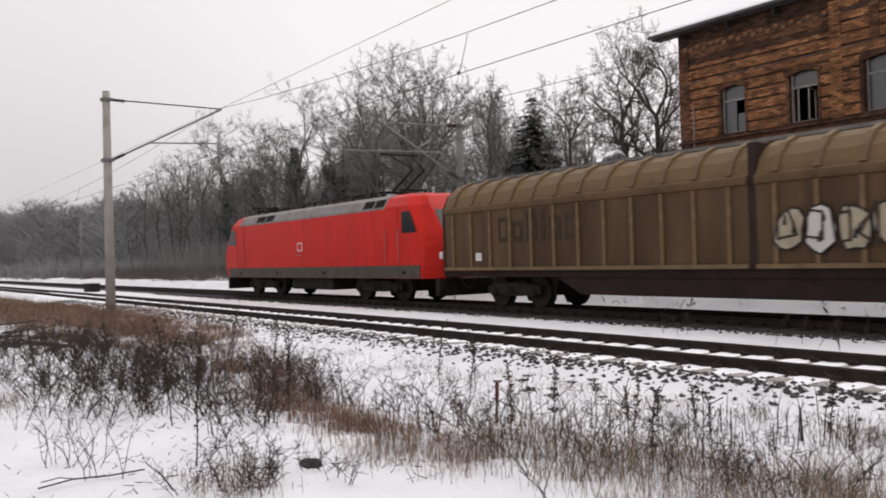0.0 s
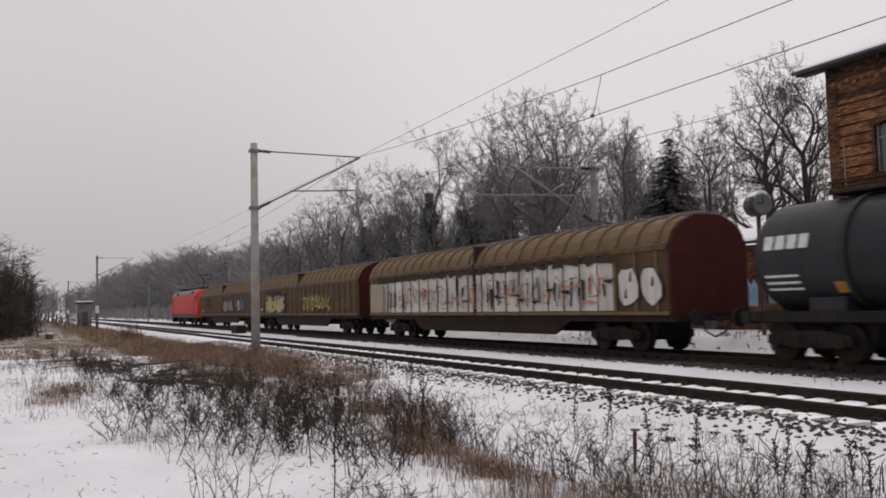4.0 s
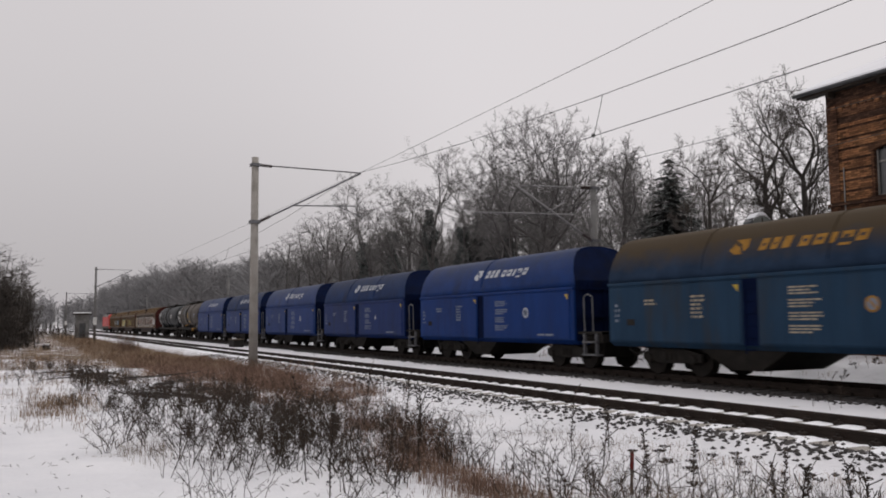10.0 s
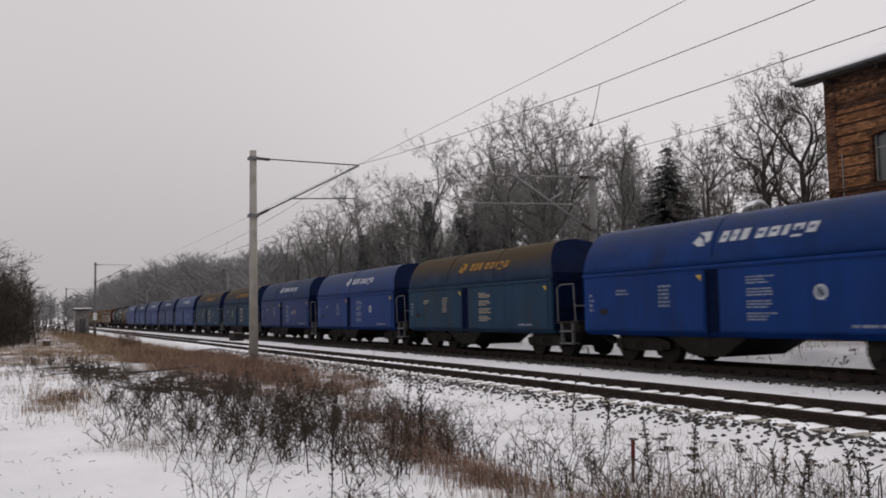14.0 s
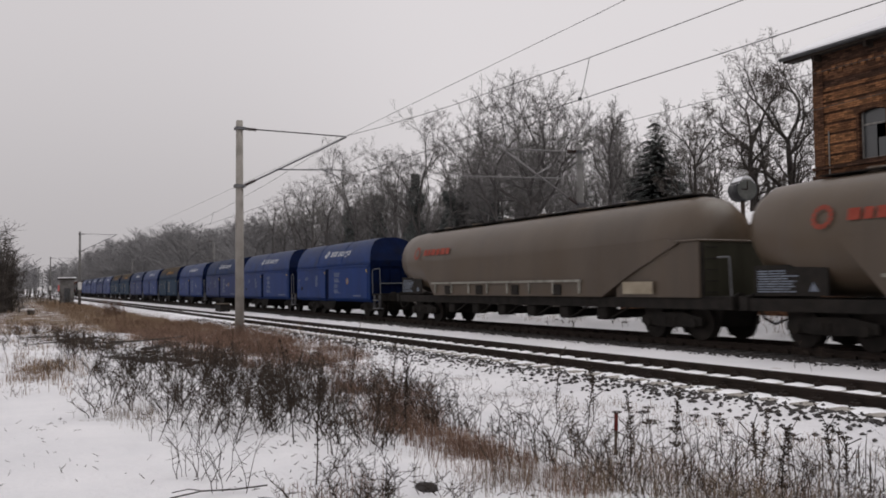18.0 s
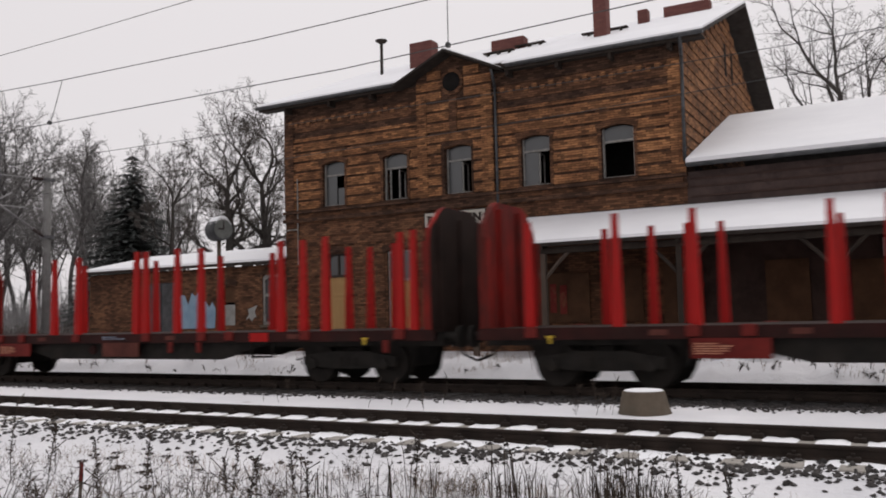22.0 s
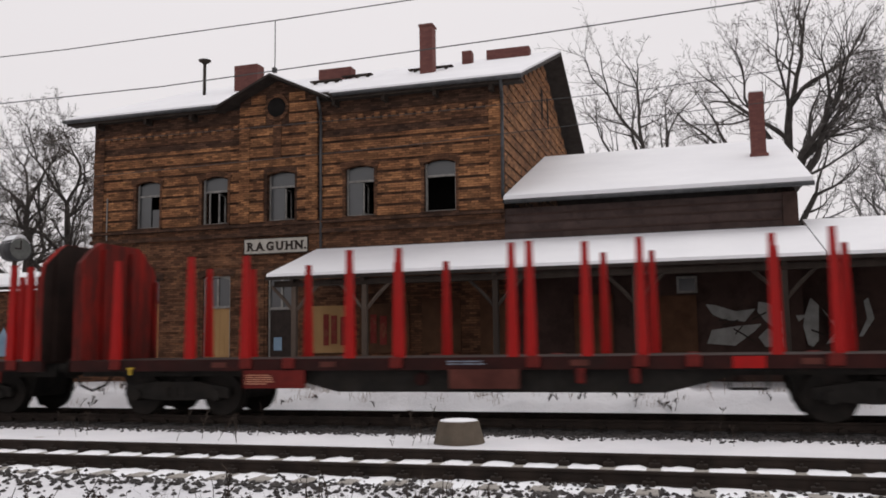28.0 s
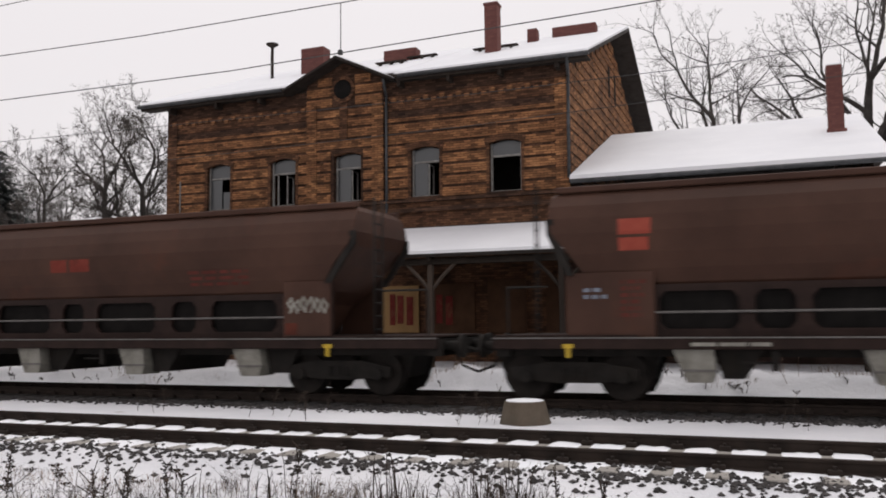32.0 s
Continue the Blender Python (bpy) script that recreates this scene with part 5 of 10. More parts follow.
BOARD_TAN = surface("cream_plate", (0.26, 0.22, 0.16), (0.38, 0.33, 0.25), 0.7, 0, 3, 40)
FADED_LETTER = surface("faded_dark_lettering", (0.03, 0.022, 0.016), (0.055, 0.038, 0.026), 0.7, 0, 3, 50)


def slab_xz(poly, y0, y1):
    bm = bmesh.new()
    a = [bm.verts.new((x, y0, z)) for x, z in poly]
    b = [bm.verts.new((x, y1, z)) for x, z in poly]
    n = len(poly)
    bm.faces.new(a)
    bm.faces.new(b[::-1])
    for k in range(n):
        bm.faces.new((a[(k + 1) % n], a[k], b[k], b[(k + 1) % n]))
    bmesh.ops.recalc_face_normals(bm, faces=bm.faces)
    return bm


def wagon(name, front, label, category="wagon", group=""):
    w = thing(name, (0, 0, 0), label, category, group)
    TRAIN.append((w, front))
    return w


def mirrored(half):
    """A closed section from its half with y <= 0, bottom to top."""
    return half + [(-y, z) for y, z in reversed(half) if y != 0]


def circle(x, r, zc, n=28, squash=1.0):
    return [(x, r * math.cos(k * 2 * math.pi / n), zc + squash * r * math.sin(k * 2 * math.pi / n)) for k in range(n)]


def graffiti(parent, x0, x1, z0, z1, count, fill, edge, seed, y=-W - 0.03, name="graffiti"):
    """Sprayed block shapes with dark outlines; they read as no words."""
    rnd = random.Random(seed)
    step = (x1 - x0) / count
    for k in range(count):
        a, b = x0 + k * step + 0.03 * step, x0 + (k + 1) * step - 0.05 * step
        lo, hi = z0 + rnd.uniform(0, 0.12) * (z1 - z0), z1 - rnd.uniform(0, 0.15) * (z1 - z0)
        w, h = b - a, hi - lo
        pts = []
        tilt = rnd.uniform(-0.12, 0.12) * w
        for j in range(12):
            q = j * math.pi / 6
            rx, rz = math.cos(q), math.sin(q)
            m = (abs(rx) ** 3 + abs(rz) ** 3) ** (-1 / 3) * rnd.uniform(0.8, 1.03)
            pts.append(((a + b) / 2 + rx * m * w * 0.5 + tilt * rz, (lo + hi) / 2 + rz * m * h * 0.5))
        cx, cz = sum(p[0] for p in pts) / len(pts), sum(p[1] for p in pts) / len(pts)
        big = [(cx + (px - cx) * (1 + 0.09 / max(w, .3)), cz + (pz - cz) * (1 + 0.09 / max(h, .3))) for px, pz in pts]
        flat_shape(parent, name, big, edge, y=y)
        flat_shape(parent, name, pts, fill[k % len(fill)], y=y - 0.004)
        for j in range(2):
            ax, az = cx + rnd.uniform(-.25, .1) * w, cz + rnd.uniform(-.3, .2) * h
            flat_shape(parent, name, [(ax, az), (ax + 0.1 * w + 0.03, az), (ax + 0.14 * w, az + rnd.uniform(0.12, 0.3) * h), (ax + 0.06 * w, az + 0.2 * h)], edge, y=y - 0.008 - 0.002 * j)


def scrawl(parent, x0, x1, z0, z1, count, mat, edge, seed, width=0.09, y=-W - 0.03, name="graffiti"):
    """Sprayed loops and zigzags with a dark outline; they read as no words."""
    rnd = random.Random(seed)
    step = (x1 - x0) / count
    for k in range(count):
        n = rnd.choice((4, 5, 6))
        a = rnd.uniform(0, 6.28)
        pts = []
        for j in range(n):
            a += rnd.choice((1.3, 1.7, 2.2))
            pts.append((x0 + (k + 0.5 + 0.42 * math.cos(a)) * step, (z0 + z1) / 2 + (z1 - z0) * (0.48 * math.sin(a) + rnd.uniform(-0.06, 0.06))))
        for wd, m, yy in ((width * 1.7, edge, y), (width, mat, y - 0.004)):
            if m is None:
                continue
            bm = bmesh.new()
            for j, ((ax, az), (bx, bz)) in enumerate(zip(pts, pts[1:])):
                l = math.hypot(bx - ax, bz - az) + 1e-6
                ux, uz = (bx - ax) / l * wd / 2, (bz - az) / l * wd / 2
                d = -0.0004 * j
                bm.faces.new([bm.verts.new((px, yy + d, pz)) for px, pz in ((ax - ux + uz, az - uz - ux), (bx + ux + uz, bz + uz - ux), (bx + ux - uz, bz + uz + ux), (ax - ux - uz, az - uz + ux))])
            part(name, bm, m, parent)


# ---- electric locomotive ----
def locomotive():
    loco = wagon("locomotive", -42.9, "bright red electric locomotive with grey skirt and roof", "locomotive")

    def plan(z, x0, x1, w, cut=0.55):
        return [(x0 + cut, -w, z), (x1 - cut, -w, z), (x1, -w * 0.62, z), (x1, w * 0.62, z), (x1 - cut, w, z), (x0 + cut, w, z), (x0, w * 0.62, z), (x0, -w * 0.62, z)]

    bm = bmesh.new()
    loft(bm, [plan(0.85, 0.2, 19.4, 1.44), plan(1.3, 0.08, 19.52, 1.46), plan(1.95, 0.0, 19.6, 1.47), plan(2.35, 0.18, 19.42, 1.47), plan(3.42, 1.0, 18.6, 1.45), plan(3.74, 1.3, 18.3, 1.25), plan(3.88, 1.7, 17.9, 0.95)], smooth=False)
    part("body", bm, RED, loco, "glossy red sheet-metal body")
    bm = bmesh.new()
    rows = [(3.36, 1.458), (3.44, 1.46), (3.75, 1.262), (3.9, 0.95)]
    loft(bm, [[(2.6, -w, z) for z, w in rows] + [(2.6, w, z) for z, w in reversed(rows)], [(16.5, -w, z) for z, w in rows] + [(16.5, w, z) for z, w in reversed(rows)]], smooth=False)
    part("roof", bm, LOCO_ROOF, loco, "light grey roof panels")
    for a, b in ((4.6, 5.5), (5.7, 6.5), (14.9, 15.6), (15.75, 16.4)):
        bm = bmesh.new()
        for k in range(5):
            z = 3.46 + 0.055 * k
            y = 1.46 - (z - 3.44) * 0.64
            box(bm, a, b, -y - 0.02, -y + 0.02, z, z + 0.04)
        part("air_grille", bm, BLACK, loco)
    bm = boxes((1.0, 18.75, -1.485, -1.455, 0.86, 1.31), (1.0, 18.75, 1.455, 1.485, 0.86, 1.31))
    part("skirt_band", bm, LOCO_GREY, loco, "dirty grey lower band")
    for x in (2.4, 6.8, 11.5, 17.6):
        part("step_pocket", boxes((x, x + 0.28, -1.492, -1.484, 1.0, 1.12)), BLACK, loco)
    # cabs
    for e in (0, 1):
        mx = lambda x: 19.6 - x if e else x
        bm = bmesh.new()
        lo, hi = mx(0.27), mx(0.86)
        s = -0.03 if not e else 0.03
        loft(bm, [[(lo + s, -0.85, 2.45), (lo + s, 0.85, 2.45), (hi + s, 0.80, 3.24), (hi + s, -0.80, 3.24)], [(lo - s, -0.85, 2.45), (lo - s, 0.85, 2.45), (hi - s, 0.80, 3.24), (hi - s, -0.80, 3.24)]], smooth=False)
        bmesh.ops.recalc_face_normals(bm, faces=bm.faces)
        part("windscreen", bm, DARK_GLASS, loco)
        flat_shape(loco, "cab_window", [(mx(1.0), 2.45), (mx(1.95), 2.45), (mx(1.95), 3.2), (mx(1.42), 3.2)], DARK_GLASS, y=-1.482)
        for x in (2.15, 3.05):
            handrail(loco, [(mx(x), -1.49, 1.4), (mx(x), -1.52, 1.45), (mx(x), -1.52, 2.6), (mx(x), -1.49, 2.65)], 0.015)
        part("cab_door", boxes((min(mx(2.25), mx(2.95)), max(mx(2.25), mx(2.95)), -1.478, -1.466, 1.33, 3.3)), RED, loco)
        x0, x1 = sorted((mx(0.02), mx(0.2)))
        part("headlight_panel", boxes((x0 - 0.03, x1, -1.1, 1.1, 1.5, 1.75), bevel=0.02), WHITE, loco)
        part("plough", boxes(tuple(sorted((mx(0.1), mx(0.35)))) + (-1.2, 1.2, 0.25, 0.82), bevel=0.03), BLACK, loco)
    flat_shape(loco, "emblem", [(9.1, 2.0), (9.6, 2.0), (9.6, 2.36), (9.1, 2.36)], WHITE, y=-1.478, label="pale square emblem")
    flat_shape(loco, "emblem", [(9.16, 2.05), (9.54, 2.05), (9.54, 2.31), (9.16, 2.31)], RED, y=-1.482)
    text_bars(loco, 8.9, 1.8, 0.9, 0.07, 1, MARK, 4, y=-1.48)
    # roof gear
    for x, up in ((3.4, 0), (15.6, 1)):
        bm = bmesh.new()
        for y in (-0.55, 0.55):
            tube(bm, (x - 0.6, y, 3.9), (x - 0.6, y, 4.1), 0.06)
            tube(bm, (x + 0.6, y, 3.9), (x + 0.6, y, 4.1), 0.06)
        knee = (x + 1.0, 4.85) if up else (x + 1.2, 4.2)
        head = (x - 0.3, 5.55) if up else (x - 0.6, 4.28)
        for y in (-0.25, 0.25):
            tube(bm, (x - 0.5, y, 4.12), (knee[0], y, knee[1]), 0.04)
            tube(bm, (knee[0], y, knee[1]), (head[0], y * 2, head[1]), 0.03)
        tube(bm, (head[0], -0.85, head[1]), (head[0], 0.85, head[1]), 0.04)
        tube(bm, (x - 0.6, -0.6, 4.12), (x - 0.6, 0.6, 4.12), 0.05)
        tube(bm, (x + 0.6, -0.6, 4.12), (x + 0.6, 0.6, 4.12), 0.05)
        part("pantograph", bm, BLACK, loco)
    bm = bmesh.new()
    for x in (6.2, 7.4, 8.6, 11, 12.5):
        tube(bm, (x, 0.3, 3.88), (x, 0.3, 4.25), 0.07)
    tube(bm, (5, 0.3, 4.25), (14, 0.3, 4.25), 0.03)
    part("roof_line", bm, BLACK, loco)
    part("underfloor_box", boxes((7.9, 11.8, -1.2, 1.2, 0.35, 0.85), bevel=0.04), BLACK, loco)
    bogie(loco, 4.4, 2.8, 0.62)
    bogie(loco, 15.2, 2.8, 0.62)
    buffers(loco, 0.05, 19.55)


# ---- sliding-wall van ----
def van_wall(w, x0, x1, n):
    half = [(-1.40, 1.12), (-1.42, 2.92), (-1.47, 2.95), (-1.47, 3.12), (-1.40, 3.16), (-1.26, 3.50), (-1.0, 3.76), (-0.62, 3.92), (-0.3, 3.97), (0, 3.98)]
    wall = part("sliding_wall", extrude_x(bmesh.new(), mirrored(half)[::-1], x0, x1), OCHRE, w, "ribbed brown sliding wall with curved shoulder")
    step = (x1 - x0) / n
    rib = bmesh.new()
    box(rib, -0.05, 0.05, -1.475, -1.40, 1.2, 2.93, 0.012)
    rib_mesh = mesh_of("rib", rib, OCHRE_RIB)
    arch = bmesh.new()
    pts = [(-1.41, 3.17), (-1.29, 3.50), (-1.03, 3.79), (-0.65, 3.955)]
    for (y0, z0), (y1, z1) in zip(pts, pts[1:]):
        loft(arch, [[(-0.075, y0 - 0.025, z0 + 0.02), (0.075, y0 - 0.025, z0 + 0.02), (0.075, y0 + 0.05, z0 - 0.02), (-0.075, y0 + 0.05, z0 - 0.02)], [(-0.075, y1 - 0.025, z1 + 0.02), (0.075, y1 - 0.025, z1 + 0.02), (0.075, y1 + 0.05, z1 - 0.02), (-0.075, y1 + 0.05, z1 - 0.02)]], smooth=False)
    bmesh.ops.recalc_face_normals(arch, faces=arch.faces)
    arch_mesh = mesh_of("shoulder_rib", arch, OCHRE_RIB)
    for k in range(n):
        for m, nm in ((rib_mesh, "rib"), (arch_mesh, "shoulder_rib")):
            ob = new(nm, m)
            ob.parent, ob.location = wall, (x0 + (k + 0.5) * step, 0, 0)
    part("bottom_rail", boxes((x0, x1, -1.47, -1.40, 1.12, 1.22)), OCHRE_RIB, wall)
    return wall


def van(front, label, mark):
    w = wagon("sliding_wall_wagon", front, label, group="sliding wall wagons")
    van_wall(w, 0.12, 11.55, 12)
    van_wall(w, 11.75, 23.1, 12)
    part("centre_post", boxes((11.56, 11.74, -1.40, 1.40, 1.12, 3.85)), SOLE_BROWN, w)
    for x in (0.0, 23.1):
        half = [(-1.43, 1.1), (-1.43, 3.1), (-1.22, 3.52), (-0.95, 3.76), (-0.5, 3.93), (0, 3.96)]
        part("end_wall", extrude_x(bmesh.new(), mirrored(half)[::-1], x, x + 0.12), RED_BROWN, w, "red-brown end wall with shade in its colour")
    part("roof_rail", boxes((-0.02, 23.24, -0.42, -0.28, 3.97, 4.06), (-0.02, 23.24, 0.28, 0.42, 3.97, 4.06)), ROOF_RAIL, w)
    part("sole_frame", boxes((0, 23.2, -1.32, 1.32, 0.92, 1.11)), SOLE_BROWN, w)
    pts = [(5.2, 0.92), (6.2, 0.45), (17.0, 0.45), (18.0, 0.92)]
    for s in (-1, 1):
        part("belly_beam", slab_xz(pts, s * 1.25, s * 1.15), SOLE_BROWN, w, "soot-brown fish-belly beam")
    text_bars(w, 7.2, 0.98, 4.2, 0.12, 1, BLACK, 8, y=-1.326)
    flat_shape(w, "label_plate", [(1.75, 1.42), (2.05, 1.42), (2.05, 1.66), (1.75, 1.66)], WHITE, y=-1.43)
    if mark == "lettering":
        rnd = random.Random(3)
        x = 2.9
        for k, (wd, hh) in enumerate(((0.5, .75), (0.45, .6), (0.16, .85), (0.16, .9), (0.16, .85), (0.5, .65), (0.55, .7))):
            flat_shape(w, "faded_lettering", [(x, 1.95), (x + wd, 1.95), (x + wd, 1.95 + hh), (x, 1.95 + hh)], FADED_LETTER, y=-1.426)
            if wd > 0.3:
                flat_shape(w, "faded_lettering", [(x + .13, 2.1), (x + wd - .13, 2.1), (x + wd - .13, 1.8 + hh), (x + .13, 1.8 + hh)], OCHRE, y=-1.43)
            x += wd + 0.16
        graffiti(w, 12.2, 16.4, 1.42, 2.5, 6, [BOARD_TAN, GRAF_WHITE, BOARD_TAN], GRAF_BLACK, 17, y=-1.48)
        scrawl(w, 12.2, 16.4, 1.5, 2.4, 7, FADED_LETTER, None, 18, 0.05, y=-1.496)
        graffiti(w, 17.2, 20.8, 1.4, 2.55, 4, [GRAF_BLUE, GRAF_WHITE, GRAF_BLUE], GRAF_BLACK, 12, y=-1.48)
        scrawl(w, 17.4, 20.4, 1.5, 2.35, 5, MARK, None, 14, 0.06, y=-1.496)
    elif mark == "yellow":
        flat_shape(w, "graffiti_cloud", [(3.0, 1.3), (8.8, 1.28), (9.1, 1.7), (8.6, 2.2), (8.8, 2.6), (7.4, 2.5), (6.4, 2.75), (5.2, 2.55), (4.2, 2.8), (3.1, 2.5), (3.3, 1.9)], FADED_LETTER, y=-1.477)
        scrawl(w, 3.4, 8.4, 1.32, 2.45, 9, GRAF_YELLOW, GRAF_BLUE, 21, 0.2, y=-1.482)
        scrawl(w, 3.2, 7.6, 2.1, 2.75, 5, FADED_LETTER, None, 24, 0.12, y=-1.482)
        scrawl(w, 12.9, 18.6, 1.4, 2.35, 9, GRAF_YELLOW, GRAF_BLACK, 22, 0.09, y=-1.482)
        flat_shape(w, "emblem", [(2.0, 2.55), (2.5, 2.55), (2.5, 2.85), (2.0, 2.85)], SILO_RED, y=-1.43)
        scrawl(w, 20.4, 22.0, 1.5, 2.1, 3, OCHRE_RIB, None, 23, 0.07, y=-1.482)
    else:
        # paint on the sheet and on the raised ribs alike
        for x0, x1, pts in ((0.12, 11.55, [(0.3, 1.25), (11.5, 1.25), (11.5, 2.72), (9, 2.8), (4, 2.7), (0.3, 2.66)]), (11.75, 23.1, [(11.8, 1.25), (20.6, 1.25), (20.6, 2.7), (17, 2.82), (14, 2.7), (11.8, 2.78)])):
            flat_shape(w, "graffiti", pts, GRAF_WHITE, y=-1.426)
            for k in range(12):
                x = x0 + (k + 0.5) * (x1 - x0) / 12
                if x < 20.6:
                    flat_shape(w, "graffiti", [(x - 0.05, 1.25), (x + 0.05, 1.25), (x + 0.05, 2.72), (x - 0.05, 2.72)], GRAF_WHITE, y=-1.480)
        flat_shape(w, "graffiti", [(0.3, 1.26), (2.1, 1.26), (2.1, 2.6), (1.3, 2.72), (0.3, 2.6)], BOARD_TAN, y=-1.484)
        rnd = random.Random(33)
        x = 2.3
        while x < 20.3:
            lo, hi = rnd.uniform(1.3, 1.9), rnd.uniform(2.0, 2.7)
            wd = rnd.choice((0.03, 0.04, 0.07, 0.12))
            tint = rnd.choice((GRAF_BLACK, GRAF_BLACK, FADED_LETTER, GRAF_SALMON, CHUTE, CHUTE))
            flat_shape(w, "graffiti_line", [(x, lo), (x + wd, lo), (x + wd + rnd.uniform(-.12, .12), hi), (x + rnd.uniform(-.12, .12), hi)], tint, y=-1.488)
            if rnd.random() < 0.55:
                z = rnd.uniform(1.5, 2.5)
                flat_shape(w, "graffiti_line", [(x, z), (x + rnd.uniform(0.2, 0.7), z + rnd.uniform(-.1, .1)), (x + 0.5, z + 0.06), (x, z + 0.05)], rnd.choice((GRAF_BLACK, GRAF_SALMON, FADED_LETTER)), y=-1.492)
            x += rnd.uniform(0.16, 0.6)
        for k in range(14):
            x, z, l = 2.3 + 1.28 * k + rnd.uniform(0, 0.5), rnd.uniform(1.35, 2.55), rnd.uniform(0.4, 1.1)
            flat_shape(w, "graffiti_line", [(x, z), (x + l, z + rnd.uniform(-.03, .03)), (x + l, z + 0.05), (x, z + 0.05)], rnd.choice((GRAF_SALMON, GRAF_SALMON, CHUTE)), y=-1.494)
        scrawl(w, 2.6, 20.0, 1.4, 2.4, 26, FADED_LETTER, None, 38, 0.025, y=-1.5)
        scrawl(w, 1.2, 20.8, 2.72, 2.96, 22, FADED_LETTER, None, 37, 0.14, y=-1.496)
        graffiti(w, 20.9, 22.9, 1.35, 2.6, 2, [GRAF_WHITE], GRAF_BLACK, 32, y=-1.482)
    for x in (3.1, 20.1):
        bogie(w, x)
    buffers(w, 0, 23.2)
    return w


# ---- tank wagons ----
def tank_wagon(front, length, r, zc, shell, rings, label, dark_front):
    w = wagon("tank_wagon", front, label, group="tank wagons")
    bm = bmesh.new()
    dome = [(0.0, 0.25), (0.04, 0.55), (0.14, 0.80), (0.28, 0.93), (0.48, 1.0)]
    secs = [circle(0.3 + d, r * q, zc) for d, q in dome] + [circle(length - 0.3 - d, r * q, zc) for d, q in reversed(dome)]
    loft(bm, secs)
    tank = part("tank", bm, shell, w, "round steel tank with domed ends")
    if dark_front:
        bm = bmesh.new()
        loft(bm, [circle(0.55, r + 0.006, zc), circle(1.9, r + 0.006, zc)], caps=False)
        part("black_band", bm, TANK_BLACK, tank)
        bm = bmesh.new()
        loft(bm, [circle(length - 0.3 - d, (r + 0.012) * q, zc) for d, q in reversed(dome)])
        part("black_end", bm, TANK_BLACK, tank)
    for x in rings:
        bm = bmesh.new()
        loft(bm, [circle(x - 0.06, r + 0.004, zc), circle(x - 0.06, r + 0.06, zc), circle(x + 0.06, r + 0.06, zc), circle(x + 0.06, r + 0.004, zc)], caps=False, smooth=False)
        part("ring", bm, TANK_DARK if shell == TANK_DARK else TANK_GREY, tank)
    part("walkway", boxes((2.2, length - 4.2, -0.5, 0.5, zc + r + 0.06, zc + r + 0.1)), BLACK, w)
    bm = bmesh.new()
    for y in (-0.55, 0.55):
        tube(bm, (2.2, y, zc + r + 0.2), (length - 4.2, y, zc + r + 0.2), 0.02)
        for k in range(6):
            x = 2.2 + (length - 6.4) * k / 5
            tube(bm, (x, y, zc + r - 0.05), (x, y, zc + r + 0.2), 0.02)
    part("walkway_rail", bm, BLACK, w)
    bm = bmesh.new()
    tube(bm, (length / 2, 0, zc + r - 0.05), (length / 2, 0, zc + r + 0.22), 0.35, seg=16)
    part("manhole", bm, BLACK, w)
    # ladder in the middle
    bm = bmesh.new()
    xm = length * 0.5
    arc = [(-(r + 0.12) * math.cos(a), zc + (r + 0.12) * math.sin(a)) for a in (-0.9, -0.5, -0.1, 0.3, 0.7, 1.1, 1.45)]
    for dx in (-0.2, 0.2):
        poly_tube(bm, [(xm + dx, y, z) for y, z in arc], 0.02)
    for (y0, z0), (y1, z1) in zip(arc, arc[1:]):
        for q in (0.25, 0.75):
            tube(bm, (xm - 0.2, y0 + (y1 - y0) * q, z0 + (z1 - z0) * q), (xm + 0.2, y0 + (y1 - y0) * q, z0 + (z1 - z0) * q), 0.015)
    part("ladder", bm, BLACK, w)
    for x in (2.5, length - 2.5):
        part("saddle", boxes((x - 0.5, x + 0.5, -1.1, 1.1, 1.05, zc - r * 0.72), bevel=0.03), shell, w)
    for y in (-1.05, 0, 1.05):
        part("frame_beam", boxes((0.25, length - 0.25, y - 0.1, y + 0.1, 0.95, 1.2)), BLACK, w)
    for x in (0.0, length - 0.25):
        part("headstock", boxes((x, x + 0.25, -1.2, 1.2, 0.9, 1.2)), BLACK, w)
    part("outlet_valve", tubes([((xm, -0.9, 0.55), (xm, 0.9, 0.55)), ((xm, 0, 0.55), (xm, 0, 1.2))], 0.13, 10), BLACK, w)
    bogie(w, 1.9)
    bogie(w, length - 1.9)
    buffers(w, 0, length)
    handrail(w, [(length - 0.1, -1.15, 1.2), (length - 0.1, -1.2, 2.2), (length - 0.5, -1.2, 2.2), (length - 0.5, -1.15, 1.2)], 0.025)
    return w, tank


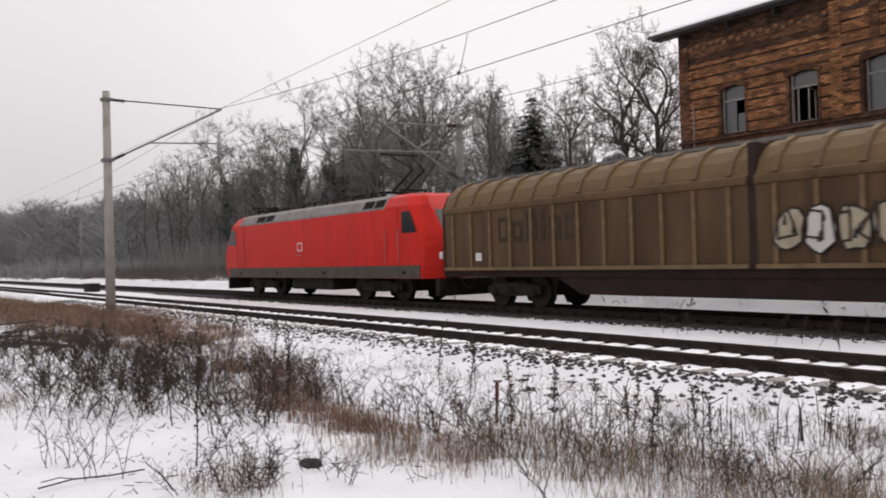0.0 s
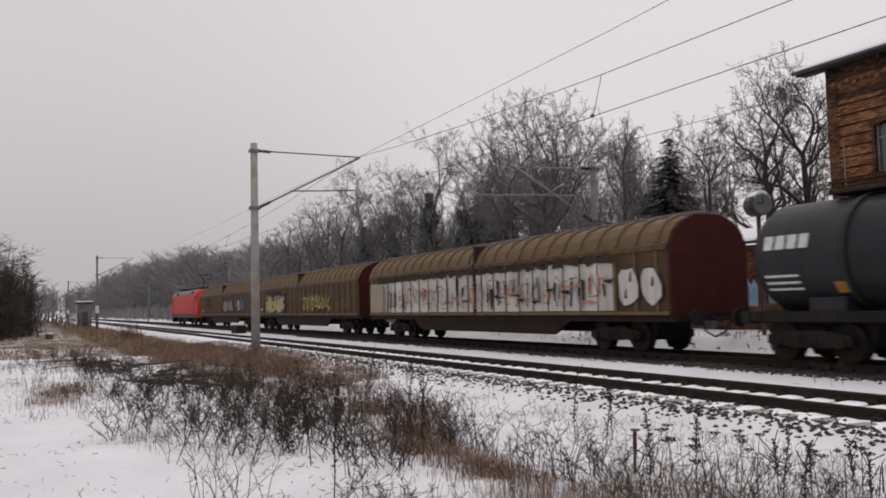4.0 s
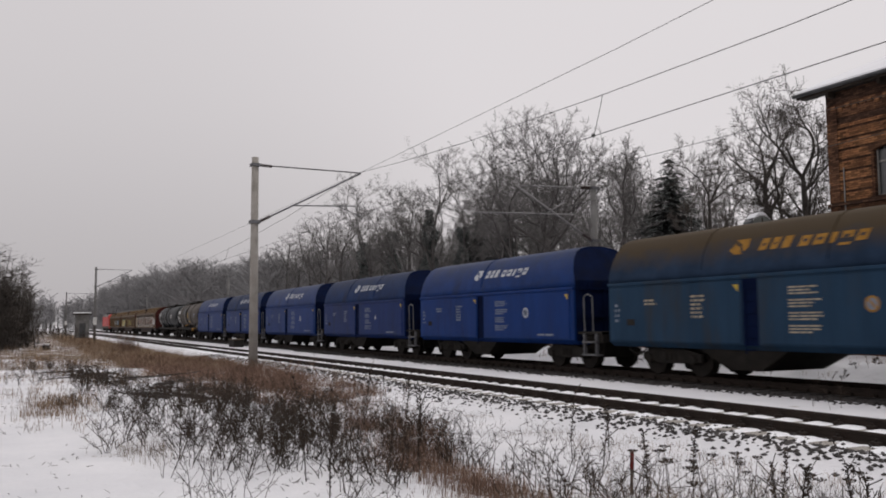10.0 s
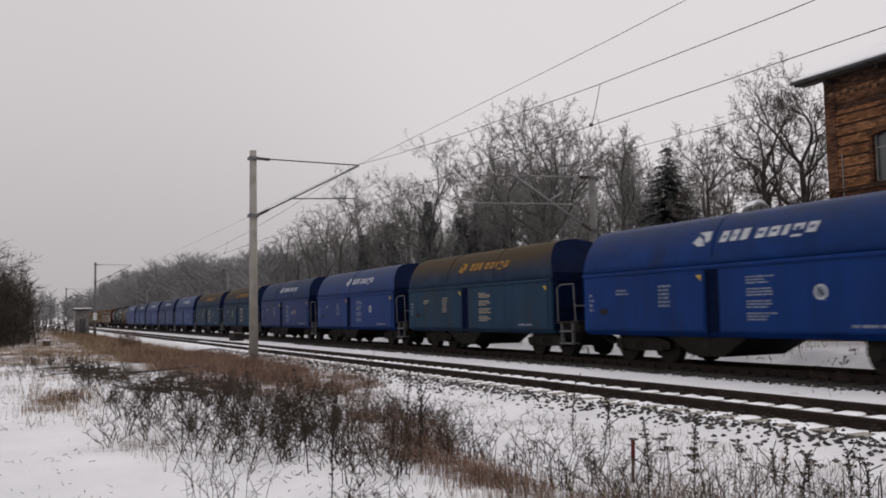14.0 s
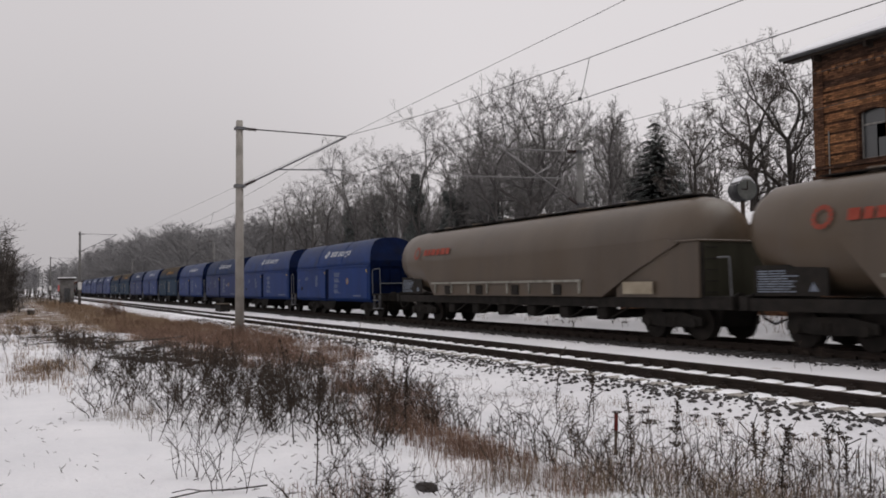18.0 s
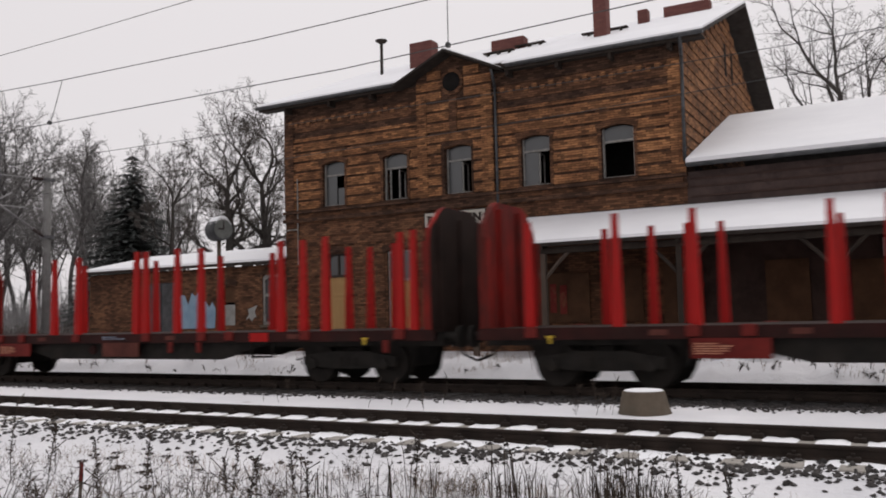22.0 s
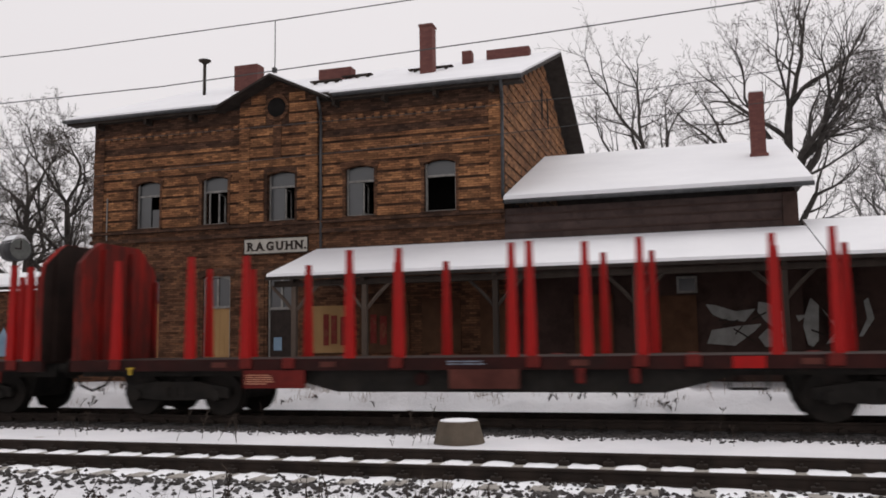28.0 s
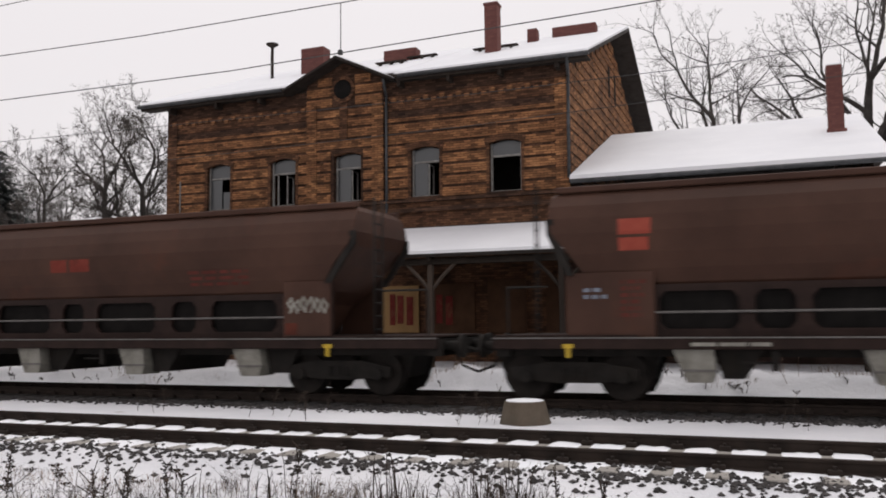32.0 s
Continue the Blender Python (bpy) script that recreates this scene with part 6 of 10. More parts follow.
def tank_marks(w, tank, r, zc, grey):
    def on(x, a):
        return Matrix.Translation((x, -r * math.cos(a), zc + r * math.sin(a))) @ pose(0, 0, 0, -math.degrees(a), 0, 0)

    def plate(name, x, a, wd, h, mat, proud=0.012):
        bm = boxes((-wd / 2, wd / 2, -proud, 0.002, -h / 2, h / 2))
        bm.transform(on(x, a))
        part(name, bm, mat, tank)

    if grey:
        plate("logo_bar", 1.15, 0.30, 0.22, 0.34, WHITE)
        for k in range(3):
            plate("logo_bar", 1.65 + 0.36 * k, 0.30, 0.28, 0.34, WHITE)
        for k in range(5):
            plate("small_writing", 0.95 + 0.1 * (k % 2), -0.05 - 0.13 * k, 0.42, 0.1, WHITE, 0.016)
            plate("small_writing", 1.6 + 0.1 * (k % 3), -0.15 - 0.12 * k, 0.34, 0.06, WHITE, 0.016)
        plate("hazard_plate", 7.4, 0.1, 0.22, 0.26, YELLOW)
        plate("hazard_plate", 7.6, -0.1, 0.2, 0.22, YELLOW)
        plate("hazard_plate", 7.9, -0.5, 0.5, 0.16, YELLOW)
        plate("white_panel", 11.4, 0.05, 0.9, 0.16, MARK)
        plate("white_panel", 11.2, -0.12, 0.7, 0.1, MARK)
        plate("patch", 4.9, 0.35, 1.8, 0.7, TANK_DARK, 0.02)
        bm = bmesh.new()
        poly_tube(bm, [(6.4, -1.25, 1.35), (6.4, -1.4, 1.45), (7.6, -1.45, 1.45), (8.2, -1.4, 1.6)], 0.03)
        part("yellow_pipe", bm, DUSTY_ORANGE, w)
        part("yellow_step", boxes((10.4, 11.6, -1.42, -1.1, 1.08, 1.16), (10.6, 10.9, -1.42, -1.3, 0.85, 1.1)), DUSTY_ORANGE, w)
        part("dark_door", boxes((10.4, 11.2, -1.16, -1.1, 1.25, 1.6)), BLACK, w)
    else:
        for k in range(4):
            plate("logo_bar", 1.1 + 0.34 * k, 0.25, 0.26, 0.34, WHITE)
        for k in range(3):
            plate("small_writing", 1.4, -0.35 - 0.13 * k, 1.0, 0.06, WHITE)
        plate("small_writing", 11.2, 0.1, 0.5, 0.2, WHITE)
        plate("small_writing", 11.3, -0.08, 1.4, 0.06, WHITE)
        plate("orange_plate", 3.0, -0.6, 0.4, 0.3, DUSTY_ORANGE)


# ---- blue coal hoppers ----
def hopper(front, wall, roof, logo, seed, label, frame_end):
    w = wagon("coal_hopper_wagon", front, label, group="coal hopper wagons")
    rnd = random.Random(seed)
    length = 12.0
    lower = [(-1.30, 0.78), (-1.45, 0.92), (-1.45, 2.60), (0, 2.60)]
    body = part("body", extrude_x(bmesh.new(), mirrored(lower)[::-1], 0.03, length), wall, w)
    upper = [(-1.43, 2.605), (-1.42, 2.87), (-1.33, 3.25), (-1.15, 3.60), (-0.94, 3.86), (-0.72, 3.98), (-0.36, 4.06), (0, 4.08)]
    bm = bmesh.new()
    section = mirrored(upper)
    slope = lambda z, run: run * max(0.0, z - 2.85) / 1.1
    rear_edge = [(length + 0.04 - slope(z, 0.62), yy, z) for yy, z in section]
    fore_edge = [(slope(z, 0.12), yy, z) for yy, z in section]
    loft(bm, [rear_edge, fore_edge], caps=False, smooth=True)
    bmesh.ops.recalc_face_normals(bm, faces=bm.faces)
    top = part("roof_flap", bm, roof, w, "curved swing roof panel")
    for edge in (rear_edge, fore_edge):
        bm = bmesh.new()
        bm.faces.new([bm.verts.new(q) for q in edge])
        part("roof_end", bm, BLUE_DARK, top, "sloping roof end, blue darkened as shade")
    part("hinge_rail", boxes((0, length, -1.50, -1.42, 2.57, 2.66), bevel=0.015), wall, top)
    for x in (length * 0.33, length * 0.66) if seed % 2 else (length * 0.47,):
        bm = bmesh.new()
        pts = upper[1:-1]
        for (y0, z0), (y1, z1) in zip(pts, pts[1:]):
            tube(bm, (x, y0 - 0.01, z0), (x, y1 - 0.01, z1), 0.022, seg=4)
        part("roof_rib", bm, roof, top)
    # wall panels; the bay between them has shade painted into its blue
    for a, b in ((0.1, 5.35), (5.95, 11.75)):
        part("wall_panel", boxes((a, b, -1.475, -1.449, 0.95, 2.52), bevel=0.008), wall, body)
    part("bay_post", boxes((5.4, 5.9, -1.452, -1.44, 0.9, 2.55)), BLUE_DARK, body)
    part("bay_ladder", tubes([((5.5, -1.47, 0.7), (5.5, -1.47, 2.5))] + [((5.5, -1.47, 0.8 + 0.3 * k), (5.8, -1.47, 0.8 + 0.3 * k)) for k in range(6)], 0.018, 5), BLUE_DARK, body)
    # end walls, posts and beams in the same shade-darkened blue
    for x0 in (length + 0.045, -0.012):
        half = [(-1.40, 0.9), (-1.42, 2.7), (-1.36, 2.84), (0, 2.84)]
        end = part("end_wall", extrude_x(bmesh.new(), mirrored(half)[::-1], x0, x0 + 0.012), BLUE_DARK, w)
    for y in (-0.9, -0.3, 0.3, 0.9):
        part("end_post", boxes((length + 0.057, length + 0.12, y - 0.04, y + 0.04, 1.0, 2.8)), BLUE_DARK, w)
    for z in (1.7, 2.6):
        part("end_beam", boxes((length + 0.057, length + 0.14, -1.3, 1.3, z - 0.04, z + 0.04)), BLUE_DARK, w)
    part("end_platform", boxes((length + 0.06, 13.3, -1.35, 1.35, 1.12, 1.2)), BLACK, w)
    if frame_end:
        handrail(w, [(12.25, -1.38, 1.2), (12.25, -1.4, 2.3), (12.45, -1.4, 2.42), (13.2, -1.4, 2.42), (13.25, -1.38, 1.2)], 0.02)
        handrail(w, [(13.25, -1.38, 1.7), (13.25, 1.38, 1.7)], 0.025)
    else:
        handrail(w, [(12.5, -1.4, 1.2), (12.5, -1.42, 2.3), (12.7, -1.42, 2.4), (12.95, -1.42, 2.3), (12.95, -1.4, 1.2)], 0.021)
    part("end_step", boxes((12.4, 13.1, -1.45, -1.15, 0.45, 0.5), (12.4, 13.1, -1.45, -1.15, 0.85, 0.9), (12.4, 12.46, -1.4, -1.3, 0.5, 1.15), (13.04, 13.1, -1.4, -1.3, 0.5, 1.15)), GALV, w)
    # marks
    y = -1.479
    lx, lz = 4.9, 3.28

    def roof_y(z):
        for (y0, z0), (y1, z1) in zip(upper, upper[1:]):
            if z0 <= z <= z1:
                return y0 + (y1 - y0) * (z - z0) / (z1 - z0) - 0.012
        return -1.43

    def roof_shape(pts, name="letter_bar"):
        bm = bmesh.new()
        bm.faces.new([bm.verts.new((x, roof_y(z), z)) for x, z in pts])
        part(name, bm, logo, top)

    def roof_gap(pts):
        bm = bmesh.new()
        bm.faces.new([bm.verts.new((x, roof_y(z) - 0.006, z)) for x, z in pts])
        part("letter_gap", bm, roof, top)

    for pts in ([(lx, lz + .02), (lx + .2, lz - .1), (lx + .45, lz - .1), (lx + .3, lz + .12), (lx + .2, lz + .12), (lx + .2, lz + .22)], [(lx + .15, lz + .28), (lx + .6, lz + .28), (lx + .62, lz + .05), (lx + .5, lz - .04), (lx + .42, lz + .06), (lx + .38, lz + .16)]):
        roof_shape(pts, "emblem")
    x = lx + 0.95
    for k, wd in enumerate((.26, .24, .26, .3, .32, .18, .32, .3)):
        tall = 0.29 if k < 3 else 0.25
        drop = 0.07 if k == 6 else 0.0
        roof_shape([(x + .02, lz - .05 - drop), (x + wd, lz - .05 - drop), (x + wd + .06, lz - .05 + tall), (x + .08, lz - .05 + tall)])
        if k not in (2, 5):
            roof_gap([(x + .12, lz + .05), (x + wd - .06, lz + .05), (x + wd - .03, lz + .12), (x + .14, lz + .12)])
        x += wd + 0.1 + (0.14 if k == 2 else 0)
    mark = MARK if logo == LOGO else BOARD_TAN
    for k in range(4):
        text_bars(w, 6.85, 1.22 + 0.3 * k, 0.95, 0.22, 3, mark, seed + 10 * k, y=y)
    text_bars(w, 3.6, 1.6, 0.55, 0.65, 6, mark, seed + 1, y=y)
    text_bars(w, 1.7, 1.98, 0.6, 0.2, 2, mark, seed + 2, y=y)
    flat_shape(w, "corner_mark", [(5.12, 2.42), (5.3, 2.42), (5.3, 2.24)], YELLOW, y=y)
    flat_shape(w, "corner_mark", [(11.5, 2.42), (11.68, 2.42), (11.68, 2.24)], YELLOW, y=y)
    text_bars(w, 0.35, 1.5, 0.3, 0.6, 4, MARK, seed + 3, y=y)
    text_bars(w, 9.8, 1.05, 1.5, 0.12, 1, MARK, seed + 4, y=y)
    if seed % 3 != 1:
        cx = 8.9 + 0.15 * rnd.random()
        flat_shape(w, "round_sign", disc(cx, 1.85, 0.18), DUSTY_ORANGE if seed % 2 else LOGO, y=y)
        flat_shape(w, "round_sign", disc(cx, 1.85, 0.13), MARK, y=y - 0.003)
        flat_shape(w, "sign_bar", [(cx - 0.1, 1.93), (cx + 0.08, 1.75), (cx + 0.11, 1.78), (cx - 0.07, 1.96)], DUSTY_ORANGE if seed % 2 else BLUE_DARK, y=y - 0.006)
    if seed % 4 == 3:
        flat_shape(w, "triangle_sign", [(8.24, 1.72), (8.46, 1.72), (8.35, 1.95)], LOGO, y=y)
    flat_shape(w, "label_holder", [(0.9, 1.4), (1.25, 1.4), (1.25, 1.58), (0.9, 1.58)], BLACK, y=y)
    # chassis
    for y in (-1.0, 1.0):
        part("frame_beam", boxes((0.2, 13.1, y - 0.1, y + 0.1, 0.85, 1.1)), BLACK, w)
    for x in (0.0, 13.1):
        part("headstock", boxes((x, x + 0.2, -1.3, 1.3, 0.85, 1.2)), BLACK, w)
    bm = bmesh.new()
    loft(bm, [[(3.6, -1.25, 0.8), (6.6, -1.25, 0.8), (6.6, 1.25, 0.8), (3.6, 1.25, 0.8)], [(4.5, -1.1, 0.26), (5.6, -1.1, 0.26), (5.6, 1.1, 0.26), (4.5, 1.1, 0.26)]], smooth=False)
    bmesh.ops.recalc_face_normals(bm, faces=bm.faces)
    part("discharge_hopper", bm, BLACK, w)
    bogie(w, 2.3)
    bogie(w, 11.0)
    buffers(w, 0.0, 13.3)
    return w


# ---- silo wagons ----
def silo(front, seed, label):
    w = wagon("silo_wagon", front, label, group="silo wagons")
    n = 28
    r, zc = 1.42, 2.58

    def sec(x, rr, zb, cut):
        """A round section whose underside is raised to zb, narrowing to a keel."""
        pts = []
        for k in range(n):
            a = k * 2 * math.pi / n
            y, z = rr * math.cos(a), zc + rr * math.sin(a)
            z = max(z, zb + (0.35 * abs(y) / r if zb > zc - rr else 0))
            pts.append((x, y, z))
        return pts

    bm = bmesh.new()
    loft(bm, [circle(0.0, 0.55, 2.95, n), circle(0.08, 0.95, 2.85, n), circle(0.45, 1.22, 2.74, n), circle(1.6, 1.40, 2.6, n), circle(3.2, r, zc, n), circle(16.0, r, zc, n), circle(17.7, r, zc, n), circle(18.5, 1.36, zc + 0.04, n), circle(19.0, 1.20, zc + 0.1, n), circle(19.35, 0.92, zc + 0.14, n), circle(19.52, 0.55, zc + 0.16, n), circle(19.56, 0.2, zc + 0.16, n)])
    shell = part("shell", bm, SILO, w, "weathered beige-grey rounded silo shell")
    # hopper skirt below, cut away on a slant towards the rear
    part("hopper_skirt", slab_xz([(2.9, 2.5), (4.1, 1.16), (15.6, 1.16), (16.6, 1.66), (17.1, 1.89), (18.93, 2.63), (18.4, 2.75)], -1.415, 1.415), SILO, w)
    part("shoulder_plate", boxes((18.3, 19.66, -1.40, 1.40, 2.64, 2.70), bevel=0.02), SILO, w)
    for s in (-1, 1):
        part("rear_cabinet", slab_xz([(16.2, 1.16), (19.62, 1.16), (19.62, 2.64), (18.55, 2.64), (17.35, 2.0), (16.5, 1.62), (16.2, 1.4)], s * 1.33, s * 1.27), SILO, w)
    part("rear_screen", boxes((19.55, 19.62, -1.27, 1.27, 1.16, 2.64)), SILO_END, w, "end panel darkened by dirt and painted shade")
    part("rear_rung", tubes([((19.66, -1.1, 1.3 + 0.3 * k), (19.66, -0.7, 1.3 + 0.3 * k)) for k in range(5)], 0.015), BLACK, w)
    part("rear_platform", boxes((19.1, 20.6, -1.25, 1.25, 1.14, 1.2)), BLACK, w)
    bm = boxes((4.0, 14.6, -1.50, -1.43, 1.62, 1.70))
    for k in range(8):
        x = 4.3 + 1.45 * k
        box(bm, x, x + 0.08, -1.47, -1.40, 1.25, 1.62)
    part("side_pipe", bm, CHUTE, w, "pale discharge pipe rail")
    for k in range(4):
        part("valve_box", boxes((5.2 + 2.6 * k, 5.7 + 2.6 * k, -1.46, -1.40, 1.2, 1.55), bevel=0.03), BLACK, w)
    part("plate", boxes((16.6, 17.9, -1.432, -1.418, 1.25, 1.6)), BOARD_TAN, w)
    part("roof_walk", boxes((1.7, 18.5, -0.4, 0.4, 4.02, 4.05)), BLACK, w)
    for k in range(6):
        part("hatch", tubes([((3 + 2.5 * k, 0, 3.95), (3 + 2.5 * k, 0, 4.12))], 0.25, 12), SILO, w)
    # marks: a ring emblem and lettering bars
    a = 0.28
    yy = -r * math.cos(a) - 0.03
    zz = zc + r * math.sin(a)
    for y in (-1.24, 1.24):
        part("rear_post", boxes((19.62, 19.68, y - 0.04, y + 0.04, 1.2, 2.6)), BLACK, w)
    bm = bmesh.new()
    for k in range(14):
        b0, b1 = k * math.pi / 7, (k + 0.8) * math.pi / 7
        q = [(2.55 + rr * math.cos(t), zz + rr * math.sin(t)) for rr, t in ((0.17, b0), (0.28, b0), (0.28, b1), (0.17, b1))]
        bm.faces.new([bm.verts.new((x, yy - 0.02 + 0.28 * (z - zz), z)) for x, z in q])
    part("emblem", bm, SILO_RED, shell, "faded red ring emblem")
    bm = bmesh.new()
    x = 3.2
    for wd in (0.3, 0.22, 0.4, 0.3, 0.4, 0.3):
        bm.faces.new([bm.verts.new((px, yy - 0.02 + 0.28 * (pz - zz), pz)) for px, pz in ((x, zz - .12), (x + wd, zz - .12), (x + wd, zz + .14), (x, zz + .14))])
        x += wd + 0.09
    part("lettering", bm, SILO_RED, shell, "faded red lettering bars")
    part("front_frame_board", boxes((0.4, 2.5, -1.2, -1.17, 1.22, 1.95)), BLACK, w, "black board with white writing")
    text_bars(w, 0.5, 1.3, 1.2, 0.55, 9, MARK, 50 + seed, y=-1.205)
    flat_shape(w, "triangle_sign", [(1.98, 1.32), (2.24, 1.32), (2.11, 1.54)], MARK, y=-1.206)
    for y in (-1.15, 1.15):
        part("frame_beam", boxes((0.25, 20.45, y - 0.1, y + 0.1, 0.85, 1.15)), BLACK, w)
    for x in (0.0, 20.45):
        part("headstock", boxes((x, x + 0.25, -1.3, 1.3, 0.85, 1.2)), BLACK, w)
    for k in range(6):
        x = 5.2 + 2.0 * k
        part("discharge_pipe", tubes([((x, -1.0, 0.62), (x, 1.0, 0.62))], 0.14, 8), BLACK, w)
        part("valve_rod", tubes([((x + 0.4, -1.1, 0.5), (x + 1.4, -1.1, 0.9))], 0.03), BLACK, w)
        part("valve_body", boxes((x - 0.25, x + 0.25, -1.15, -0.7, 0.45, 0.85), bevel=0.04), BLACK, w)
    bogie(w, 2.4)
    bogie(w, 18.2)
    buffers(w, 0, 20.7)
    handrail(w, [(20.6, -1.2, 1.2), (20.6, -1.25, 2.2), (20.2, -1.25, 2.2)], 0.025)
    return w




# ---- faded red hopper ----
SILL_RED = surface("rusty_red_sill", (0.07, 0.018, 0.014), (0.14, 0.034, 0.026), 0.65, 0, 2, 40, stain=(0.04, 0.016, 0.012))
# dark red that paints the shade of the hollow rear end
RED_HOLLOW = surface("shaded_red_end", (0.018, 0.008, 0.007), (0.04, 0.016, 0.013), 0.75, 0, 1.5, 40, stain=(0.02, 0.012, 0.01))


def red_hopper(front):
    w = wagon("red_hopper_wagon", front, "faded red bulk hopper wagon with rounded sides and sloped ends")
    half = lambda q: [(-0.95 * q, 1.02), (-1.22 * q, 1.3), (-1.40 * q, 2.1), (-1.46 * q, 2.9), (-1.40 * q, 3.55), (-1.1 * q, 3.82), (0, 3.86)]

    bm = bmesh.new()
    hs = []
    coarse = half(1)
    for (y0, z0), (y1, z1) in zip(coarse, coarse[1:]):
        for q in (0, 0.33, 0.67):
            hs.append((y0 + (y1 - y0) * q, z0 + (z1 - z0) * q))
    hs.append(coarse[-1])
    levels = []
    for y, z in hs:
        u = min(1.0, max(0.0, (z - 1.02) / 2.55))
        levels.append((float(np.interp(u, (0, 0.2, 0.7, 1), (0.5, 0.4, 0.03, 0.3))), float(np.interp(u, (0, 0.25, 0.5, 0.65, 0.8, 0.92, 1), (10.4, 10.12, 9.95, 10.15, 10.7, 11.3, 11.5)))))
    a_ring, b_ring = [], []
    for (y, z), (xa, xb) in zip(hs, levels):
        a_ring.append((xa, y, z))
        b_ring.append((xb, y, z))
    a_full = a_ring + [(x, -y, z) for x, y, z in reversed(a_ring) if y != 0]
    b_full = b_ring + [(x, -y, z) for x, y, z in reversed(b_ring) if y != 0]
    loft(bm, [b_full, a_full], caps=False, smooth=False)
    bmesh.ops.recalc_face_normals(bm, faces=bm.faces)
    body = part("body", bm, RED_FADED, w, "sun-faded red hopper shell")
    # the rear plate has the hollow's shade in its colour
    for name, edge, mat, label in (("front_plate", a_ring, RED_FADED, "faded red front plate"), ("rear_hollow", b_ring, RED_HOLLOW, "curved rear plate coloured as shade under an overhanging roof")):
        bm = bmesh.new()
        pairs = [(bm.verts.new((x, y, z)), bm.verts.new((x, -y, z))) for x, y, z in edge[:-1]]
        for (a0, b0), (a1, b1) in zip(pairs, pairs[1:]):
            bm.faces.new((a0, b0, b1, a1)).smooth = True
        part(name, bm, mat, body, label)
    part("roof_edge", boxes((0.05, 11.6, -1.46, -1.36, 3.56, 3.66), (0.05, 11.6, 1.36, 1.46, 3.56, 3.66), bevel=0.02), RED_FADED, body)
    part("roof", extrude_x(bmesh.new(), mirrored([(-1.38, 3.66), (-1.05, 3.86), (-0.5, 3.93), (0, 3.95)])[::-1], 0.1, 11.5), RED_BROWN, w, "dull red curved hopper roof")
    part("crease", boxes((0.3, 10.4, -1.425, -1.38, 2.06, 2.14)), RED_FADED, body)
    part("end_frame", tubes([((12.4, -1.2, 1.2), (12.4, -1.2, 2.0)), ((12.4, -1.2, 2.0), (11.9, -1.2, 2.0)), ((11.9, -1.2, 2.0), (11.9, -1.2, 1.2))], 0.03), SOLE_BROWN, w)
    part("ladder", tubes([((11.2, 0.2, 1.2), (11.2, 0.2, 3.6)), ((11.2, 0.6, 1.2), (11.2, 0.6, 3.6))] + [((11.2, 0.2, 1.4 + 0.3 * k), (11.2, 0.6, 1.4 + 0.3 * k)) for k in range(8)], 0.02), SOLE_BROWN, w)
    part("sill", boxes((0, 12.6, -1.40, -1.2, 0.98, 1.14), (0, 12.6, 1.2, 1.38, 0.98, 1.1)), SILL_RED, w)
    for k, x in enumerate((4.5, 5.45)):
        bm = bmesh.new()
        n = 16
        for j in range(n):
            t0, t1 = 2 * math.pi * j / n, 2 * math.pi * (j + 1) / n
            tube(bm, (x + 0.3 * math.cos(t0), -1.45, 1.52 + 0.3 * math.sin(t0)), (x + 0.3 * math.cos(t1), -1.45, 1.52 + 0.3 * math.sin(t1)), 0.025, seg=5)
        for j in range(4):
            t0 = math.pi / 2 * j + 0.4
            tube(bm, (x, -1.45, 1.52), (x + 0.3 * math.cos(t0), -1.45, 1.52 + 0.3 * math.sin(t0)), 0.02, seg=5)
        tube(bm, (x, -1.5, 1.52), (x, -1.2, 1.52), 0.05, seg=8)
        part("handwheel", bm, BOARD_TAN if k else RED_FADED, w)
    part("hatch_recess", boxes((3.6, 6.9, -1.36, -1.22, 1.75, 1.82), (3.0, 3.1, -1.4, -1.3, 1.5, 2.0)), SOLE_BROWN, w)
    part("rear_platform", boxes((10.4, 12.6, -1.3, 1.3, 1.12, 1.18)), SOLE_BROWN, w)
    for x, h in ((10.9, 0.35), (11.3, 0.25), (11.9, 0.4)):
        part("brake_gear", boxes((x, x + 0.28, -1.1, -0.3, 1.18, 1.18 + h), bevel=0.04), BLACK, w)
    for x in (1.1, 2.6, 8.3):
        part("bracket", boxes((x, x + 0.3, -1.42, -1.2, 1.1, 1.42), bevel=0.02), BLACK, w)
    for k in range(7):
        x = 2.3 + 0.42 * k
        flat_shape(w, "faded_lettering", [(x, 2.66), (x + 0.3, 2.66), (x + 0.4, 3.06), (x + 0.1, 3.06)], GHOST, y=-1.478)
        flat_shape(w, "faded_lettering", [(x + 0.09, 2.74), (x + 0.22, 2.74), (x + 0.30, 2.98), (x + 0.17, 2.98)], RED_FADED, y=-1.482)
    text_bars(w, 3.0, 2.42, 2.2, 0.14, 1, GHOST, 62, y=-1.475)
    scrawl(w, 9.3, 10.4, 1.3, 1.85, 3, CHUTE, None, 61, 0.035, y=-1.44)
    part("valve_recess", boxes((4.7, 5.9, -1.335, -1.24, 1.5, 1.98)), BLACK, w)
    for x in (-0.1, 11.1):
        part("yellow_bracket", boxes((x, x + 0.35, -1.42, -1.3, 1.14, 1.22)), DUSTY_ORANGE, w)
    part("underframe", boxes((0, 12.6, -1.1, 1.1, 0.82, 1.0)), BLACK, w)
    bm = boxes((3.9, 6.3, -1.2, 1.2, 0.4, 0.9), (6.7, 9.0, -1.2, 1.2, 0.45, 0.9), bevel=0.05)
    part("discharge_gear", bm, BLACK, w)
    bogie(w, 1.0)
    bogie(w, 11.0)
    buffers(w, -0.2, 12.8)


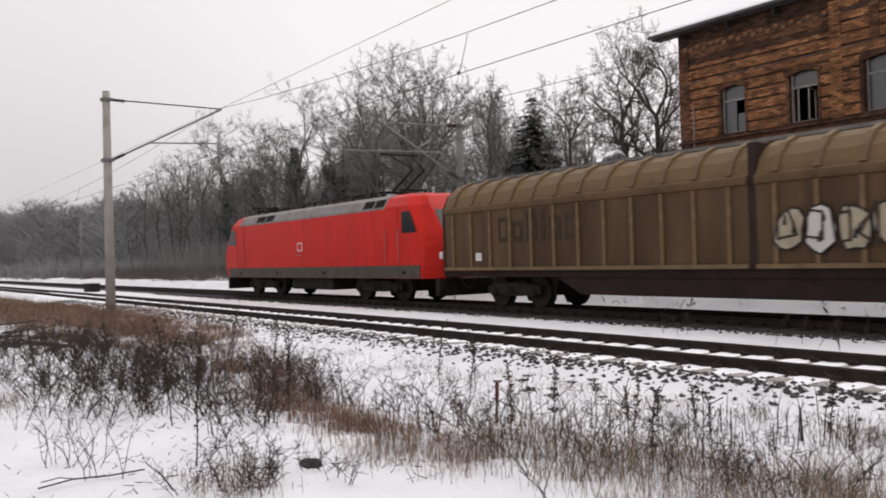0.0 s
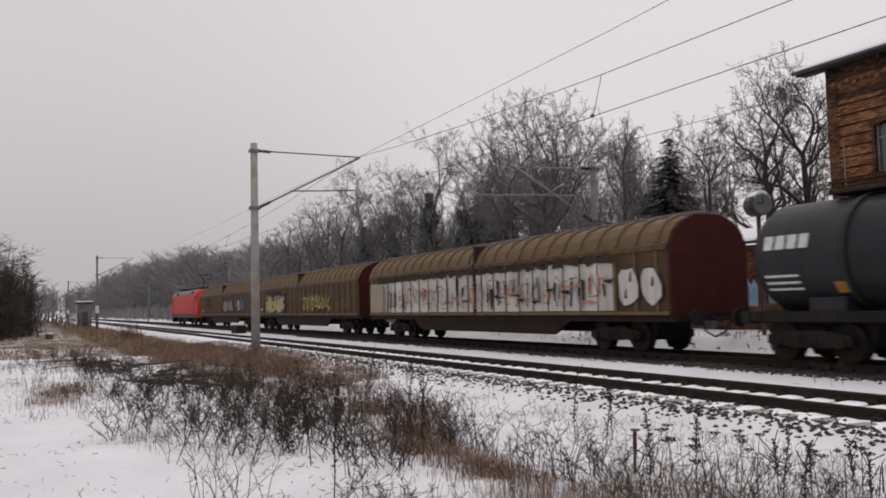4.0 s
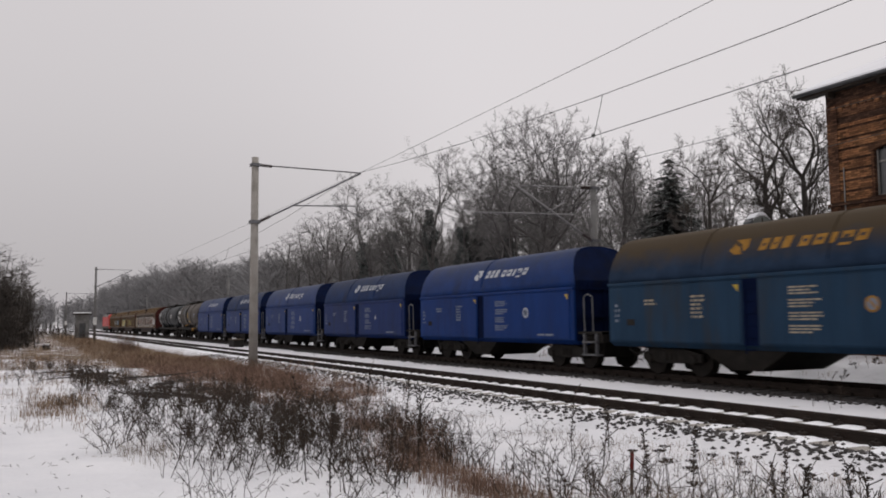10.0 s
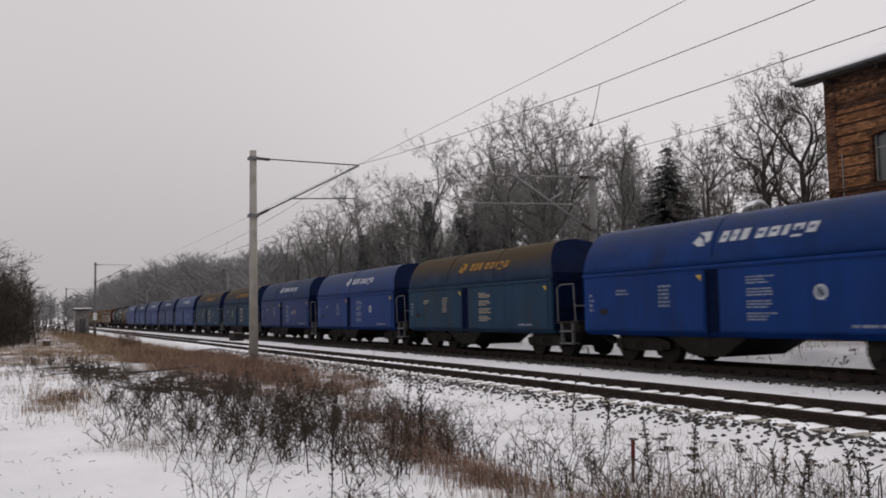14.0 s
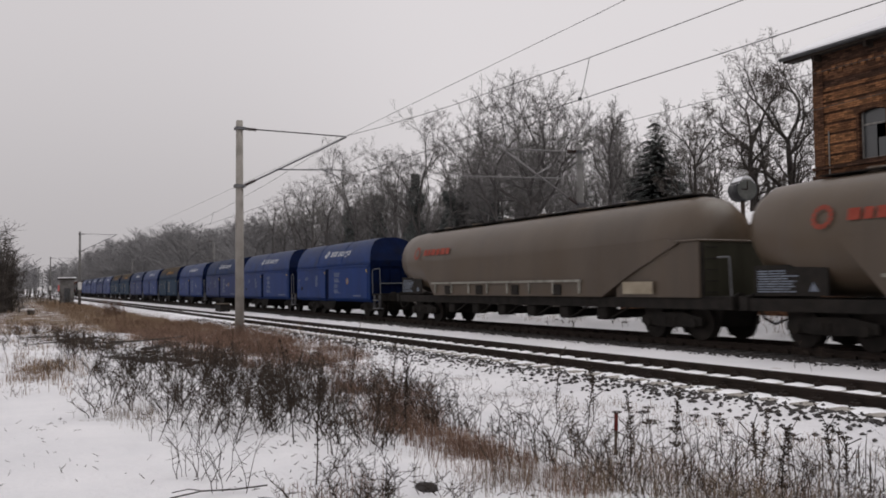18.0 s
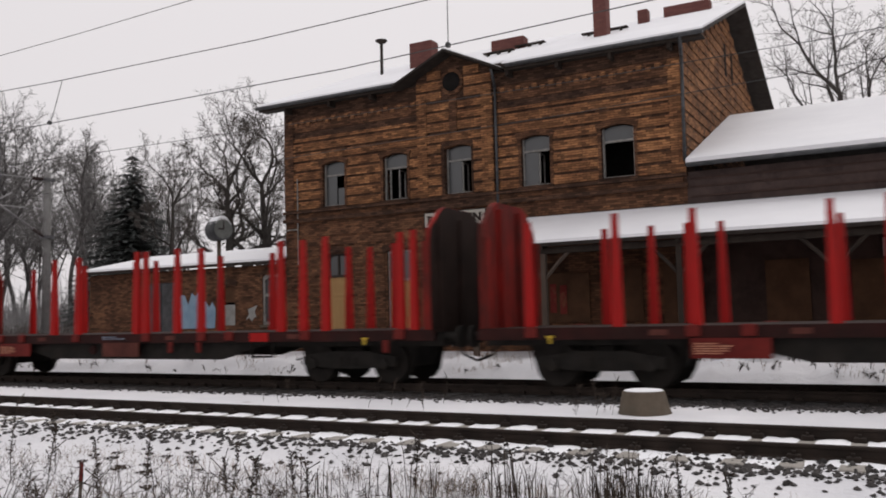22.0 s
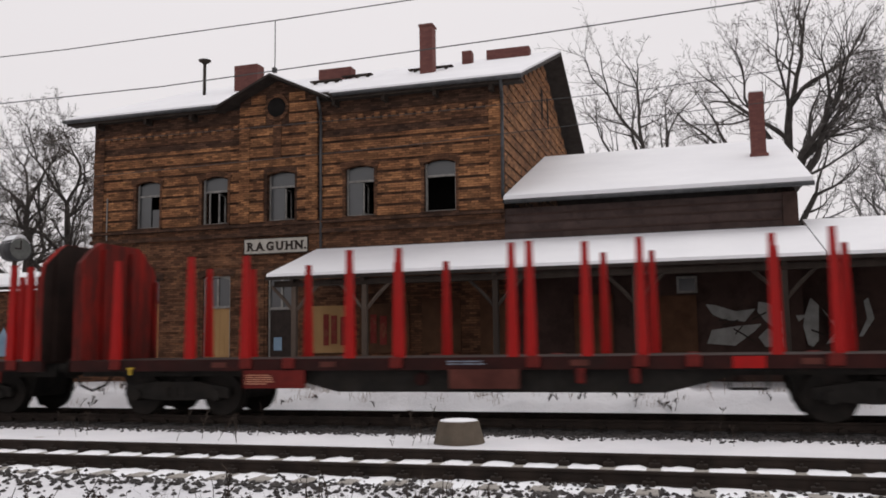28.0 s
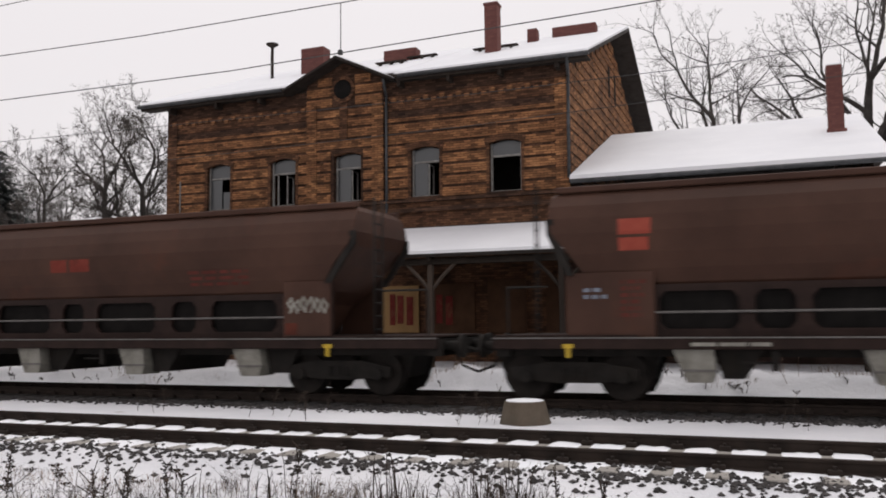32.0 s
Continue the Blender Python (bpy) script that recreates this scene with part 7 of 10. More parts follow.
# ---- stake wagons ----
BULK_RED = surface("scuffed_red_bulkhead", (0.15, 0.010, 0.008), (0.30, 0.016, 0.012), 0.65, 0, 2.5, 40, stain=(0.04, 0.014, 0.011), stain_at=0.52, stain_amount=0.85, streak=True)
DUST_PLATE = surface("dusty_dark_red_plate", (0.06, 0.02, 0.016), (0.12, 0.04, 0.03), 0.75, 0, 3, 40)
SOCKET_RED = surface("socket_red", (0.09, 0.012, 0.010), (0.17, 0.02, 0.016), 0.65, 0, 2, 40, stain=(0.03, 0.012, 0.01), stain_amount=0.6)
STAKE = bmesh.new()
loft(STAKE, [[(-0.10, -0.07, 1.22), (0.10, -0.07, 1.22), (0.10, 0.07, 1.22), (-0.10, 0.07, 1.22)], [(-0.085, -0.06, 2.2), (0.085, -0.06, 2.2), (0.085, 0.06, 2.2), (-0.085, 0.06, 2.2)], [(-0.06, -0.045, 3.42), (0.06, -0.045, 3.42), (0.06, 0.045, 3.42), (-0.06, 0.045, 3.42)]], smooth=False)
STAKE = mesh_of("stake", STAKE, STAKE_RED)
SOCKET = mesh_of("stake_socket", boxes((-0.13, 0.13, -0.05, 0.03, 1.02, 1.24), bevel=0.015), SOCKET_RED)


def stake_wagon(front, seed):
    rnd = random.Random(seed)
    w = wagon("stake_wagon", front, "red flat timber wagon with upright steel stakes and bulkheads, unloaded", group="stake wagons")
    L = 19.2
    part("deck", boxes((0, L, -1.38, 1.38, 1.16, 1.22)), SOLE_BROWN, w)
    part("side_sill", boxes((0, L, -1.43, -1.33, 0.98, 1.22), (0, L, 1.33, 1.43, 0.98, 1.22)), DECK_RED, w)
    belly = bmesh.new()
    for s in (-1, 1):
        pts = [(4.6, 0.98), (6.4, 0.54), (12.9, 0.54), (14.6, 0.98)]
        a = [belly.verts.new((x, s * 1.2, z)) for x, z in pts]
        b = [belly.verts.new((x, s * 1.08, z)) for x, z in pts]
        for k in range(4):
            belly.faces.new((a[k], a[(k + 1) % 4], b[(k + 1) % 4], b[k]))
        belly.faces.new(a)
        belly.faces.new(b[::-1])
    bmesh.ops.recalc_face_normals(belly, faces=belly.faces)
    box(belly, 0, L, -1.0, 1.0, 0.85, 1.15)
    part("underframe", belly, BLACK, w, "black fish-belly underframe")
    for x0, flip in ((0.0, 1), (L - 0.22, -1)):
        prof = [(-1.44, 1.22), (1.44, 1.22), (1.44, 3.15), (1.38, 3.42), (0.92, 3.82), (0.7, 3.95), (-0.7, 3.95), (-0.92, 3.82), (-1.38, 3.42), (-1.44, 3.15)]
        head = part("bulkhead", extrude_x(bmesh.new(), prof, x0 + 0.06, x0 + 0.16), BULK_RED, w, "red steel end bulkhead with rounded corners")
        # thin dark sheet paints the shadow on the bulkhead's outer side
        outer = x0 + 0.05 if flip > 0 else x0 + 0.165
        part("bulkhead_shadow_face", extrude_x(bmesh.new(), [(y * 0.985, z - 0.01) for y, z in prof], outer, outer + 0.008), SOLE_BROWN, head, "outer face darkened as shadow")
        for y in (-1.36, -0.6, 0.4, 1.36):
            xa, xb = (x0 + 0.16, x0 + 0.26) if flip > 0 else (x0 - 0.04, x0 + 0.06)
            part("bulkhead_rib", boxes((xa, xb, y - 0.06, y + 0.06, 1.22, 3.15 if abs(y) > 1 else 3.8), bevel=0.01), BULK_RED, head)
        for y in (-1.0, 0, 1.0):
            xa, xb = (x0, x0 + 0.05) if flip > 0 else (x0 + 0.175, x0 + 0.23)
            part("bulkhead_brace", boxes((xa, xb, y - 0.06, y + 0.06, 1.22, 3.7)), SOLE_BROWN, head)
    # the stakes stand in pairs on sliding bunks
    near = [1.2, 2.93, 4.42, 6.8, 7.75, 10.12, 10.5, 11.56, 12.48, 14.9, 15.75, 16.24, 18.35, 18.68]
    away = [1.86, 3.1, 3.67, 4.47, 6.86, 7.87, 9.37, 10.54, 11.6, 12.54, 15.0, 15.85, 16.4, 18.4]
    for side, spots in ((-1, near), (1, away)):
        for x in spots:
            if rnd.random() < 0.12 and 2 < x < 17:
                continue
            ob = new("stake", STAKE)
            ob.parent = w
            ob.location = (x + rnd.uniform(-0.12, 0.12), side * 1.36, rnd.uniform(-0.05, 0.02))
    for x in near[::2] + [13.4, 5.4]:
        for y in (-1.45, 1.47):
            ob = new("stake_socket", SOCKET)
            ob.parent, ob.location = w, (x, y, 0)
    for x, wd in ((4.36, 1.4), (8.84, 1.38)):
        part("sill_plate", boxes((x, x + wd, -1.45, -1.40, 0.62, 0.99)), DUST_PLATE if x > 5 else SOCKET_RED, w)
    part("red_plate", boxes((14.07, 14.62, -1.45, -1.431, 0.99, 1.2)), STAKE_RED, w)
    text_bars(w, 4.42, 0.7, 0.7, 0.22, 5, GRAF_SALMON, seed + 5, y=-1.455)
    text_bars(w, 8.8, 1.08, 0.9, 0.1, 2, MARK, seed + 6, y=-1.436)
    part("yellow_valve", boxes((1.53, 1.67, -1.47, -1.42, 1.02, 1.06), (1.575, 1.625, -1.47, -1.42, 0.9, 1.02)), YELLOW, w)
    part("yellow_valve", boxes((17.35, 17.49, -1.47, -1.42, 1.02, 1.06), (17.395, 17.445, -1.47, -1.42, 0.9, 1.02)), YELLOW, w)
    part("step_frame", tubes([((14.0, -1.3, 0.95), (14.0, -1.3, 0.62)), ((14.0, -1.3, 0.62), (14.65, -1.3, 0.62)), ((14.65, -1.3, 0.62), (14.65, -1.3, 0.95))], 0.025), BLACK, w)
    # lower stake ends and clamps hanging below the sill
    for x in (11.3, 12.3, 17.9):
        part("stake_foot", boxes((x, x + 0.16, -1.47, -1.40, 0.72, 1.0), bevel=0.02), SOCKET_RED, w)
    for x in (3.6, 6.1, 11.2, 15.2):
        part("load_plate", boxes((x, x + 0.34, -1.437, -1.43, 1.05, 1.16)), DUST_PLATE, w)
    for x in (5.2, 6.6):
        part("round_cap", tubes([((x + 3, -1.26, 0.8), (x + 3, -1.18, 0.8))], 0.13, 12), DECK_RED, w)
    bogie(w, 2.5, 2.0)
    bogie(w, 16.7, 2.0)
    buffers(w, 0, L)


# ---- brown covered hoppers ----
HOPPER_LEVELS = [  # height, half width, front x, rear x
    (1.25, 0.92, 2.7, 14.0), (1.95, 1.02, 2.2, 14.5), (2.25, 1.24, 1.8, 14.85), (2.5, 1.34, 1.55, 15.05), (2.8, 1.42, 1.35, 15.25), (3.2, 1.47, 1.02, 15.62), (3.5, 1.42, 0.95, 15.74), (3.75, 1.32, 0.95, 15.74), (3.95, 1.17, 0.98, 15.72), (4.06, 1.0, 1.05, 15.64)]


def shell_patch(parent, name, x0, x1, z0, z1, mat, proud=0.004, label=""):
    """Paint laid on the curved side of a brown hopper."""
    def half(z):
        return float(np.interp(z, [l[0] for l in HOPPER_LEVELS], [l[1] for l in HOPPER_LEVELS]))
    zs = sorted({z0, z1, *[l[0] for l in HOPPER_LEVELS if z0 < l[0] < z1]})
    bm = bmesh.new()
    low = None
    for z in zs:
        row = [bm.verts.new((x, -half(z) - proud, z)) for x in (x0, x1)]
        if low:
            bm.faces.new((low[0], low[1], row[1], row[0]))
        low = row
    return part(name, bm, mat, parent, label)


def shell_text(parent, x0, z0, width, height, rows, mat, seed):
    """Unreadable writing in bars on the curved side."""
    r = random.Random(seed)
    step = height / rows
    for k in range(rows):
        x, z = x0 + r.uniform(0, 0.08), z0 + height - (k + 1) * step
        while x < x0 + width:
            l = min(r.uniform(0.12, 0.4), x0 + width - x)
            shell_patch(parent, "lettering", x, x + l, z, z + step * 0.5, mat)
            x += l + 0.09


def brown_hopper(front, seed, label):
    w = wagon("covered_hopper_wagon", front, label, group="brown hopper wagons")
    L = 17.6
    bm = bmesh.new()
    loft(bm, [[(x0, -hw, z), (x1, -hw, z), (x1, hw, z), (x0, hw, z)] for z, hw, x0, x1 in HOPPER_LEVELS], smooth=False)
    for f in bm.faces:
        f.smooth = abs(f.normal.y) > 0.5 and abs(f.normal.z) < 0.95
    shell = BROWN if seed == 0 else BROWN_WARM
    body = part("body", bm, shell, w, "dark brown hopper shell with rounded shoulders")
    for s in (-1, 1):
        part("roof_edge", boxes((1.04, 15.66, s * 1.06 - 0.07, s * 1.06 + 0.07, 4.03, 4.16), bevel=0.02), RUST_EDGE if seed == 0 else shell, body, "scraped rusty roof edge" if seed == 0 else "")
    # side framing with rounded openings between the end panels; its darker brown is dirt plus painted shade
    bays = [(2.98, 4.4), (4.65, 5.35), (5.6, 7.3), (7.68, 8.36), (8.75, 10.5), (10.95, 11.65), (12.05, 13.8)]
    for s in (-1, 1):
        part("side_frame", wall_with_holes(bmesh.new(), 2.92, 14.0, 1.2, 2.2, s * 1.24 - 0.025, s * 1.24 + 0.025, [(a, b, 1.36, 2.08) for a, b in bays]), SOLE_BROWN, w, "side frame with openings to the hopper funnels")
        for a, b in ((1.25, 2.92), (14.0, 15.15)):
            part("end_panel", boxes((a, b, s * 1.32 - 0.03, s * 1.32 + 0.03, 1.2, 2.45), bevel=0.012), shell, w)
        # slotted brackets under the overhanging ends
        for pts in ([(15.05, 2.4), (15.2, 2.4), (15.78, 3.22), (15.78, 3.5), (15.66, 3.5), (15.62, 3.25)], [(1.28, 2.4), (1.43, 2.4), (1.1, 3.2), (1.05, 3.5), (0.92, 3.5), (0.92, 3.2)]):
            part("end_bracket", slab_xz(pts, s * 1.44, s * 1.36), BLACK, w)
    for a, b in bays:
        # a rim with cut corners round each opening
        c = 0.13
        inner = [(a + c, 1.37), (b - c, 1.37), (b - 0.01, 1.37 + c), (b - 0.01, 2.07 - c), (b - c, 2.07), (a + c, 2.07), (a + 0.01, 2.07 - c), (a + 0.01, 1.37 + c)]
        outer = [(a, 1.33), (b, 1.33), (b + 0.03, 1.36), (b + 0.03, 2.08), (b, 2.11), (a, 2.11), (a - 0.03, 2.08), (a - 0.03, 1.36)]
        bm = bmesh.new()
        rings = [[bm.verts.new((x, y, z)) for x, z in ring] for ring, y in ((inner, -1.19), (inner, -1.272), (outer, -1.272), (outer, -1.262))]
        for p, q in zip(rings, rings[1:]):
            for k in range(8):
                bm.faces.new((p[k], p[(k + 1) % 8], q[(k + 1) % 8], q[k]))
        bmesh.ops.recalc_face_normals(bm, faces=bm.faces)
        part("opening_rim", bm, SOLE_BROWN, w)
        # black sheet painting the shade inside the opening
        part("bay_shade_sheet", boxes((a - 0.05, b + 0.05, -1.12, -1.06, 1.3, 2.15)), DARK_ROOM, w)
    part("side_rail", poly_tube(bmesh.new(), [(2.92, -1.31, 1.68), (14.05, -1.31, 1.68)], 0.022), ROOF_RAIL if seed else SOLE_BROWN, w)
    for s in (-1, 1):
        part("side_sill", boxes((-0.2, L, s * 1.35 - 0.1, s * 1.35 + 0.1, 1.0, 1.22), bevel=0.015), SOLE_BROWN, w)
        part("sill_lip", boxes((-0.2, L, s * 1.42 - 0.05, s * 1.42 + 0.05, 1.20, 1.225)), ROOF_RAIL if seed else SILL_RED, w)
    for x in (3.2, 6.35, 9.5, 12.68):
        bm = bmesh.new()
        loft(bm, [[(x + i0, -1.34, z), (x + i1, -1.34, z), (x + i1, -0.7, z), (x + i0, -0.7, z)] for i0, i1, z in ((0.24, 0.70, 0.40), (0.16, 0.76, 0.62), (0.0, 0.72, 1.02))], smooth=False)
        bmesh.ops.recalc_face_normals(bm, faces=bm.faces)
        part("discharge_chute", bm, CHUTE, w, "pale grey discharge chute")
        part("chute_rim", boxes((x + 0.14, x + 0.78, -1.36, -1.33, 0.60, 0.64)), ROOF_RAIL, w)
        bm = bmesh.new()
        loft(bm, [[(x + i0, -1.1, z), (x + i1, -1.1, z), (x + i1, 1.1, z), (x + i0, 1.1, z)] for i0, i1, z in ((0.85, 1.25, 0.46), (0.75, 1.6, 1.0))], smooth=False)
        bmesh.ops.recalc_face_normals(bm, faces=bm.faces)
        part("hopper_funnel", bm, BLACK, w)
    part("underframe", boxes((0, L, -1.0, 1.0, 0.85, 1.05), (-0.2, 0.1, -1.25, 1.25, 0.85, 1.2), (L - 0.25, L, -1.25, 1.25, 0.85, 1.2)), BLACK, w)
    for x in (4.9, 8.9):
        part("brake_lever", boxes((x, x + 0.12, -1.3, -1.2, 0.62, 0.98), (x - 0.5, x, -1.26, -1.22, 0.74, 0.78)), BLACK, w)
    for a, b in ((14.1, L), (-0.2, 2.6)):
        part("end_platform", boxes((a, b, -1.4, 1.4, 1.23, 1.27)), SOLE_BROWN, w)
    bm = bmesh.new()
    for y in (-1.25, -0.85):
        tube(bm, (16.15, y, 1.2), (16.15, y, 4.2), 0.022)
    for k in range(9):
        tube(bm, (16.15, -1.25, 1.4 + 0.28 * k), (16.15, -0.85, 1.4 + 0.28 * k), 0.018)
    part("end_ladder", bm, BLACK, w)
    part("front_ladder", tubes([((0.55, -0.9, 1.2), (0.55, -0.9, 4.3)), ((0.55, -0.62, 1.2), (0.55, -0.62, 4.3))] + [((0.55, -0.9, 1.4 + 0.28 * k), (0.55, -0.62, 1.4 + 0.28 * k)) for k in range(10)], 0.018), ROOF_RAIL if seed == 0 else BLACK, w)
    for x in (15.02, 1.75):
        for y in (-1.3, 1.2):
            part("end_post", boxes((x, x + 0.14, y, y + 0.1, 1.2, 2.6)), SOLE_BROWN, w)
    handrail(w, [(L - 0.2, -1.35, 1.26), (L - 0.2, -1.38, 2.2), (16.4, -1.38, 2.2)], 0.022, BLACK)
    handrail(w, [(0.1, -1.35, 1.26), (0.1, -1.38, 2.2), (0.9, -1.38, 2.2)], 0.022, BLACK)
    # marks
    if seed == 0:
        shell_patch(w, "paint_patch", 2.12, 3.0, 2.86, 3.6, PATCH_RED, 0.004, "dull orange-red square of fresher paint")
        shell_patch(w, "label_plate", 2.2, 2.64, 2.9, 3.18, SILO_RED, 0.009, "pale red label plate")
        shell_text(w, 11.42, 2.42, 1.65, 0.42, 3, CHUTE, 71)
        shell_patch(w, "logo", 7.0, 7.75, 2.82, 3.12, PATCH_RED)
        shell_patch(w, "logo", 7.85, 8.45, 2.82, 3.12, PATCH_RED)
        text_bars(w, 1.75, 1.78, 0.65, 0.24, 2, MARK, 75, y=-1.354)
        text_bars(w, 2.5, 1.85, 0.35, 0.7, 6, MARK, 76, y=-1.354)
        text_bars(w, 14.1, 1.86, 0.7, 0.09, 1, MARK, 77, y=-1.354)
        part("rust_patch", boxes((14.05, 14.45, -1.355, -1.351, 1.25, 1.5)), PATCH_RED, w)
        part("rust_patch", boxes((8.42, 8.62, -1.27, -1.266, 1.3, 2.15)), SILL_RED, w)
        part("rust_patch", boxes((10.68, 10.9, -1.27, -1.266, 1.25, 1.55)), PATCH_RED, w)
    else:
        px = 2.3 if seed == 2 else 1.8
        shell_patch(w, "label_plate", px, px + 0.6, 3.14, 3.44, SILO_RED)
        shell_patch(w, "label_plate", px, px + 0.55, 2.84, 3.08, SILO_RED, 0.006)
        shell_patch(w, "logo", 7.45, 7.95, 2.84, 3.14, PLATE_RED)
        shell_patch(w, "logo", 8.05, 8.65, 2.84, 3.14, PLATE_RED)
        shell_text(w, 11.5, 2.42, 1.6, 0.4, 3, SILL_RED, 72)
        text_bars(w, 2.3, 1.6, 0.5, 0.75, 6, SILL_RED, 78, y=-1.354)
        text_bars(w, 1.6, 1.95, 0.5, 0.26, 2, MARK, 80, y=-1.354)
        text_bars(w, 3.55, 1.06, 1.9, 0.12, 1, CHUTE, 73, y=-1.457)
        scrawl(w, 14.1, 15.1, 1.78, 2.1, 6, CHUTE, None, 74, 0.05, y=-1.354)
        part("rust_patch", boxes((14.05, 14.35, -1.355, -1.351, 1.3, 1.55)), PATCH_RED, w)
    for x in (1.2, 15.05):
        part("yellow_valve", boxes((x, x + 0.2, -1.48, -1.45, 1.02, 1.10), (x + 0.06, x + 0.14, -1.48, -1.45, 0.84, 1.02)), YELLOW, w)
    bogie(w, 1.3, 1.9)
    bogie(w, 15.2, 1.85)
    buffers(w, -0.2, L)


# ---- the train ----
locomotive()
van(-22.8, "weathered brown sliding-wall van with faded lettering and white graffiti", "lettering")
van(1.65, "weathered brown sliding-wall van with yellow graffiti", "yellow")
van(26.4, "brown sliding-wall van covered in white block graffiti", "white")
w, tank = tank_wagon(51.9, 15.2, 1.35, 2.5, TANK_DARK, (3.2, 5.0, 7.4, 9.4), "charcoal-grey tank wagon with ringed shell and white marks", False)
tank_marks(w, tank, 1.35, 2.5, False)
w, tank = tank_wagon(67.9, 14.2, 1.38, 2.52, TANK_GREY, (3.0, 4.4, 6.5, 9.4), "dirty grey tank wagon with black ends and yellow fittings", True)
tank_marks(w, tank, 1.38, 2.52, True)
for k in range(14):
    front = 82.4 + 13.83 * k
    if k in (5, 6, 9):
        hopper(front, TEAL, OLIVE, DUSTY_ORANGE, 100 + k, "dusty blue coal hopper wagon with brown coal-stained roof", k in (5, 8, 9))
    else:
        hopper(front, BLUE_NAVY if k in (3, 7, 11) else BLUE, NAVY_TOP if k in (1, 3, 7, 11) else BLUE_TOP, LOGO, 100 + k, "bright blue coal hopper wagon with curved roof panel", k in (7, 8, 13))
for k in range(3):
    silo(277.2 + 20.95 * k, k, "beige-grey rounded silo wagon streaked with dirt")
red_hopper(341.8)
for k in range(8):
    stake_wagon(355.8 + 20.05 * k + (0, 0.22, 0.0, 0.1, 0.2, 0.1, 0, 0)[k], 200 + k)
for k in range(3):
    brown_hopper((516.77, 536.1, 555.1)[k], k, "dark brown covered hopper wagon with rusty roof edge" if k == 0 else "dark brown covered hopper wagon with red label plates")


# ---- overhead line ----
FROSTED_TUBE = surface("frosted_steel_tube", (0.16, 0.155, 0.155), (0.29, 0.285, 0.285), 0.7, 0.1, 4, 50)
DULL_MAST = surface("dull_grey_mast", (0.12, 0.118, 0.115), (0.22, 0.215, 0.21), 0.85, 0, 2, 40, stain=(0.08, 0.075, 0.07))

def lattice_arm(parent, x, y_mast, y_end, z_top, z_low, z_end, far=False):
    s = 1 if y_end > y_mast else -1
    bm = bmesh.new()
    tube(bm, (x, y_mast, z_top), (x, y_end, z_end + 0.02), 0.03 if far else 0.024)
    part("stay_tube", bm, FROSTED_TUBE if far else WIRE, parent)
    bm = bmesh.new()
    tube(bm, (x, y_mast + s * 0.1, z_low), (x, y_end, z_end), 0.042 if far else 0.032)
    part("cantilever_tube", bm, FROSTED_TUBE if far else GALV, parent)
    for a, b in (((y_mast + s * 0.2, z_top), (y_mast + s * 0.65, z_top - 0.02)), ((y_mast + s * 0.15, z_low + 0.03), (y_mast + s * 0.6, z_low + 0.03 + 0.45 * (z_end - z_low) / abs(y_end - y_mast)))):
        bm = bmesh.new()
        n = 7
        for k in range(n):
            q0, q1 = k / n, (k + 0.55) / n
            tube(bm, (x, a[0] + (b[0] - a[0]) * q0, a[1] + (b[1] - a[1]) * q0), (x, a[0] + (b[0] - a[0]) * q1, a[1] + (b[1] - a[1]) * q1), 0.06, seg=8)
        part("insulator", bm, INSUL, parent)
    bm = bmesh.new()
    if far:
        # long steady arm reaching past the track's middle
        tube(bm, (x, y_mast - 0.95, 5.79), (x, 15.0, 5.66), 0.03)
        tube(bm, (x, y_mast - 2.35, 5.73), (x, y_mast - 1.45, 6.25), 0.03)
        tube(bm, (x, 15.3, 5.66), (x, 15.3, 5.45), 0.018)
        part("registration_arm", bm, FROSTED_TUBE, parent)
        return
    q = 0.33
    y0, z0 = y_mast + (y_end - y_mast) * q, z_low + (z_end - z_low) * q
    tube(bm, (x, y0, z0), (x, y_end - s * 0.2, z0 + 0.12), 0.025)
    tube(bm, (x, y_end - s * 0.2, z0 + 0.12), (x, y_end - s * 0.2, z0 - 0.1), 0.015)
    tube(bm, (x, y_end - s * 0.9, z0 + 0.05), (x, y_end + s * 0.1, z0 - 0.32), 0.018)
    part("registration_arm", bm, GALV, parent)


def concrete_mast(x, y, top, base, end, label, far=False):
    m = thing("catenary_mast", (0, 0, 0), label, "mast", "catenary masts")
    bm = bmesh.new()
    tube(bm, (x, y, base), (x, y, top), 0.17, 0.125, seg=12)
    part("pole", bm, DULL_MAST if far or x < -100 else CONCRETE, m)
    lattice_arm(m, x, y, end, top - 0.28, top - 2.45, top - 0.42 if far else top - 0.32, far)
    part("clamp", boxes((x - 0.17, x + 0.17, y - 0.17, y + 0.17, top - 0.34, top - 0.24)), GALV, m)
    part("clamp", boxes((x - 0.18, x + 0.18, y - 0.18, y + 0.18, top - 2.5, top - 2.38)), GALV, m)
    return m


def wire(name, y, heights, r, label):
    """A wire along x through (x, z) stops, sagging between them."""
    w = thing(name, (0, 0, 0), label, "wire")
    pts = []
    for (x0, z0), (x1, z1) in zip(heights, heights[1:]):
        for k in range(6):
            u = k / 6
            pts.append((x0 + (x1 - x0) * u, y, z0 + (z1 - z0) * u))
    pts.append((heights[-1][0], y, heights[-1][1]))
    part("strand", poly_tube(bmesh.new(), pts, r, 5), WIRE, w)
    return w


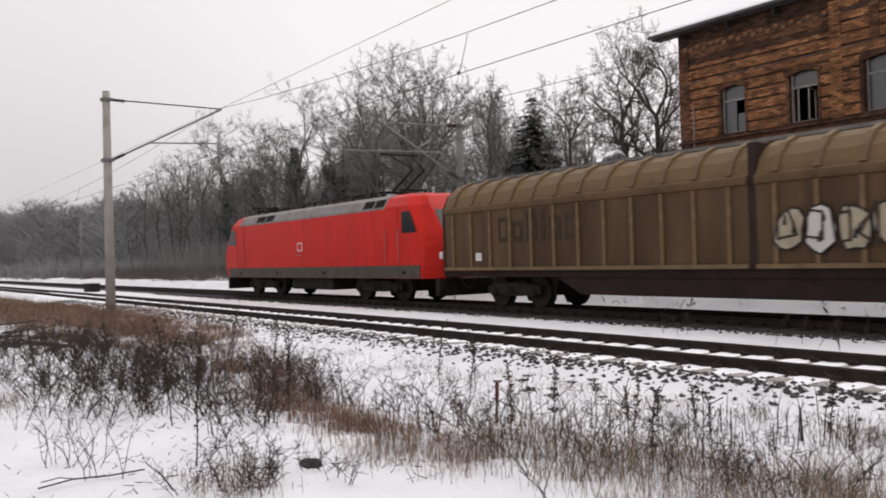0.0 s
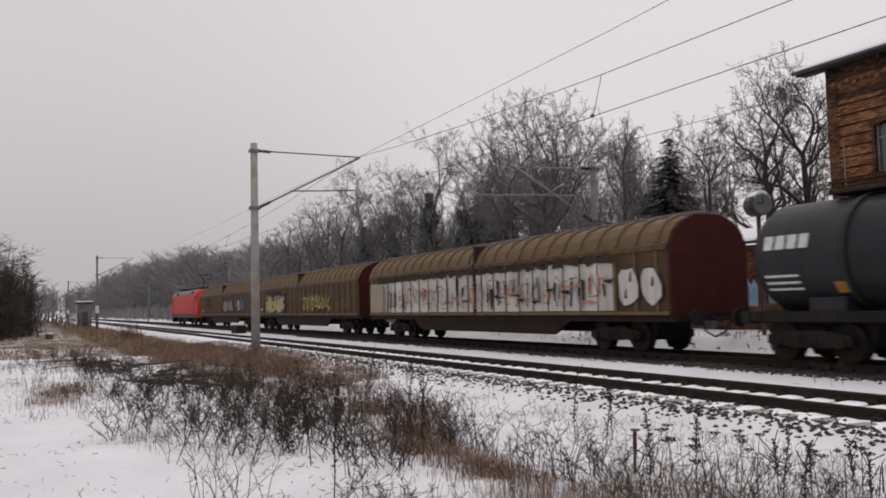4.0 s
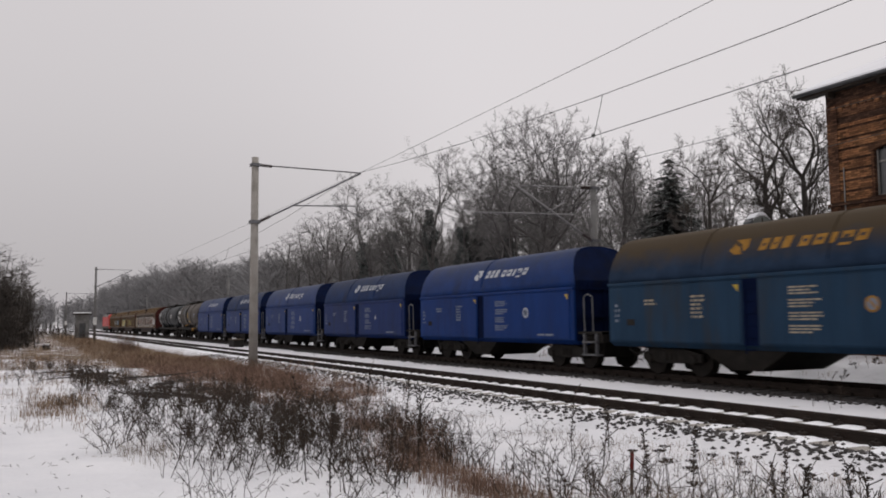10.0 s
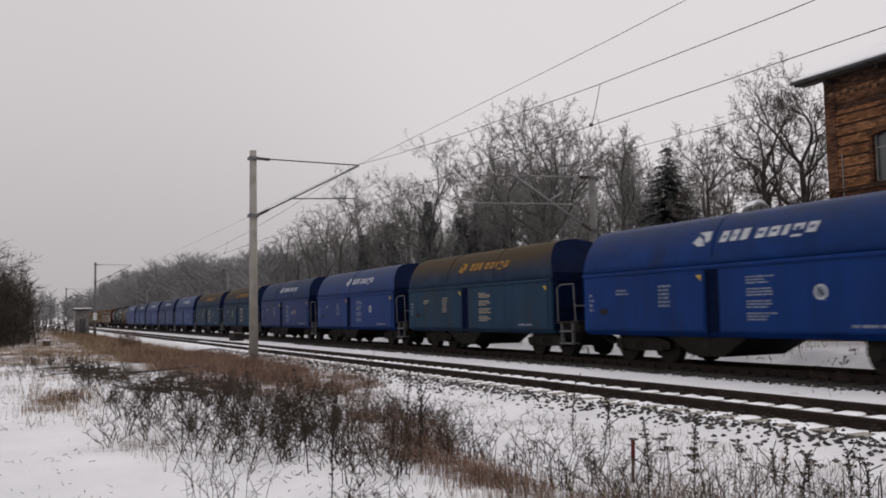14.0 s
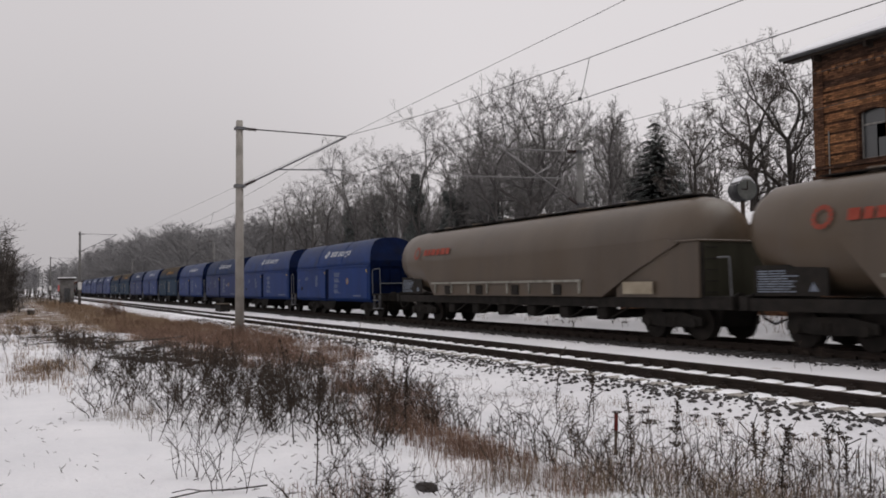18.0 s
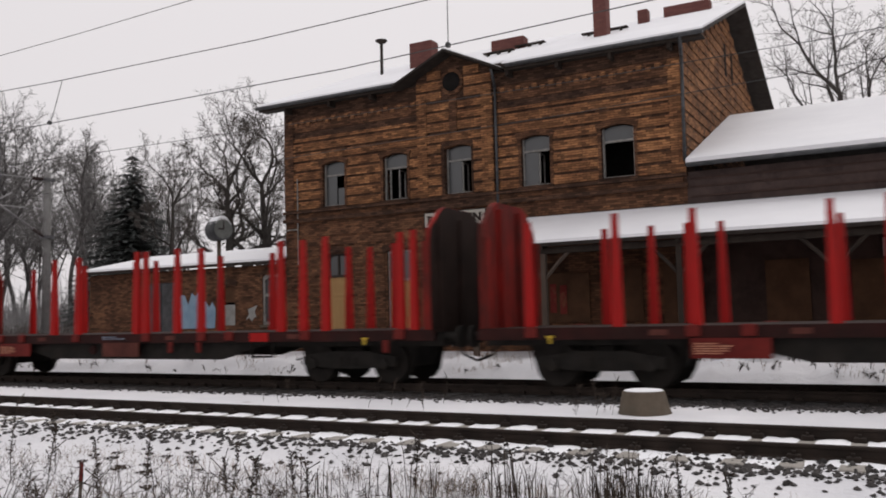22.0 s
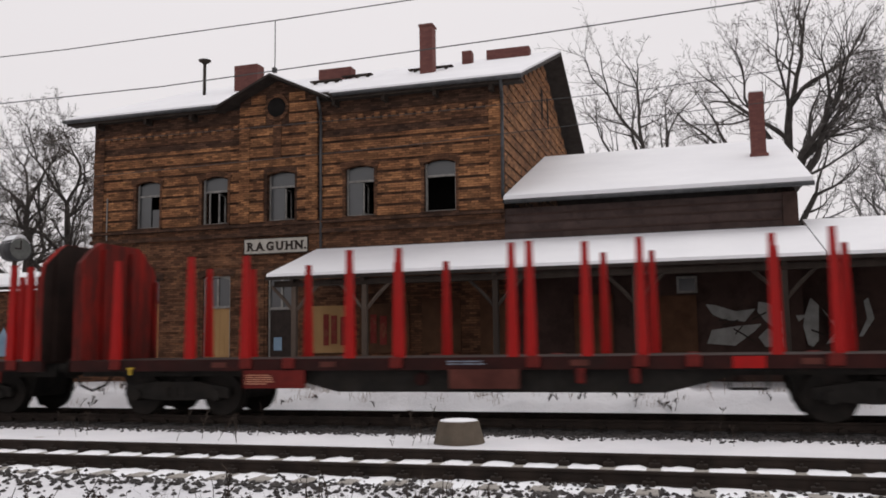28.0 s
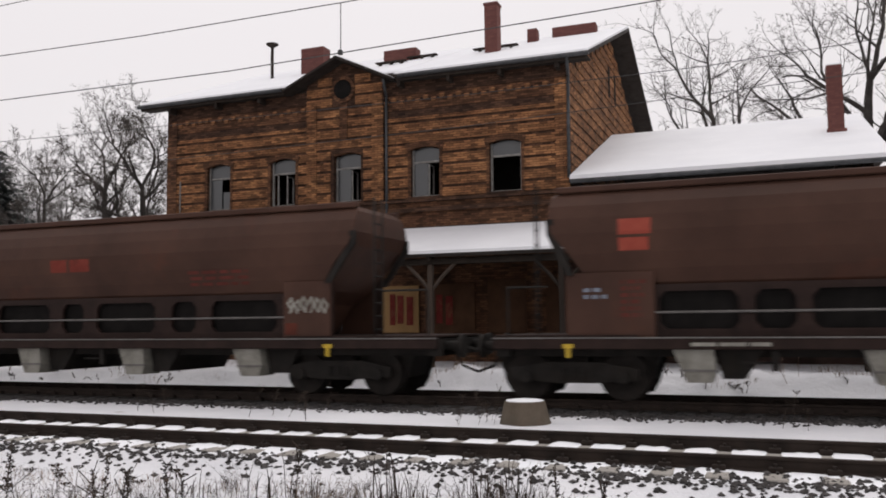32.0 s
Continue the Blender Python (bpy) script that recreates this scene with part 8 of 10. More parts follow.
def catenary():
    for x in (-31.2, -112.6, -199.0, -285.0):
        m = concrete_mast(x, 7.5, 7.75 + 0.95 * smooth(-60, -110, x), -0.4, 11.7, "pale concrete catenary mast with cantilever arm beside the track")
        if x < -100:
            part("sign_plate", boxes((x - 0.02 + 0.2, x + 0.25, 7.3, 7.7, 1.6, 2.5)), WHITE, m)
    for x in (-27.9, -97.5, -170.0):
        concrete_mast(x, 20.5, 7.2, -0.2, 16.9, "grey catenary mast behind the train with cantilever arm", True)
    sag = []
    for a, b in ((-285, -199), (-199, -112.6), (-112.6, -31.2)):
        sag += [(a + (b - a) * u, 7.43 - 4 * 1.3 * u * (1 - u)) for u in (0, 0.125, 0.25, 0.375, 0.5, 0.625, 0.75, 0.875)]
    sag += [(-31.2, 7.43), (-27, 7.13), (-22, 6.86), (-15.5, 6.64), (-10, 6.55), (-6, 6.57), (-2, 6.64), (4, 6.85), (14, 7.4), (80, 7.4)]
    wire("messenger_wire", 11.55, sag, 0.009, "sagging messenger wire over the near track")
    wire("contact_wire", 11.35, [(-285, 5.65), (-31.2, 5.70), (-15, 5.69), (-8, 5.64), (-2, 5.78), (3, 5.95), (14, 6.1), (80, 6.1)], 0.009, "contact wire over the near track")
    wire("feeder_wire", 11.7, [(-285, 7.55), (-31.2, 7.48), (-15, 7.62), (-10, 7.73), (14, 7.9), (80, 7.9)], 0.0075, "upper feeder wire along the masts")
    sag2 = []
    for a, b in ((-170, -97.5), (-97.5, -27.9)):
        sag2 += [(a + (b - a) * u, 6.85 - 4 * 0.3 * u * (1 - u)) for u in (0, 0.25, 0.5, 0.75)]
    sag2 += [(-27.9, 6.8), (-20, 6.68), (-14, 6.6), (-6, 6.54), (-1, 6.58), (4, 6.82), (20, 7.3)]
    wire("messenger_wire", 17.35, sag2, 0.008, "messenger wire over the far track")
    wire("contact_wire", 17.4, [(-170, 5.65), (-27.9, 5.65), (-17, 5.68), (-6, 5.85), (4, 6.2), (20, 6.5)], 0.008, "contact wire over the far track")
    for x, z0, z1, lean in ((-15.4, 5.69, 6.64, 0.12), (-6.0, 5.68, 6.57, -0.1), (-55, 5.67, 6.5, 0.12), (-72, 5.66, 6.2, 0.12)):
        d = thing("dropper", (0, 0, 0), "thin dropper wire between messenger and contact wire", "wire", "droppers")
        part("strand", poly_tube(bmesh.new(), [(x + lean, 11.55, z1), (x + lean * 0.2, 11.4, z0 + 0.15), (x, 11.35, z0)], 0.008, 5), WIRE, d)
        part("clamp", boxes((x - 0.03, x + 0.03, 11.32, 11.38, z0 - 0.02, z0 + 0.05)), WIRE, d)


catenary()


# ---- trees and undergrowth ----
BARK = surface("dark_bark", (0.038, 0.034, 0.031), (0.088, 0.079, 0.073), 0.9, 0, 3, 30, spec=0.1)
# frosted twigs, lightened further to carry the wood's haze
TWIG = surface("frosted_twigs", (0.105, 0.098, 0.095), (0.25, 0.24, 0.236), 0.9, 0, 0.3, 20, spec=0.1, bump=0)
# lighter copy of the bark, haze put into its grey
HAZE_BARK = surface("haze_greyed_bark", (0.065, 0.060, 0.058), (0.135, 0.127, 0.123), 0.9, 0, 3, 30, spec=0.1)
BUSH_TWIG = surface("dull_brown_bush_twigs", (0.055, 0.048, 0.043), (0.13, 0.115, 0.105), 0.9, 0, 0.3, 20, spec=0.1, bump=0)
# frosted twigs with distance haze mixed into the pale base colour
FAR_TWIG = surface("haze_paled_far_wood", (0.16, 0.157, 0.158), (0.28, 0.276, 0.28), 0.95, 0, 0.05, 6, spec=0.05, bump=0)
# thicket twigs: frost, and haze in the lighter grey
FROST_TWIG = surface("haze_grey_frosted_twigs", (0.13, 0.125, 0.122), (0.30, 0.29, 0.288), 0.9, 0, 0.3, 20, spec=0.1, bump=0)
# needle green lightened to a hazy grey; the ivy shares it
SPRUCE = surface("spruce_needles", (0.075, 0.083, 0.080), (0.15, 0.16, 0.154), 0.9, 0, 1, 12, spec=0.1, bump=0)
GRASS = surface("dead_grass", (0.125, 0.083, 0.054), (0.28, 0.20, 0.138), 0.9, 0, 0.6, 8, spec=0.1, bump=0, per_piece=0.35)
STALK = surface("dead_weed_stalks", (0.022, 0.017, 0.014), (0.072, 0.055, 0.043), 0.9, 0, 0.8, 12, spec=0.1, bump=0, per_piece=0.4)
FADED_GRASS = surface("faded_grey_grass", (0.10, 0.076, 0.055), (0.25, 0.195, 0.145), 0.9, 0, 0.6, 8, spec=0.1, bump=0, per_piece=0.35)
RUSSET = surface("russet_undergrowth", (0.105, 0.066, 0.050), (0.25, 0.165, 0.122), 0.9, 0, 0.5, 10, spec=0.1, bump=0, per_piece=0.35)


class Sticks:
    """Many tapered sticks gathered into one mesh."""

    def __init__(self):
        self.a, self.b, self.r, self.q = [], [], [], []

    def add(self, a, b, r, q):
        self.a.append(a)
        self.b.append(b)
        self.r.append(r)
        self.q.append(q)

    def ribbons(self):
        """Hair-thin twigs as narrow strips."""
        a, b = np.array(self.a, float), np.array(self.b, float)
        d = b - a
        u = np.cross(d, np.random.RandomState(len(a)).normal(size=d.shape))
        u /= np.linalg.norm(u, axis=1)[:, None] + 1e-9
        r, q = np.array(self.r)[:, None] * 1.25, np.array(self.q)[:, None] * 1.25
        verts = np.stack([a - u * r, a + u * r, b + u * q, b - u * q], 1).reshape(-1, 3)
        return verts, np.arange(4 * len(a)).reshape(-1, 4)

    def arrays(self, sides=3):
        a, b = np.array(self.a, float), np.array(self.b, float)
        d = b - a
        d /= np.linalg.norm(d, axis=1)[:, None] + 1e-9
        ref = np.where(np.abs(d[:, 2:]) < 0.9, np.array([[0, 0, 1.0]]), np.array([[1.0, 0, 0]]))
        u = np.cross(d, ref)
        u /= np.linalg.norm(u, axis=1)[:, None]
        w = np.cross(d, u)
        ang = np.arange(sides) * 2 * np.pi / sides
        ring = np.cos(ang)[None, :, None] * u[:, None, :] + np.sin(ang)[None, :, None] * w[:, None, :]
        lo = a[:, None, :] + ring * np.array(self.r)[:, None, None]
        hi = b[:, None, :] + ring * np.array(self.q)[:, None, None]
        verts = np.concatenate([lo, hi], 1).reshape(-1, 3)
        n = len(a)
        k = np.arange(sides)
        face = np.stack([k, (k + 1) % sides, sides + (k + 1) % sides, sides + k], 1)
        faces = (np.arange(n)[:, None, None] * 2 * sides + face[None]).reshape(-1, 4)
        return verts, faces


def mesh_arrays(name, verts, faces, material):
    me = bpy.data.meshes.new(name)
    faces = np.asarray(faces)
    k = faces.shape[1]
    me.vertices.add(len(verts))
    me.vertices.foreach_set("co", np.asarray(verts, np.float32).ravel())
    me.loops.add(faces.size)
    me.loops.foreach_set("vertex_index", faces.astype(np.int32).ravel())
    me.polygons.add(len(faces))
    me.polygons.foreach_set("loop_start", np.arange(0, faces.size, k, dtype=np.int32))
    me.polygons.foreach_set("loop_total", np.full(len(faces), k, np.int32))
    me.update(calc_edges=True)
    me.materials.append(material)
    return me


def joined(first, second):
    return np.concatenate([first[0], second[0]]), np.concatenate([first[1], second[1] + len(first[0])])


def crown_points(rng, count, height, reach, bare, lobes):
    """Places in a crown of rounded lobes between the bare trunk and the top."""
    mid, half = height * (1 + bare) / 2, height * (1 - bare) / 2
    centres = []
    while len(centres) < lobes:
        c = rng.normal(size=3)
        c /= np.linalg.norm(c)
        if c[2] > -0.55:
            centres.append(c * (0.66 if len(centres) % 4 else rng.uniform(0.1, 0.5)))
    pts = []
    while len(pts) < count:
        c = centres[rng.randint(len(centres))]
        d = rng.normal(size=3)
        d /= np.linalg.norm(d)
        q = c + d * 0.36 * rng.random_sample() ** 0.6
        width = 1.0 if q[2] > -0.2 else 1.0 + (q[2] + 0.2) * 0.35
        pts.append((q[0] * reach * width, q[1] * reach * width, mid + q[2] * half))
    return np.array(pts)


def tree_kind(seed, height, reach, bare=0.25, count=800, lobes=14, thrift=0.35, twigs=4, leaf=0.010, fork=1, smoothing=2):
    """A bare tree: the crown's places are joined to the trunk by the shortest boughs."""
    rng = np.random.RandomState(seed)
    rnd = random.Random(seed)
    pts = crown_points(rng, count, height, reach, bare, lobes)
    nodes, parent, run = [np.array((0, 0, -0.3))], [-1], [0.0]
    for stem in range(fork):
        last, p = 0, np.array((0, 0, -0.3))
        lean = np.array((rng.normal() * 0.05, rng.normal() * 0.05, 1.0)) if fork == 1 else np.array((rng.uniform(-.17, .17), rng.uniform(-.15, .15), 1.0))
        top = height * (bare * 0.9 + 0.28 * rng.random_sample())
        n = max(4, int(top / 0.7))
        for k in range(n):
            lean = lean + np.array((rng.normal() * 0.07, rng.normal() * 0.07, 0.02))
            p = p + lean / np.linalg.norm(lean) * top / n
            nodes.append(p)
            parent.append(last)
            run.append(run[last] + top / n)
            last = len(nodes) - 1
    left = np.ones(count, bool)
    best, link = np.full(count, 1e9), np.zeros(count, int)
    for i, q in enumerate(nodes):
        if i == 0:
            continue
        cost = np.linalg.norm(pts - q, axis=1) + thrift * run[i] + 0.8 * np.clip(q[2] - pts[:, 2], 0, 9)
        hit = cost < best
        best[hit], link[hit] = cost[hit], i
    for _ in range(count):
        j = int(np.argmin(np.where(left, best, 1e9)))
        left[j] = False
        q, i = pts[j], int(link[j])
        nodes.append(q)
        parent.append(i)
        run.append(run[i] + np.linalg.norm(q - nodes[i]))
        cost = np.linalg.norm(pts - q, axis=1) + thrift * run[-1] + 0.8 * np.clip(q[2] - pts[:, 2], 0, 9)
        hit = cost < best
        best[hit], link[hit] = cost[hit], len(nodes) - 1
    area = np.zeros(len(nodes))
    for i in range(len(nodes) - 1, 0, -1):
        area[i] += leaf ** 2.15
        area[parent[i]] += area[i]
    rad = area ** (1 / 2.15)
    # straighten the boughs
    lead = {}
    for i in range(1, len(nodes)):
        j = parent[i]
        if j not in lead or rad[i] > rad[lead[j]]:
            lead[j] = i
    place = np.array(nodes)
    for _ in range(smoothing):
        fresh = place.copy()
        for i in range(1, len(nodes)):
            if i in lead:
                fresh[i] = 0.4 * place[i] + 0.3 * place[parent[i]] + 0.3 * place[lead[i]]
        place = fresh
    place[:, :2] *= reach / np.percentile(np.linalg.norm(place[:, :2], axis=1), 98)
    place[:, 2] *= height / place[:, 2].max()
    nodes = list(place)
    thick, thin, fine = Sticks(), Sticks(), Sticks()
    for i in range(1, len(nodes)):
        j = parent[i]
        r0 = min(rad[j], rad[i] * 1.25)
        (thick if rad[i] > 0.032 else thin).add(nodes[j], nodes[i], r0, rad[i])
        if rad[i] > 0.055:
            continue
        out = nodes[i] - nodes[j]
        out = out / (np.linalg.norm(out) + 1e-6)
        for k in range(twigs + (4 if rad[i] < 0.0145 else 0)):
            d = out * 0.6 + rng.normal(size=3) * 0.75 + np.array((0, 0, 0.2))
            a = nodes[j] + (nodes[i] - nodes[j]) * rnd.uniform(0.2, 1)
            l = rnd.uniform(0.2, 0.62)
            b = a + d / np.linalg.norm(d) * l
            fine.add(a, b, 0.011, 0.006)
            if k % 2 == 0:
                e = a + (b - a) * rnd.uniform(0.4, 0.8)
                fine.add(e, e + (d + rng.normal(size=3) * 0.8) * l * 0.32, 0.009, 0.005)
    v1, f1 = thick.arrays(6)
    v2, f2 = joined(thin.arrays(3), fine.ribbons())
    return mesh_arrays("trunk", v1, f1, HAZE_BARK), mesh_arrays("crown", v2, f2, TWIG), height


def limb_tree(seed, height, reach, trunk=0.3, limbs=1, spread=0.9, wiggle=0.16, lift=0.10, girth=0.30, limb=(0.18, 0.28), levels=4, twig=BUSH_TWIG, bark=BARK, twigs=1.0):
    """A bare tree grown limb by limb: boughs rise from the trunk, fork and thin out into fine twigs."""
    rng = random.Random(seed)
    thick, thin, fine = Sticks(), Sticks(), Sticks()

    def tilt(d, angle):
        u = d.orthogonal().normalized()
        u.rotate(Matrix.Rotation(rng.uniform(0, 6.283), 3, d))
        return (d * math.cos(angle) + u * math.sin(angle)).normalized()

    def grow(p, d, length, r, level):
        n = max(3, int(length / (1.0 if level == 0 else 0.7 if level == 1 else 0.45)))
        end = r * (0.3 if level == 0 else 0.62 if level < 2 else 0.45)
        for k in range(n):
            stray = wiggle * (0.35 if level == 0 else 1.0)
            bend = Vector((rng.gauss(0, stray), rng.gauss(0, stray), rng.gauss(0, stray * 0.6) + lift * (4.0 if level == 0 else 1.0)))
            d = (d + bend).normalized()
            q = p + d * length / n
            r0, r1 = r + (end - r) * k / n, r + (end - r) * (k + 1) / n
            (thick if r1 > 0.014 else thin).add(p[:], q[:], r0, r1)
            if level == 0 and (k + 1) / n > trunk:
                for j in range(limbs):
                    if rng.random() < 0.8:
                        grow(q, tilt(d, spread * rng.uniform(0.7, 1.15)), height * rng.uniform(*limb) * (1.2 - 0.6 * k / n), r1 * rng.uniform(0.48, 0.72), 1)
            elif level and level < levels and (k + 1) / n > 0.2 and rng.random() < (0.6 if level < 3 else 0.5):
                grow(q, tilt(d, rng.uniform(0.55, 1.1)), length * rng.uniform(0.42, 0.72) * (1.1 - 0.45 * k / n), max(0.009, r1 * rng.uniform(0.45, 0.68)), level + 1)
            if level >= 2:
                for j in range(1 if level < levels else 2):
                    if rng.random() > twigs:
                        continue
                    e = q + tilt(d, rng.uniform(0.3, 1.1)) * rng.uniform(0.2, 0.62)
                    fine.add(q[:], e[:], 0.010, 0.006)
                    m = q.lerp(e, rng.uniform(0.3, 0.8))
                    fine.add(m[:], (m + tilt(d, 0.9) * rng.uniform(0.12, 0.3))[:], 0.008, 0.005)
            p = q
        if level < levels:
            for j in range(2):
                grow(p, tilt(d, rng.uniform(0.2, 0.55)), length * (0.3 if level == 0 else rng.uniform(0.5, 0.75)), end * rng.uniform(0.65, 0.85), level + 1)

    grow(Vector((0, 0, -0.3)), Vector((rng.gauss(0, 0.04), rng.gauss(0, 0.04), 1)).normalized(), height * 0.74 + 0.3, girth, 0)
    ends = np.array(thin.b + fine.b)
    high, wide = height / ends[:, 2].max(), reach / np.percentile(np.linalg.norm(ends[:, :2] - ends[:, :2].mean(0), axis=1), 97)
    scale = np.array((wide, wide, high))
    for st in (thick, thin, fine):
        st.a, st.b = [tuple(np.array(q) * scale) for q in st.a], [tuple(np.array(q) * scale) for q in st.b]
    v1, f1 = thick.arrays(6)
    v2, f2 = joined(thin.arrays(3), fine.ribbons())
    return mesh_arrays("trunk", v1, f1, bark), mesh_arrays("crown", v2, f2, twig), height


def ivy_on(tree, height, girth, seed):
    """Ivy clothing the trunk as small dark leaves."""
    rng = np.random.RandomState(seed)
    n = int(height * 260)
    z = rng.random_sample(n) ** 0.8 * height
    a = rng.uniform(0, 6.28, n)
    r = girth * (1.15 - 0.7 * z / height) * rng.uniform(0.5, 1.25, n) * (1 + 0.4 * np.sin(z * 1.7 + seed))
    c = np.stack([r * np.cos(a), r * np.sin(a), z], 1)
    u, w = rng.normal(size=(n, 3)) * 0.085, rng.normal(size=(n, 3)) * 0.085
    verts = np.stack([c - u, c + w, c + u, c - w], 1).reshape(-1, 3)
    ob = new("ivy", mesh_arrays("ivy", verts, np.arange(4 * n).reshape(-1, 4), SPRUCE))
    ob.parent = tree
    tagged(ob, "dark evergreen ivy")


def plant_tree(kind, x, y, height, turn, label, name="bare_tree"):
    t = thing(name, (0, 0, 0), label, "tree", "bare trees")
    s = height / kind[2]
    t.matrix_basis = Matrix.Translation((x, y, ground_height(x, y))) @ pose(0, 0, 0, 0, 0, turn) @ Matrix.Diagonal((s, s, s, 1))
    for me in kind[:2]:
        ob = new(me.name.split(".")[0], me)
        ob.parent = t
    return t


def spruce(x, y, height, seed):
    rnd = random.Random(seed)
    t = thing("spruce_tree", (x, y, ground_height(x, y)), "green spruce with frost and haze in its colour among bare trees", "tree")
    bm = bmesh.new()
    tube(bm, (0, 0, -0.2), (0, 0, height), 0.16, 0.02, seg=8)
    part("trunk", bm, BARK, t)
    verts, faces = [], []
    z = height * 0.12
    while z < height * 0.99:
        reach = (1 - z / height) ** 0.85 * height * 0.40 + 0.12
        for k in range(max(5, int(reach * 7))):
            a = rnd.uniform(0, 6.28)
            r = reach * rnd.uniform(0.75, 1.15)
            for j in range(max(3, int(r * 7))):
                u = (j + rnd.random()) / max(3, int(r * 7))
                px, py, pz = r * u * math.cos(a), r * u * math.sin(a), z - 0.12 * r * u * u + rnd.uniform(-.05, .05)
                w = 0.26 + 0.18 * (1 - u)
                b = a + rnd.uniform(-1.1, 1.1)
                n0 = len(verts)
                verts += [(px - w * .3 * math.sin(b), py + w * .3 * math.cos(b), pz), (px + w * .3 * math.sin(b), py - w * .3 * math.cos(b), pz + rnd.uniform(-.04, .04)), (px + w * 1.3 * math.cos(b), py + w * 1.3 * math.sin(b), pz - rnd.uniform(0.02, 0.16))]
                faces.append((n0, n0 + 1, n0 + 2))
        z += 0.15
    ob = new("crown", mesh_arrays("crown", verts, faces, SPRUCE))
    ob.parent = t


def build_trees():
    gnarled = limb_tree(3, 15.5, 4.6, 0.42, 2, 1.0, 0.2, 0.05, 0.46, (0.17, 0.29))
    crooked = limb_tree(12, 15.5, 4.4, 0.42, 2, 1.0, 0.2, 0.05, 0.42, (0.17, 0.28))
    gaunt = limb_tree(8, 14, 3.2, 0.5, 1, 1.0, 0.22, 0.05, 0.27, (0.2, 0.3))
    round_big = tree_kind(15, 20, 7.4, 0.18, 2600, 56, 0.36, 6, 0.009, 3, 3)
    tall = [limb_tree(s, 20, 4.4, 0.40, 1, 0.85, 0.16, 0.05, 0.32, (0.17, 0.26), 4, TWIG, HAZE_BARK) for s in (21, 22)]
    small = [tree_kind(s, 15, 3.6, 0.2, 480, 14, 0.4, 3, 0.0105, f) for s, f in ((31, 1), (32, 2), (33, 3))]
    slim = [tree_kind(s, 15, 1.7, 0.3, 260, 9, 0.45, 4, 0.011) for s in (41, 42)]
    lofty = [limb_tree(51, 22, 5.6, 0.45, 1, 0.75, 0.14, 0.04, 0.5, (0.22, 0.34), twigs=0.35), limb_tree(54, 22, 6.8, 0.40, 1, 0.8, 0.14, 0.04, 0.56, (0.22, 0.34), twigs=0.4)]
    bare = "leafless deciduous tree with frosted twigs"
    # single trees near the station
    plant_tree(crooked, -33.6, 39.9, 15.6, 60, "leafless oak-like tree with crooked boughs beside the station")
    plant_tree(gnarled, -35.5, 39.5, 15.3, 150, "broad leafless oak-like tree with gnarled crown beside the station")
    plant_tree(gaunt, -41.4, 40, 13.9, 200, "gaunt leafless tree with crooked boughs")
    plant_tree(slim[0], -49.7, 40, 15.2, 10, "slender leafless tree with frosted twigs")
    plant_tree(slim[1], -53.0, 41, 14.6, 80, "slender leafless tree with frosted twigs")
    plant_tree(small[0], -51.4, 43, 12.6, 77, bare)
    plant_tree(round_big, -62.6, 40.5, 20.3, 0, "large leafless tree with a wide rounded crown")
    plant_tree(small[2], -70.5, 42, 16.4, 30, bare)
    for x, h, kind, turn in ((-76.9, 18.4, 0, 0), (-85, 21.8, 1, 40), (-95.8, 20.2, 0, 120), (-105.6, 21.6, 1, 210)):
        t = plant_tree(tall[kind], x, 40, h, turn, "tall leafless tree with an ivy-clad trunk")
        ivy_on(t, 9 + (-x) % 3.7, 0.95, int(-x))
    for x, h, k in ((-89.5, 17.0, 1), (-100.5, 17.5, 2), (-112, 18.5, 0), (-119.5, 17.6, 1), (-126, 18.4, 2), (-133, 16.5, 0), (-141, 16.8, 1), (-150, 15.5, 2)):
        plant_tree(small[k], x, 40, h, k * 77 + 13, bare)
    plant_tree(lofty[0], -3.5, 52, 21.5, 0, "tall leafless tree rising behind the wing roof")
    plant_tree(lofty[1], 4.4, 53, 24.5, 200, "tall leafless tree with spreading dark boughs behind the wing")
    plant_tree(gaunt, -8.0, 54, 14.0, 150, "leafless tree beside the gable behind the wing roof")
    plant_tree(tall[0], 10.5, 50, 19.0, 300, "leafless tree behind the canopy")
    plant_tree(small[0], 13, 56, 18.0, 95, bare)
    spruce(-45.6, 40, 12.7, 5)
    spruce(-77.5, 42, 12.8, 6)
    spruce(-73, 43, 11.5, 7)
    spruce(-82, 43, 11.0, 8)
    rnd = random.Random(77)
    for k in range(46):
        x = rnd.uniform(-155, -57)
        y = rnd.uniform(43, 64)
        far = (y - 43) / 21
        peak = 12.0 + 3.0 * smooth(-54, -64, x) + 2.0 * smooth(-76, -86, x) - 2.5 * smooth(-108, -125, x)
        plant_tree(rnd.choice(small), x, y, rnd.uniform(0.75, 1.05) * (peak + 4 * far), rnd.uniform(0, 360), bare)
    # thicket of thin stems under the wood
    st = Sticks()
    for k in range(7000):
        x, y = rnd.uniform(-170, -47), rnd.uniform(36, 54)
        h = rnd.uniform(1.5, 6.0) * (0.4 + 0.45 * smooth(-46, -60, x)) * (0.8 + 0.5 * noise.noise((x * 0.12, y * 0.12, 4)))
        z = ground_height(x, y)
        lean = (rnd.gauss(0, 0.12) * h, rnd.gauss(0, 0.12) * h)
        st.add((x, y, z - 0.1), (x + lean[0], y + lean[1], z + h), rnd.uniform(0.02, 0.06), 0.008)
        for j in range(4):
            u = rnd.uniform(0.3, 1)
            bx, by, bz = x + lean[0] * u, y + lean[1] * u, z + h * u
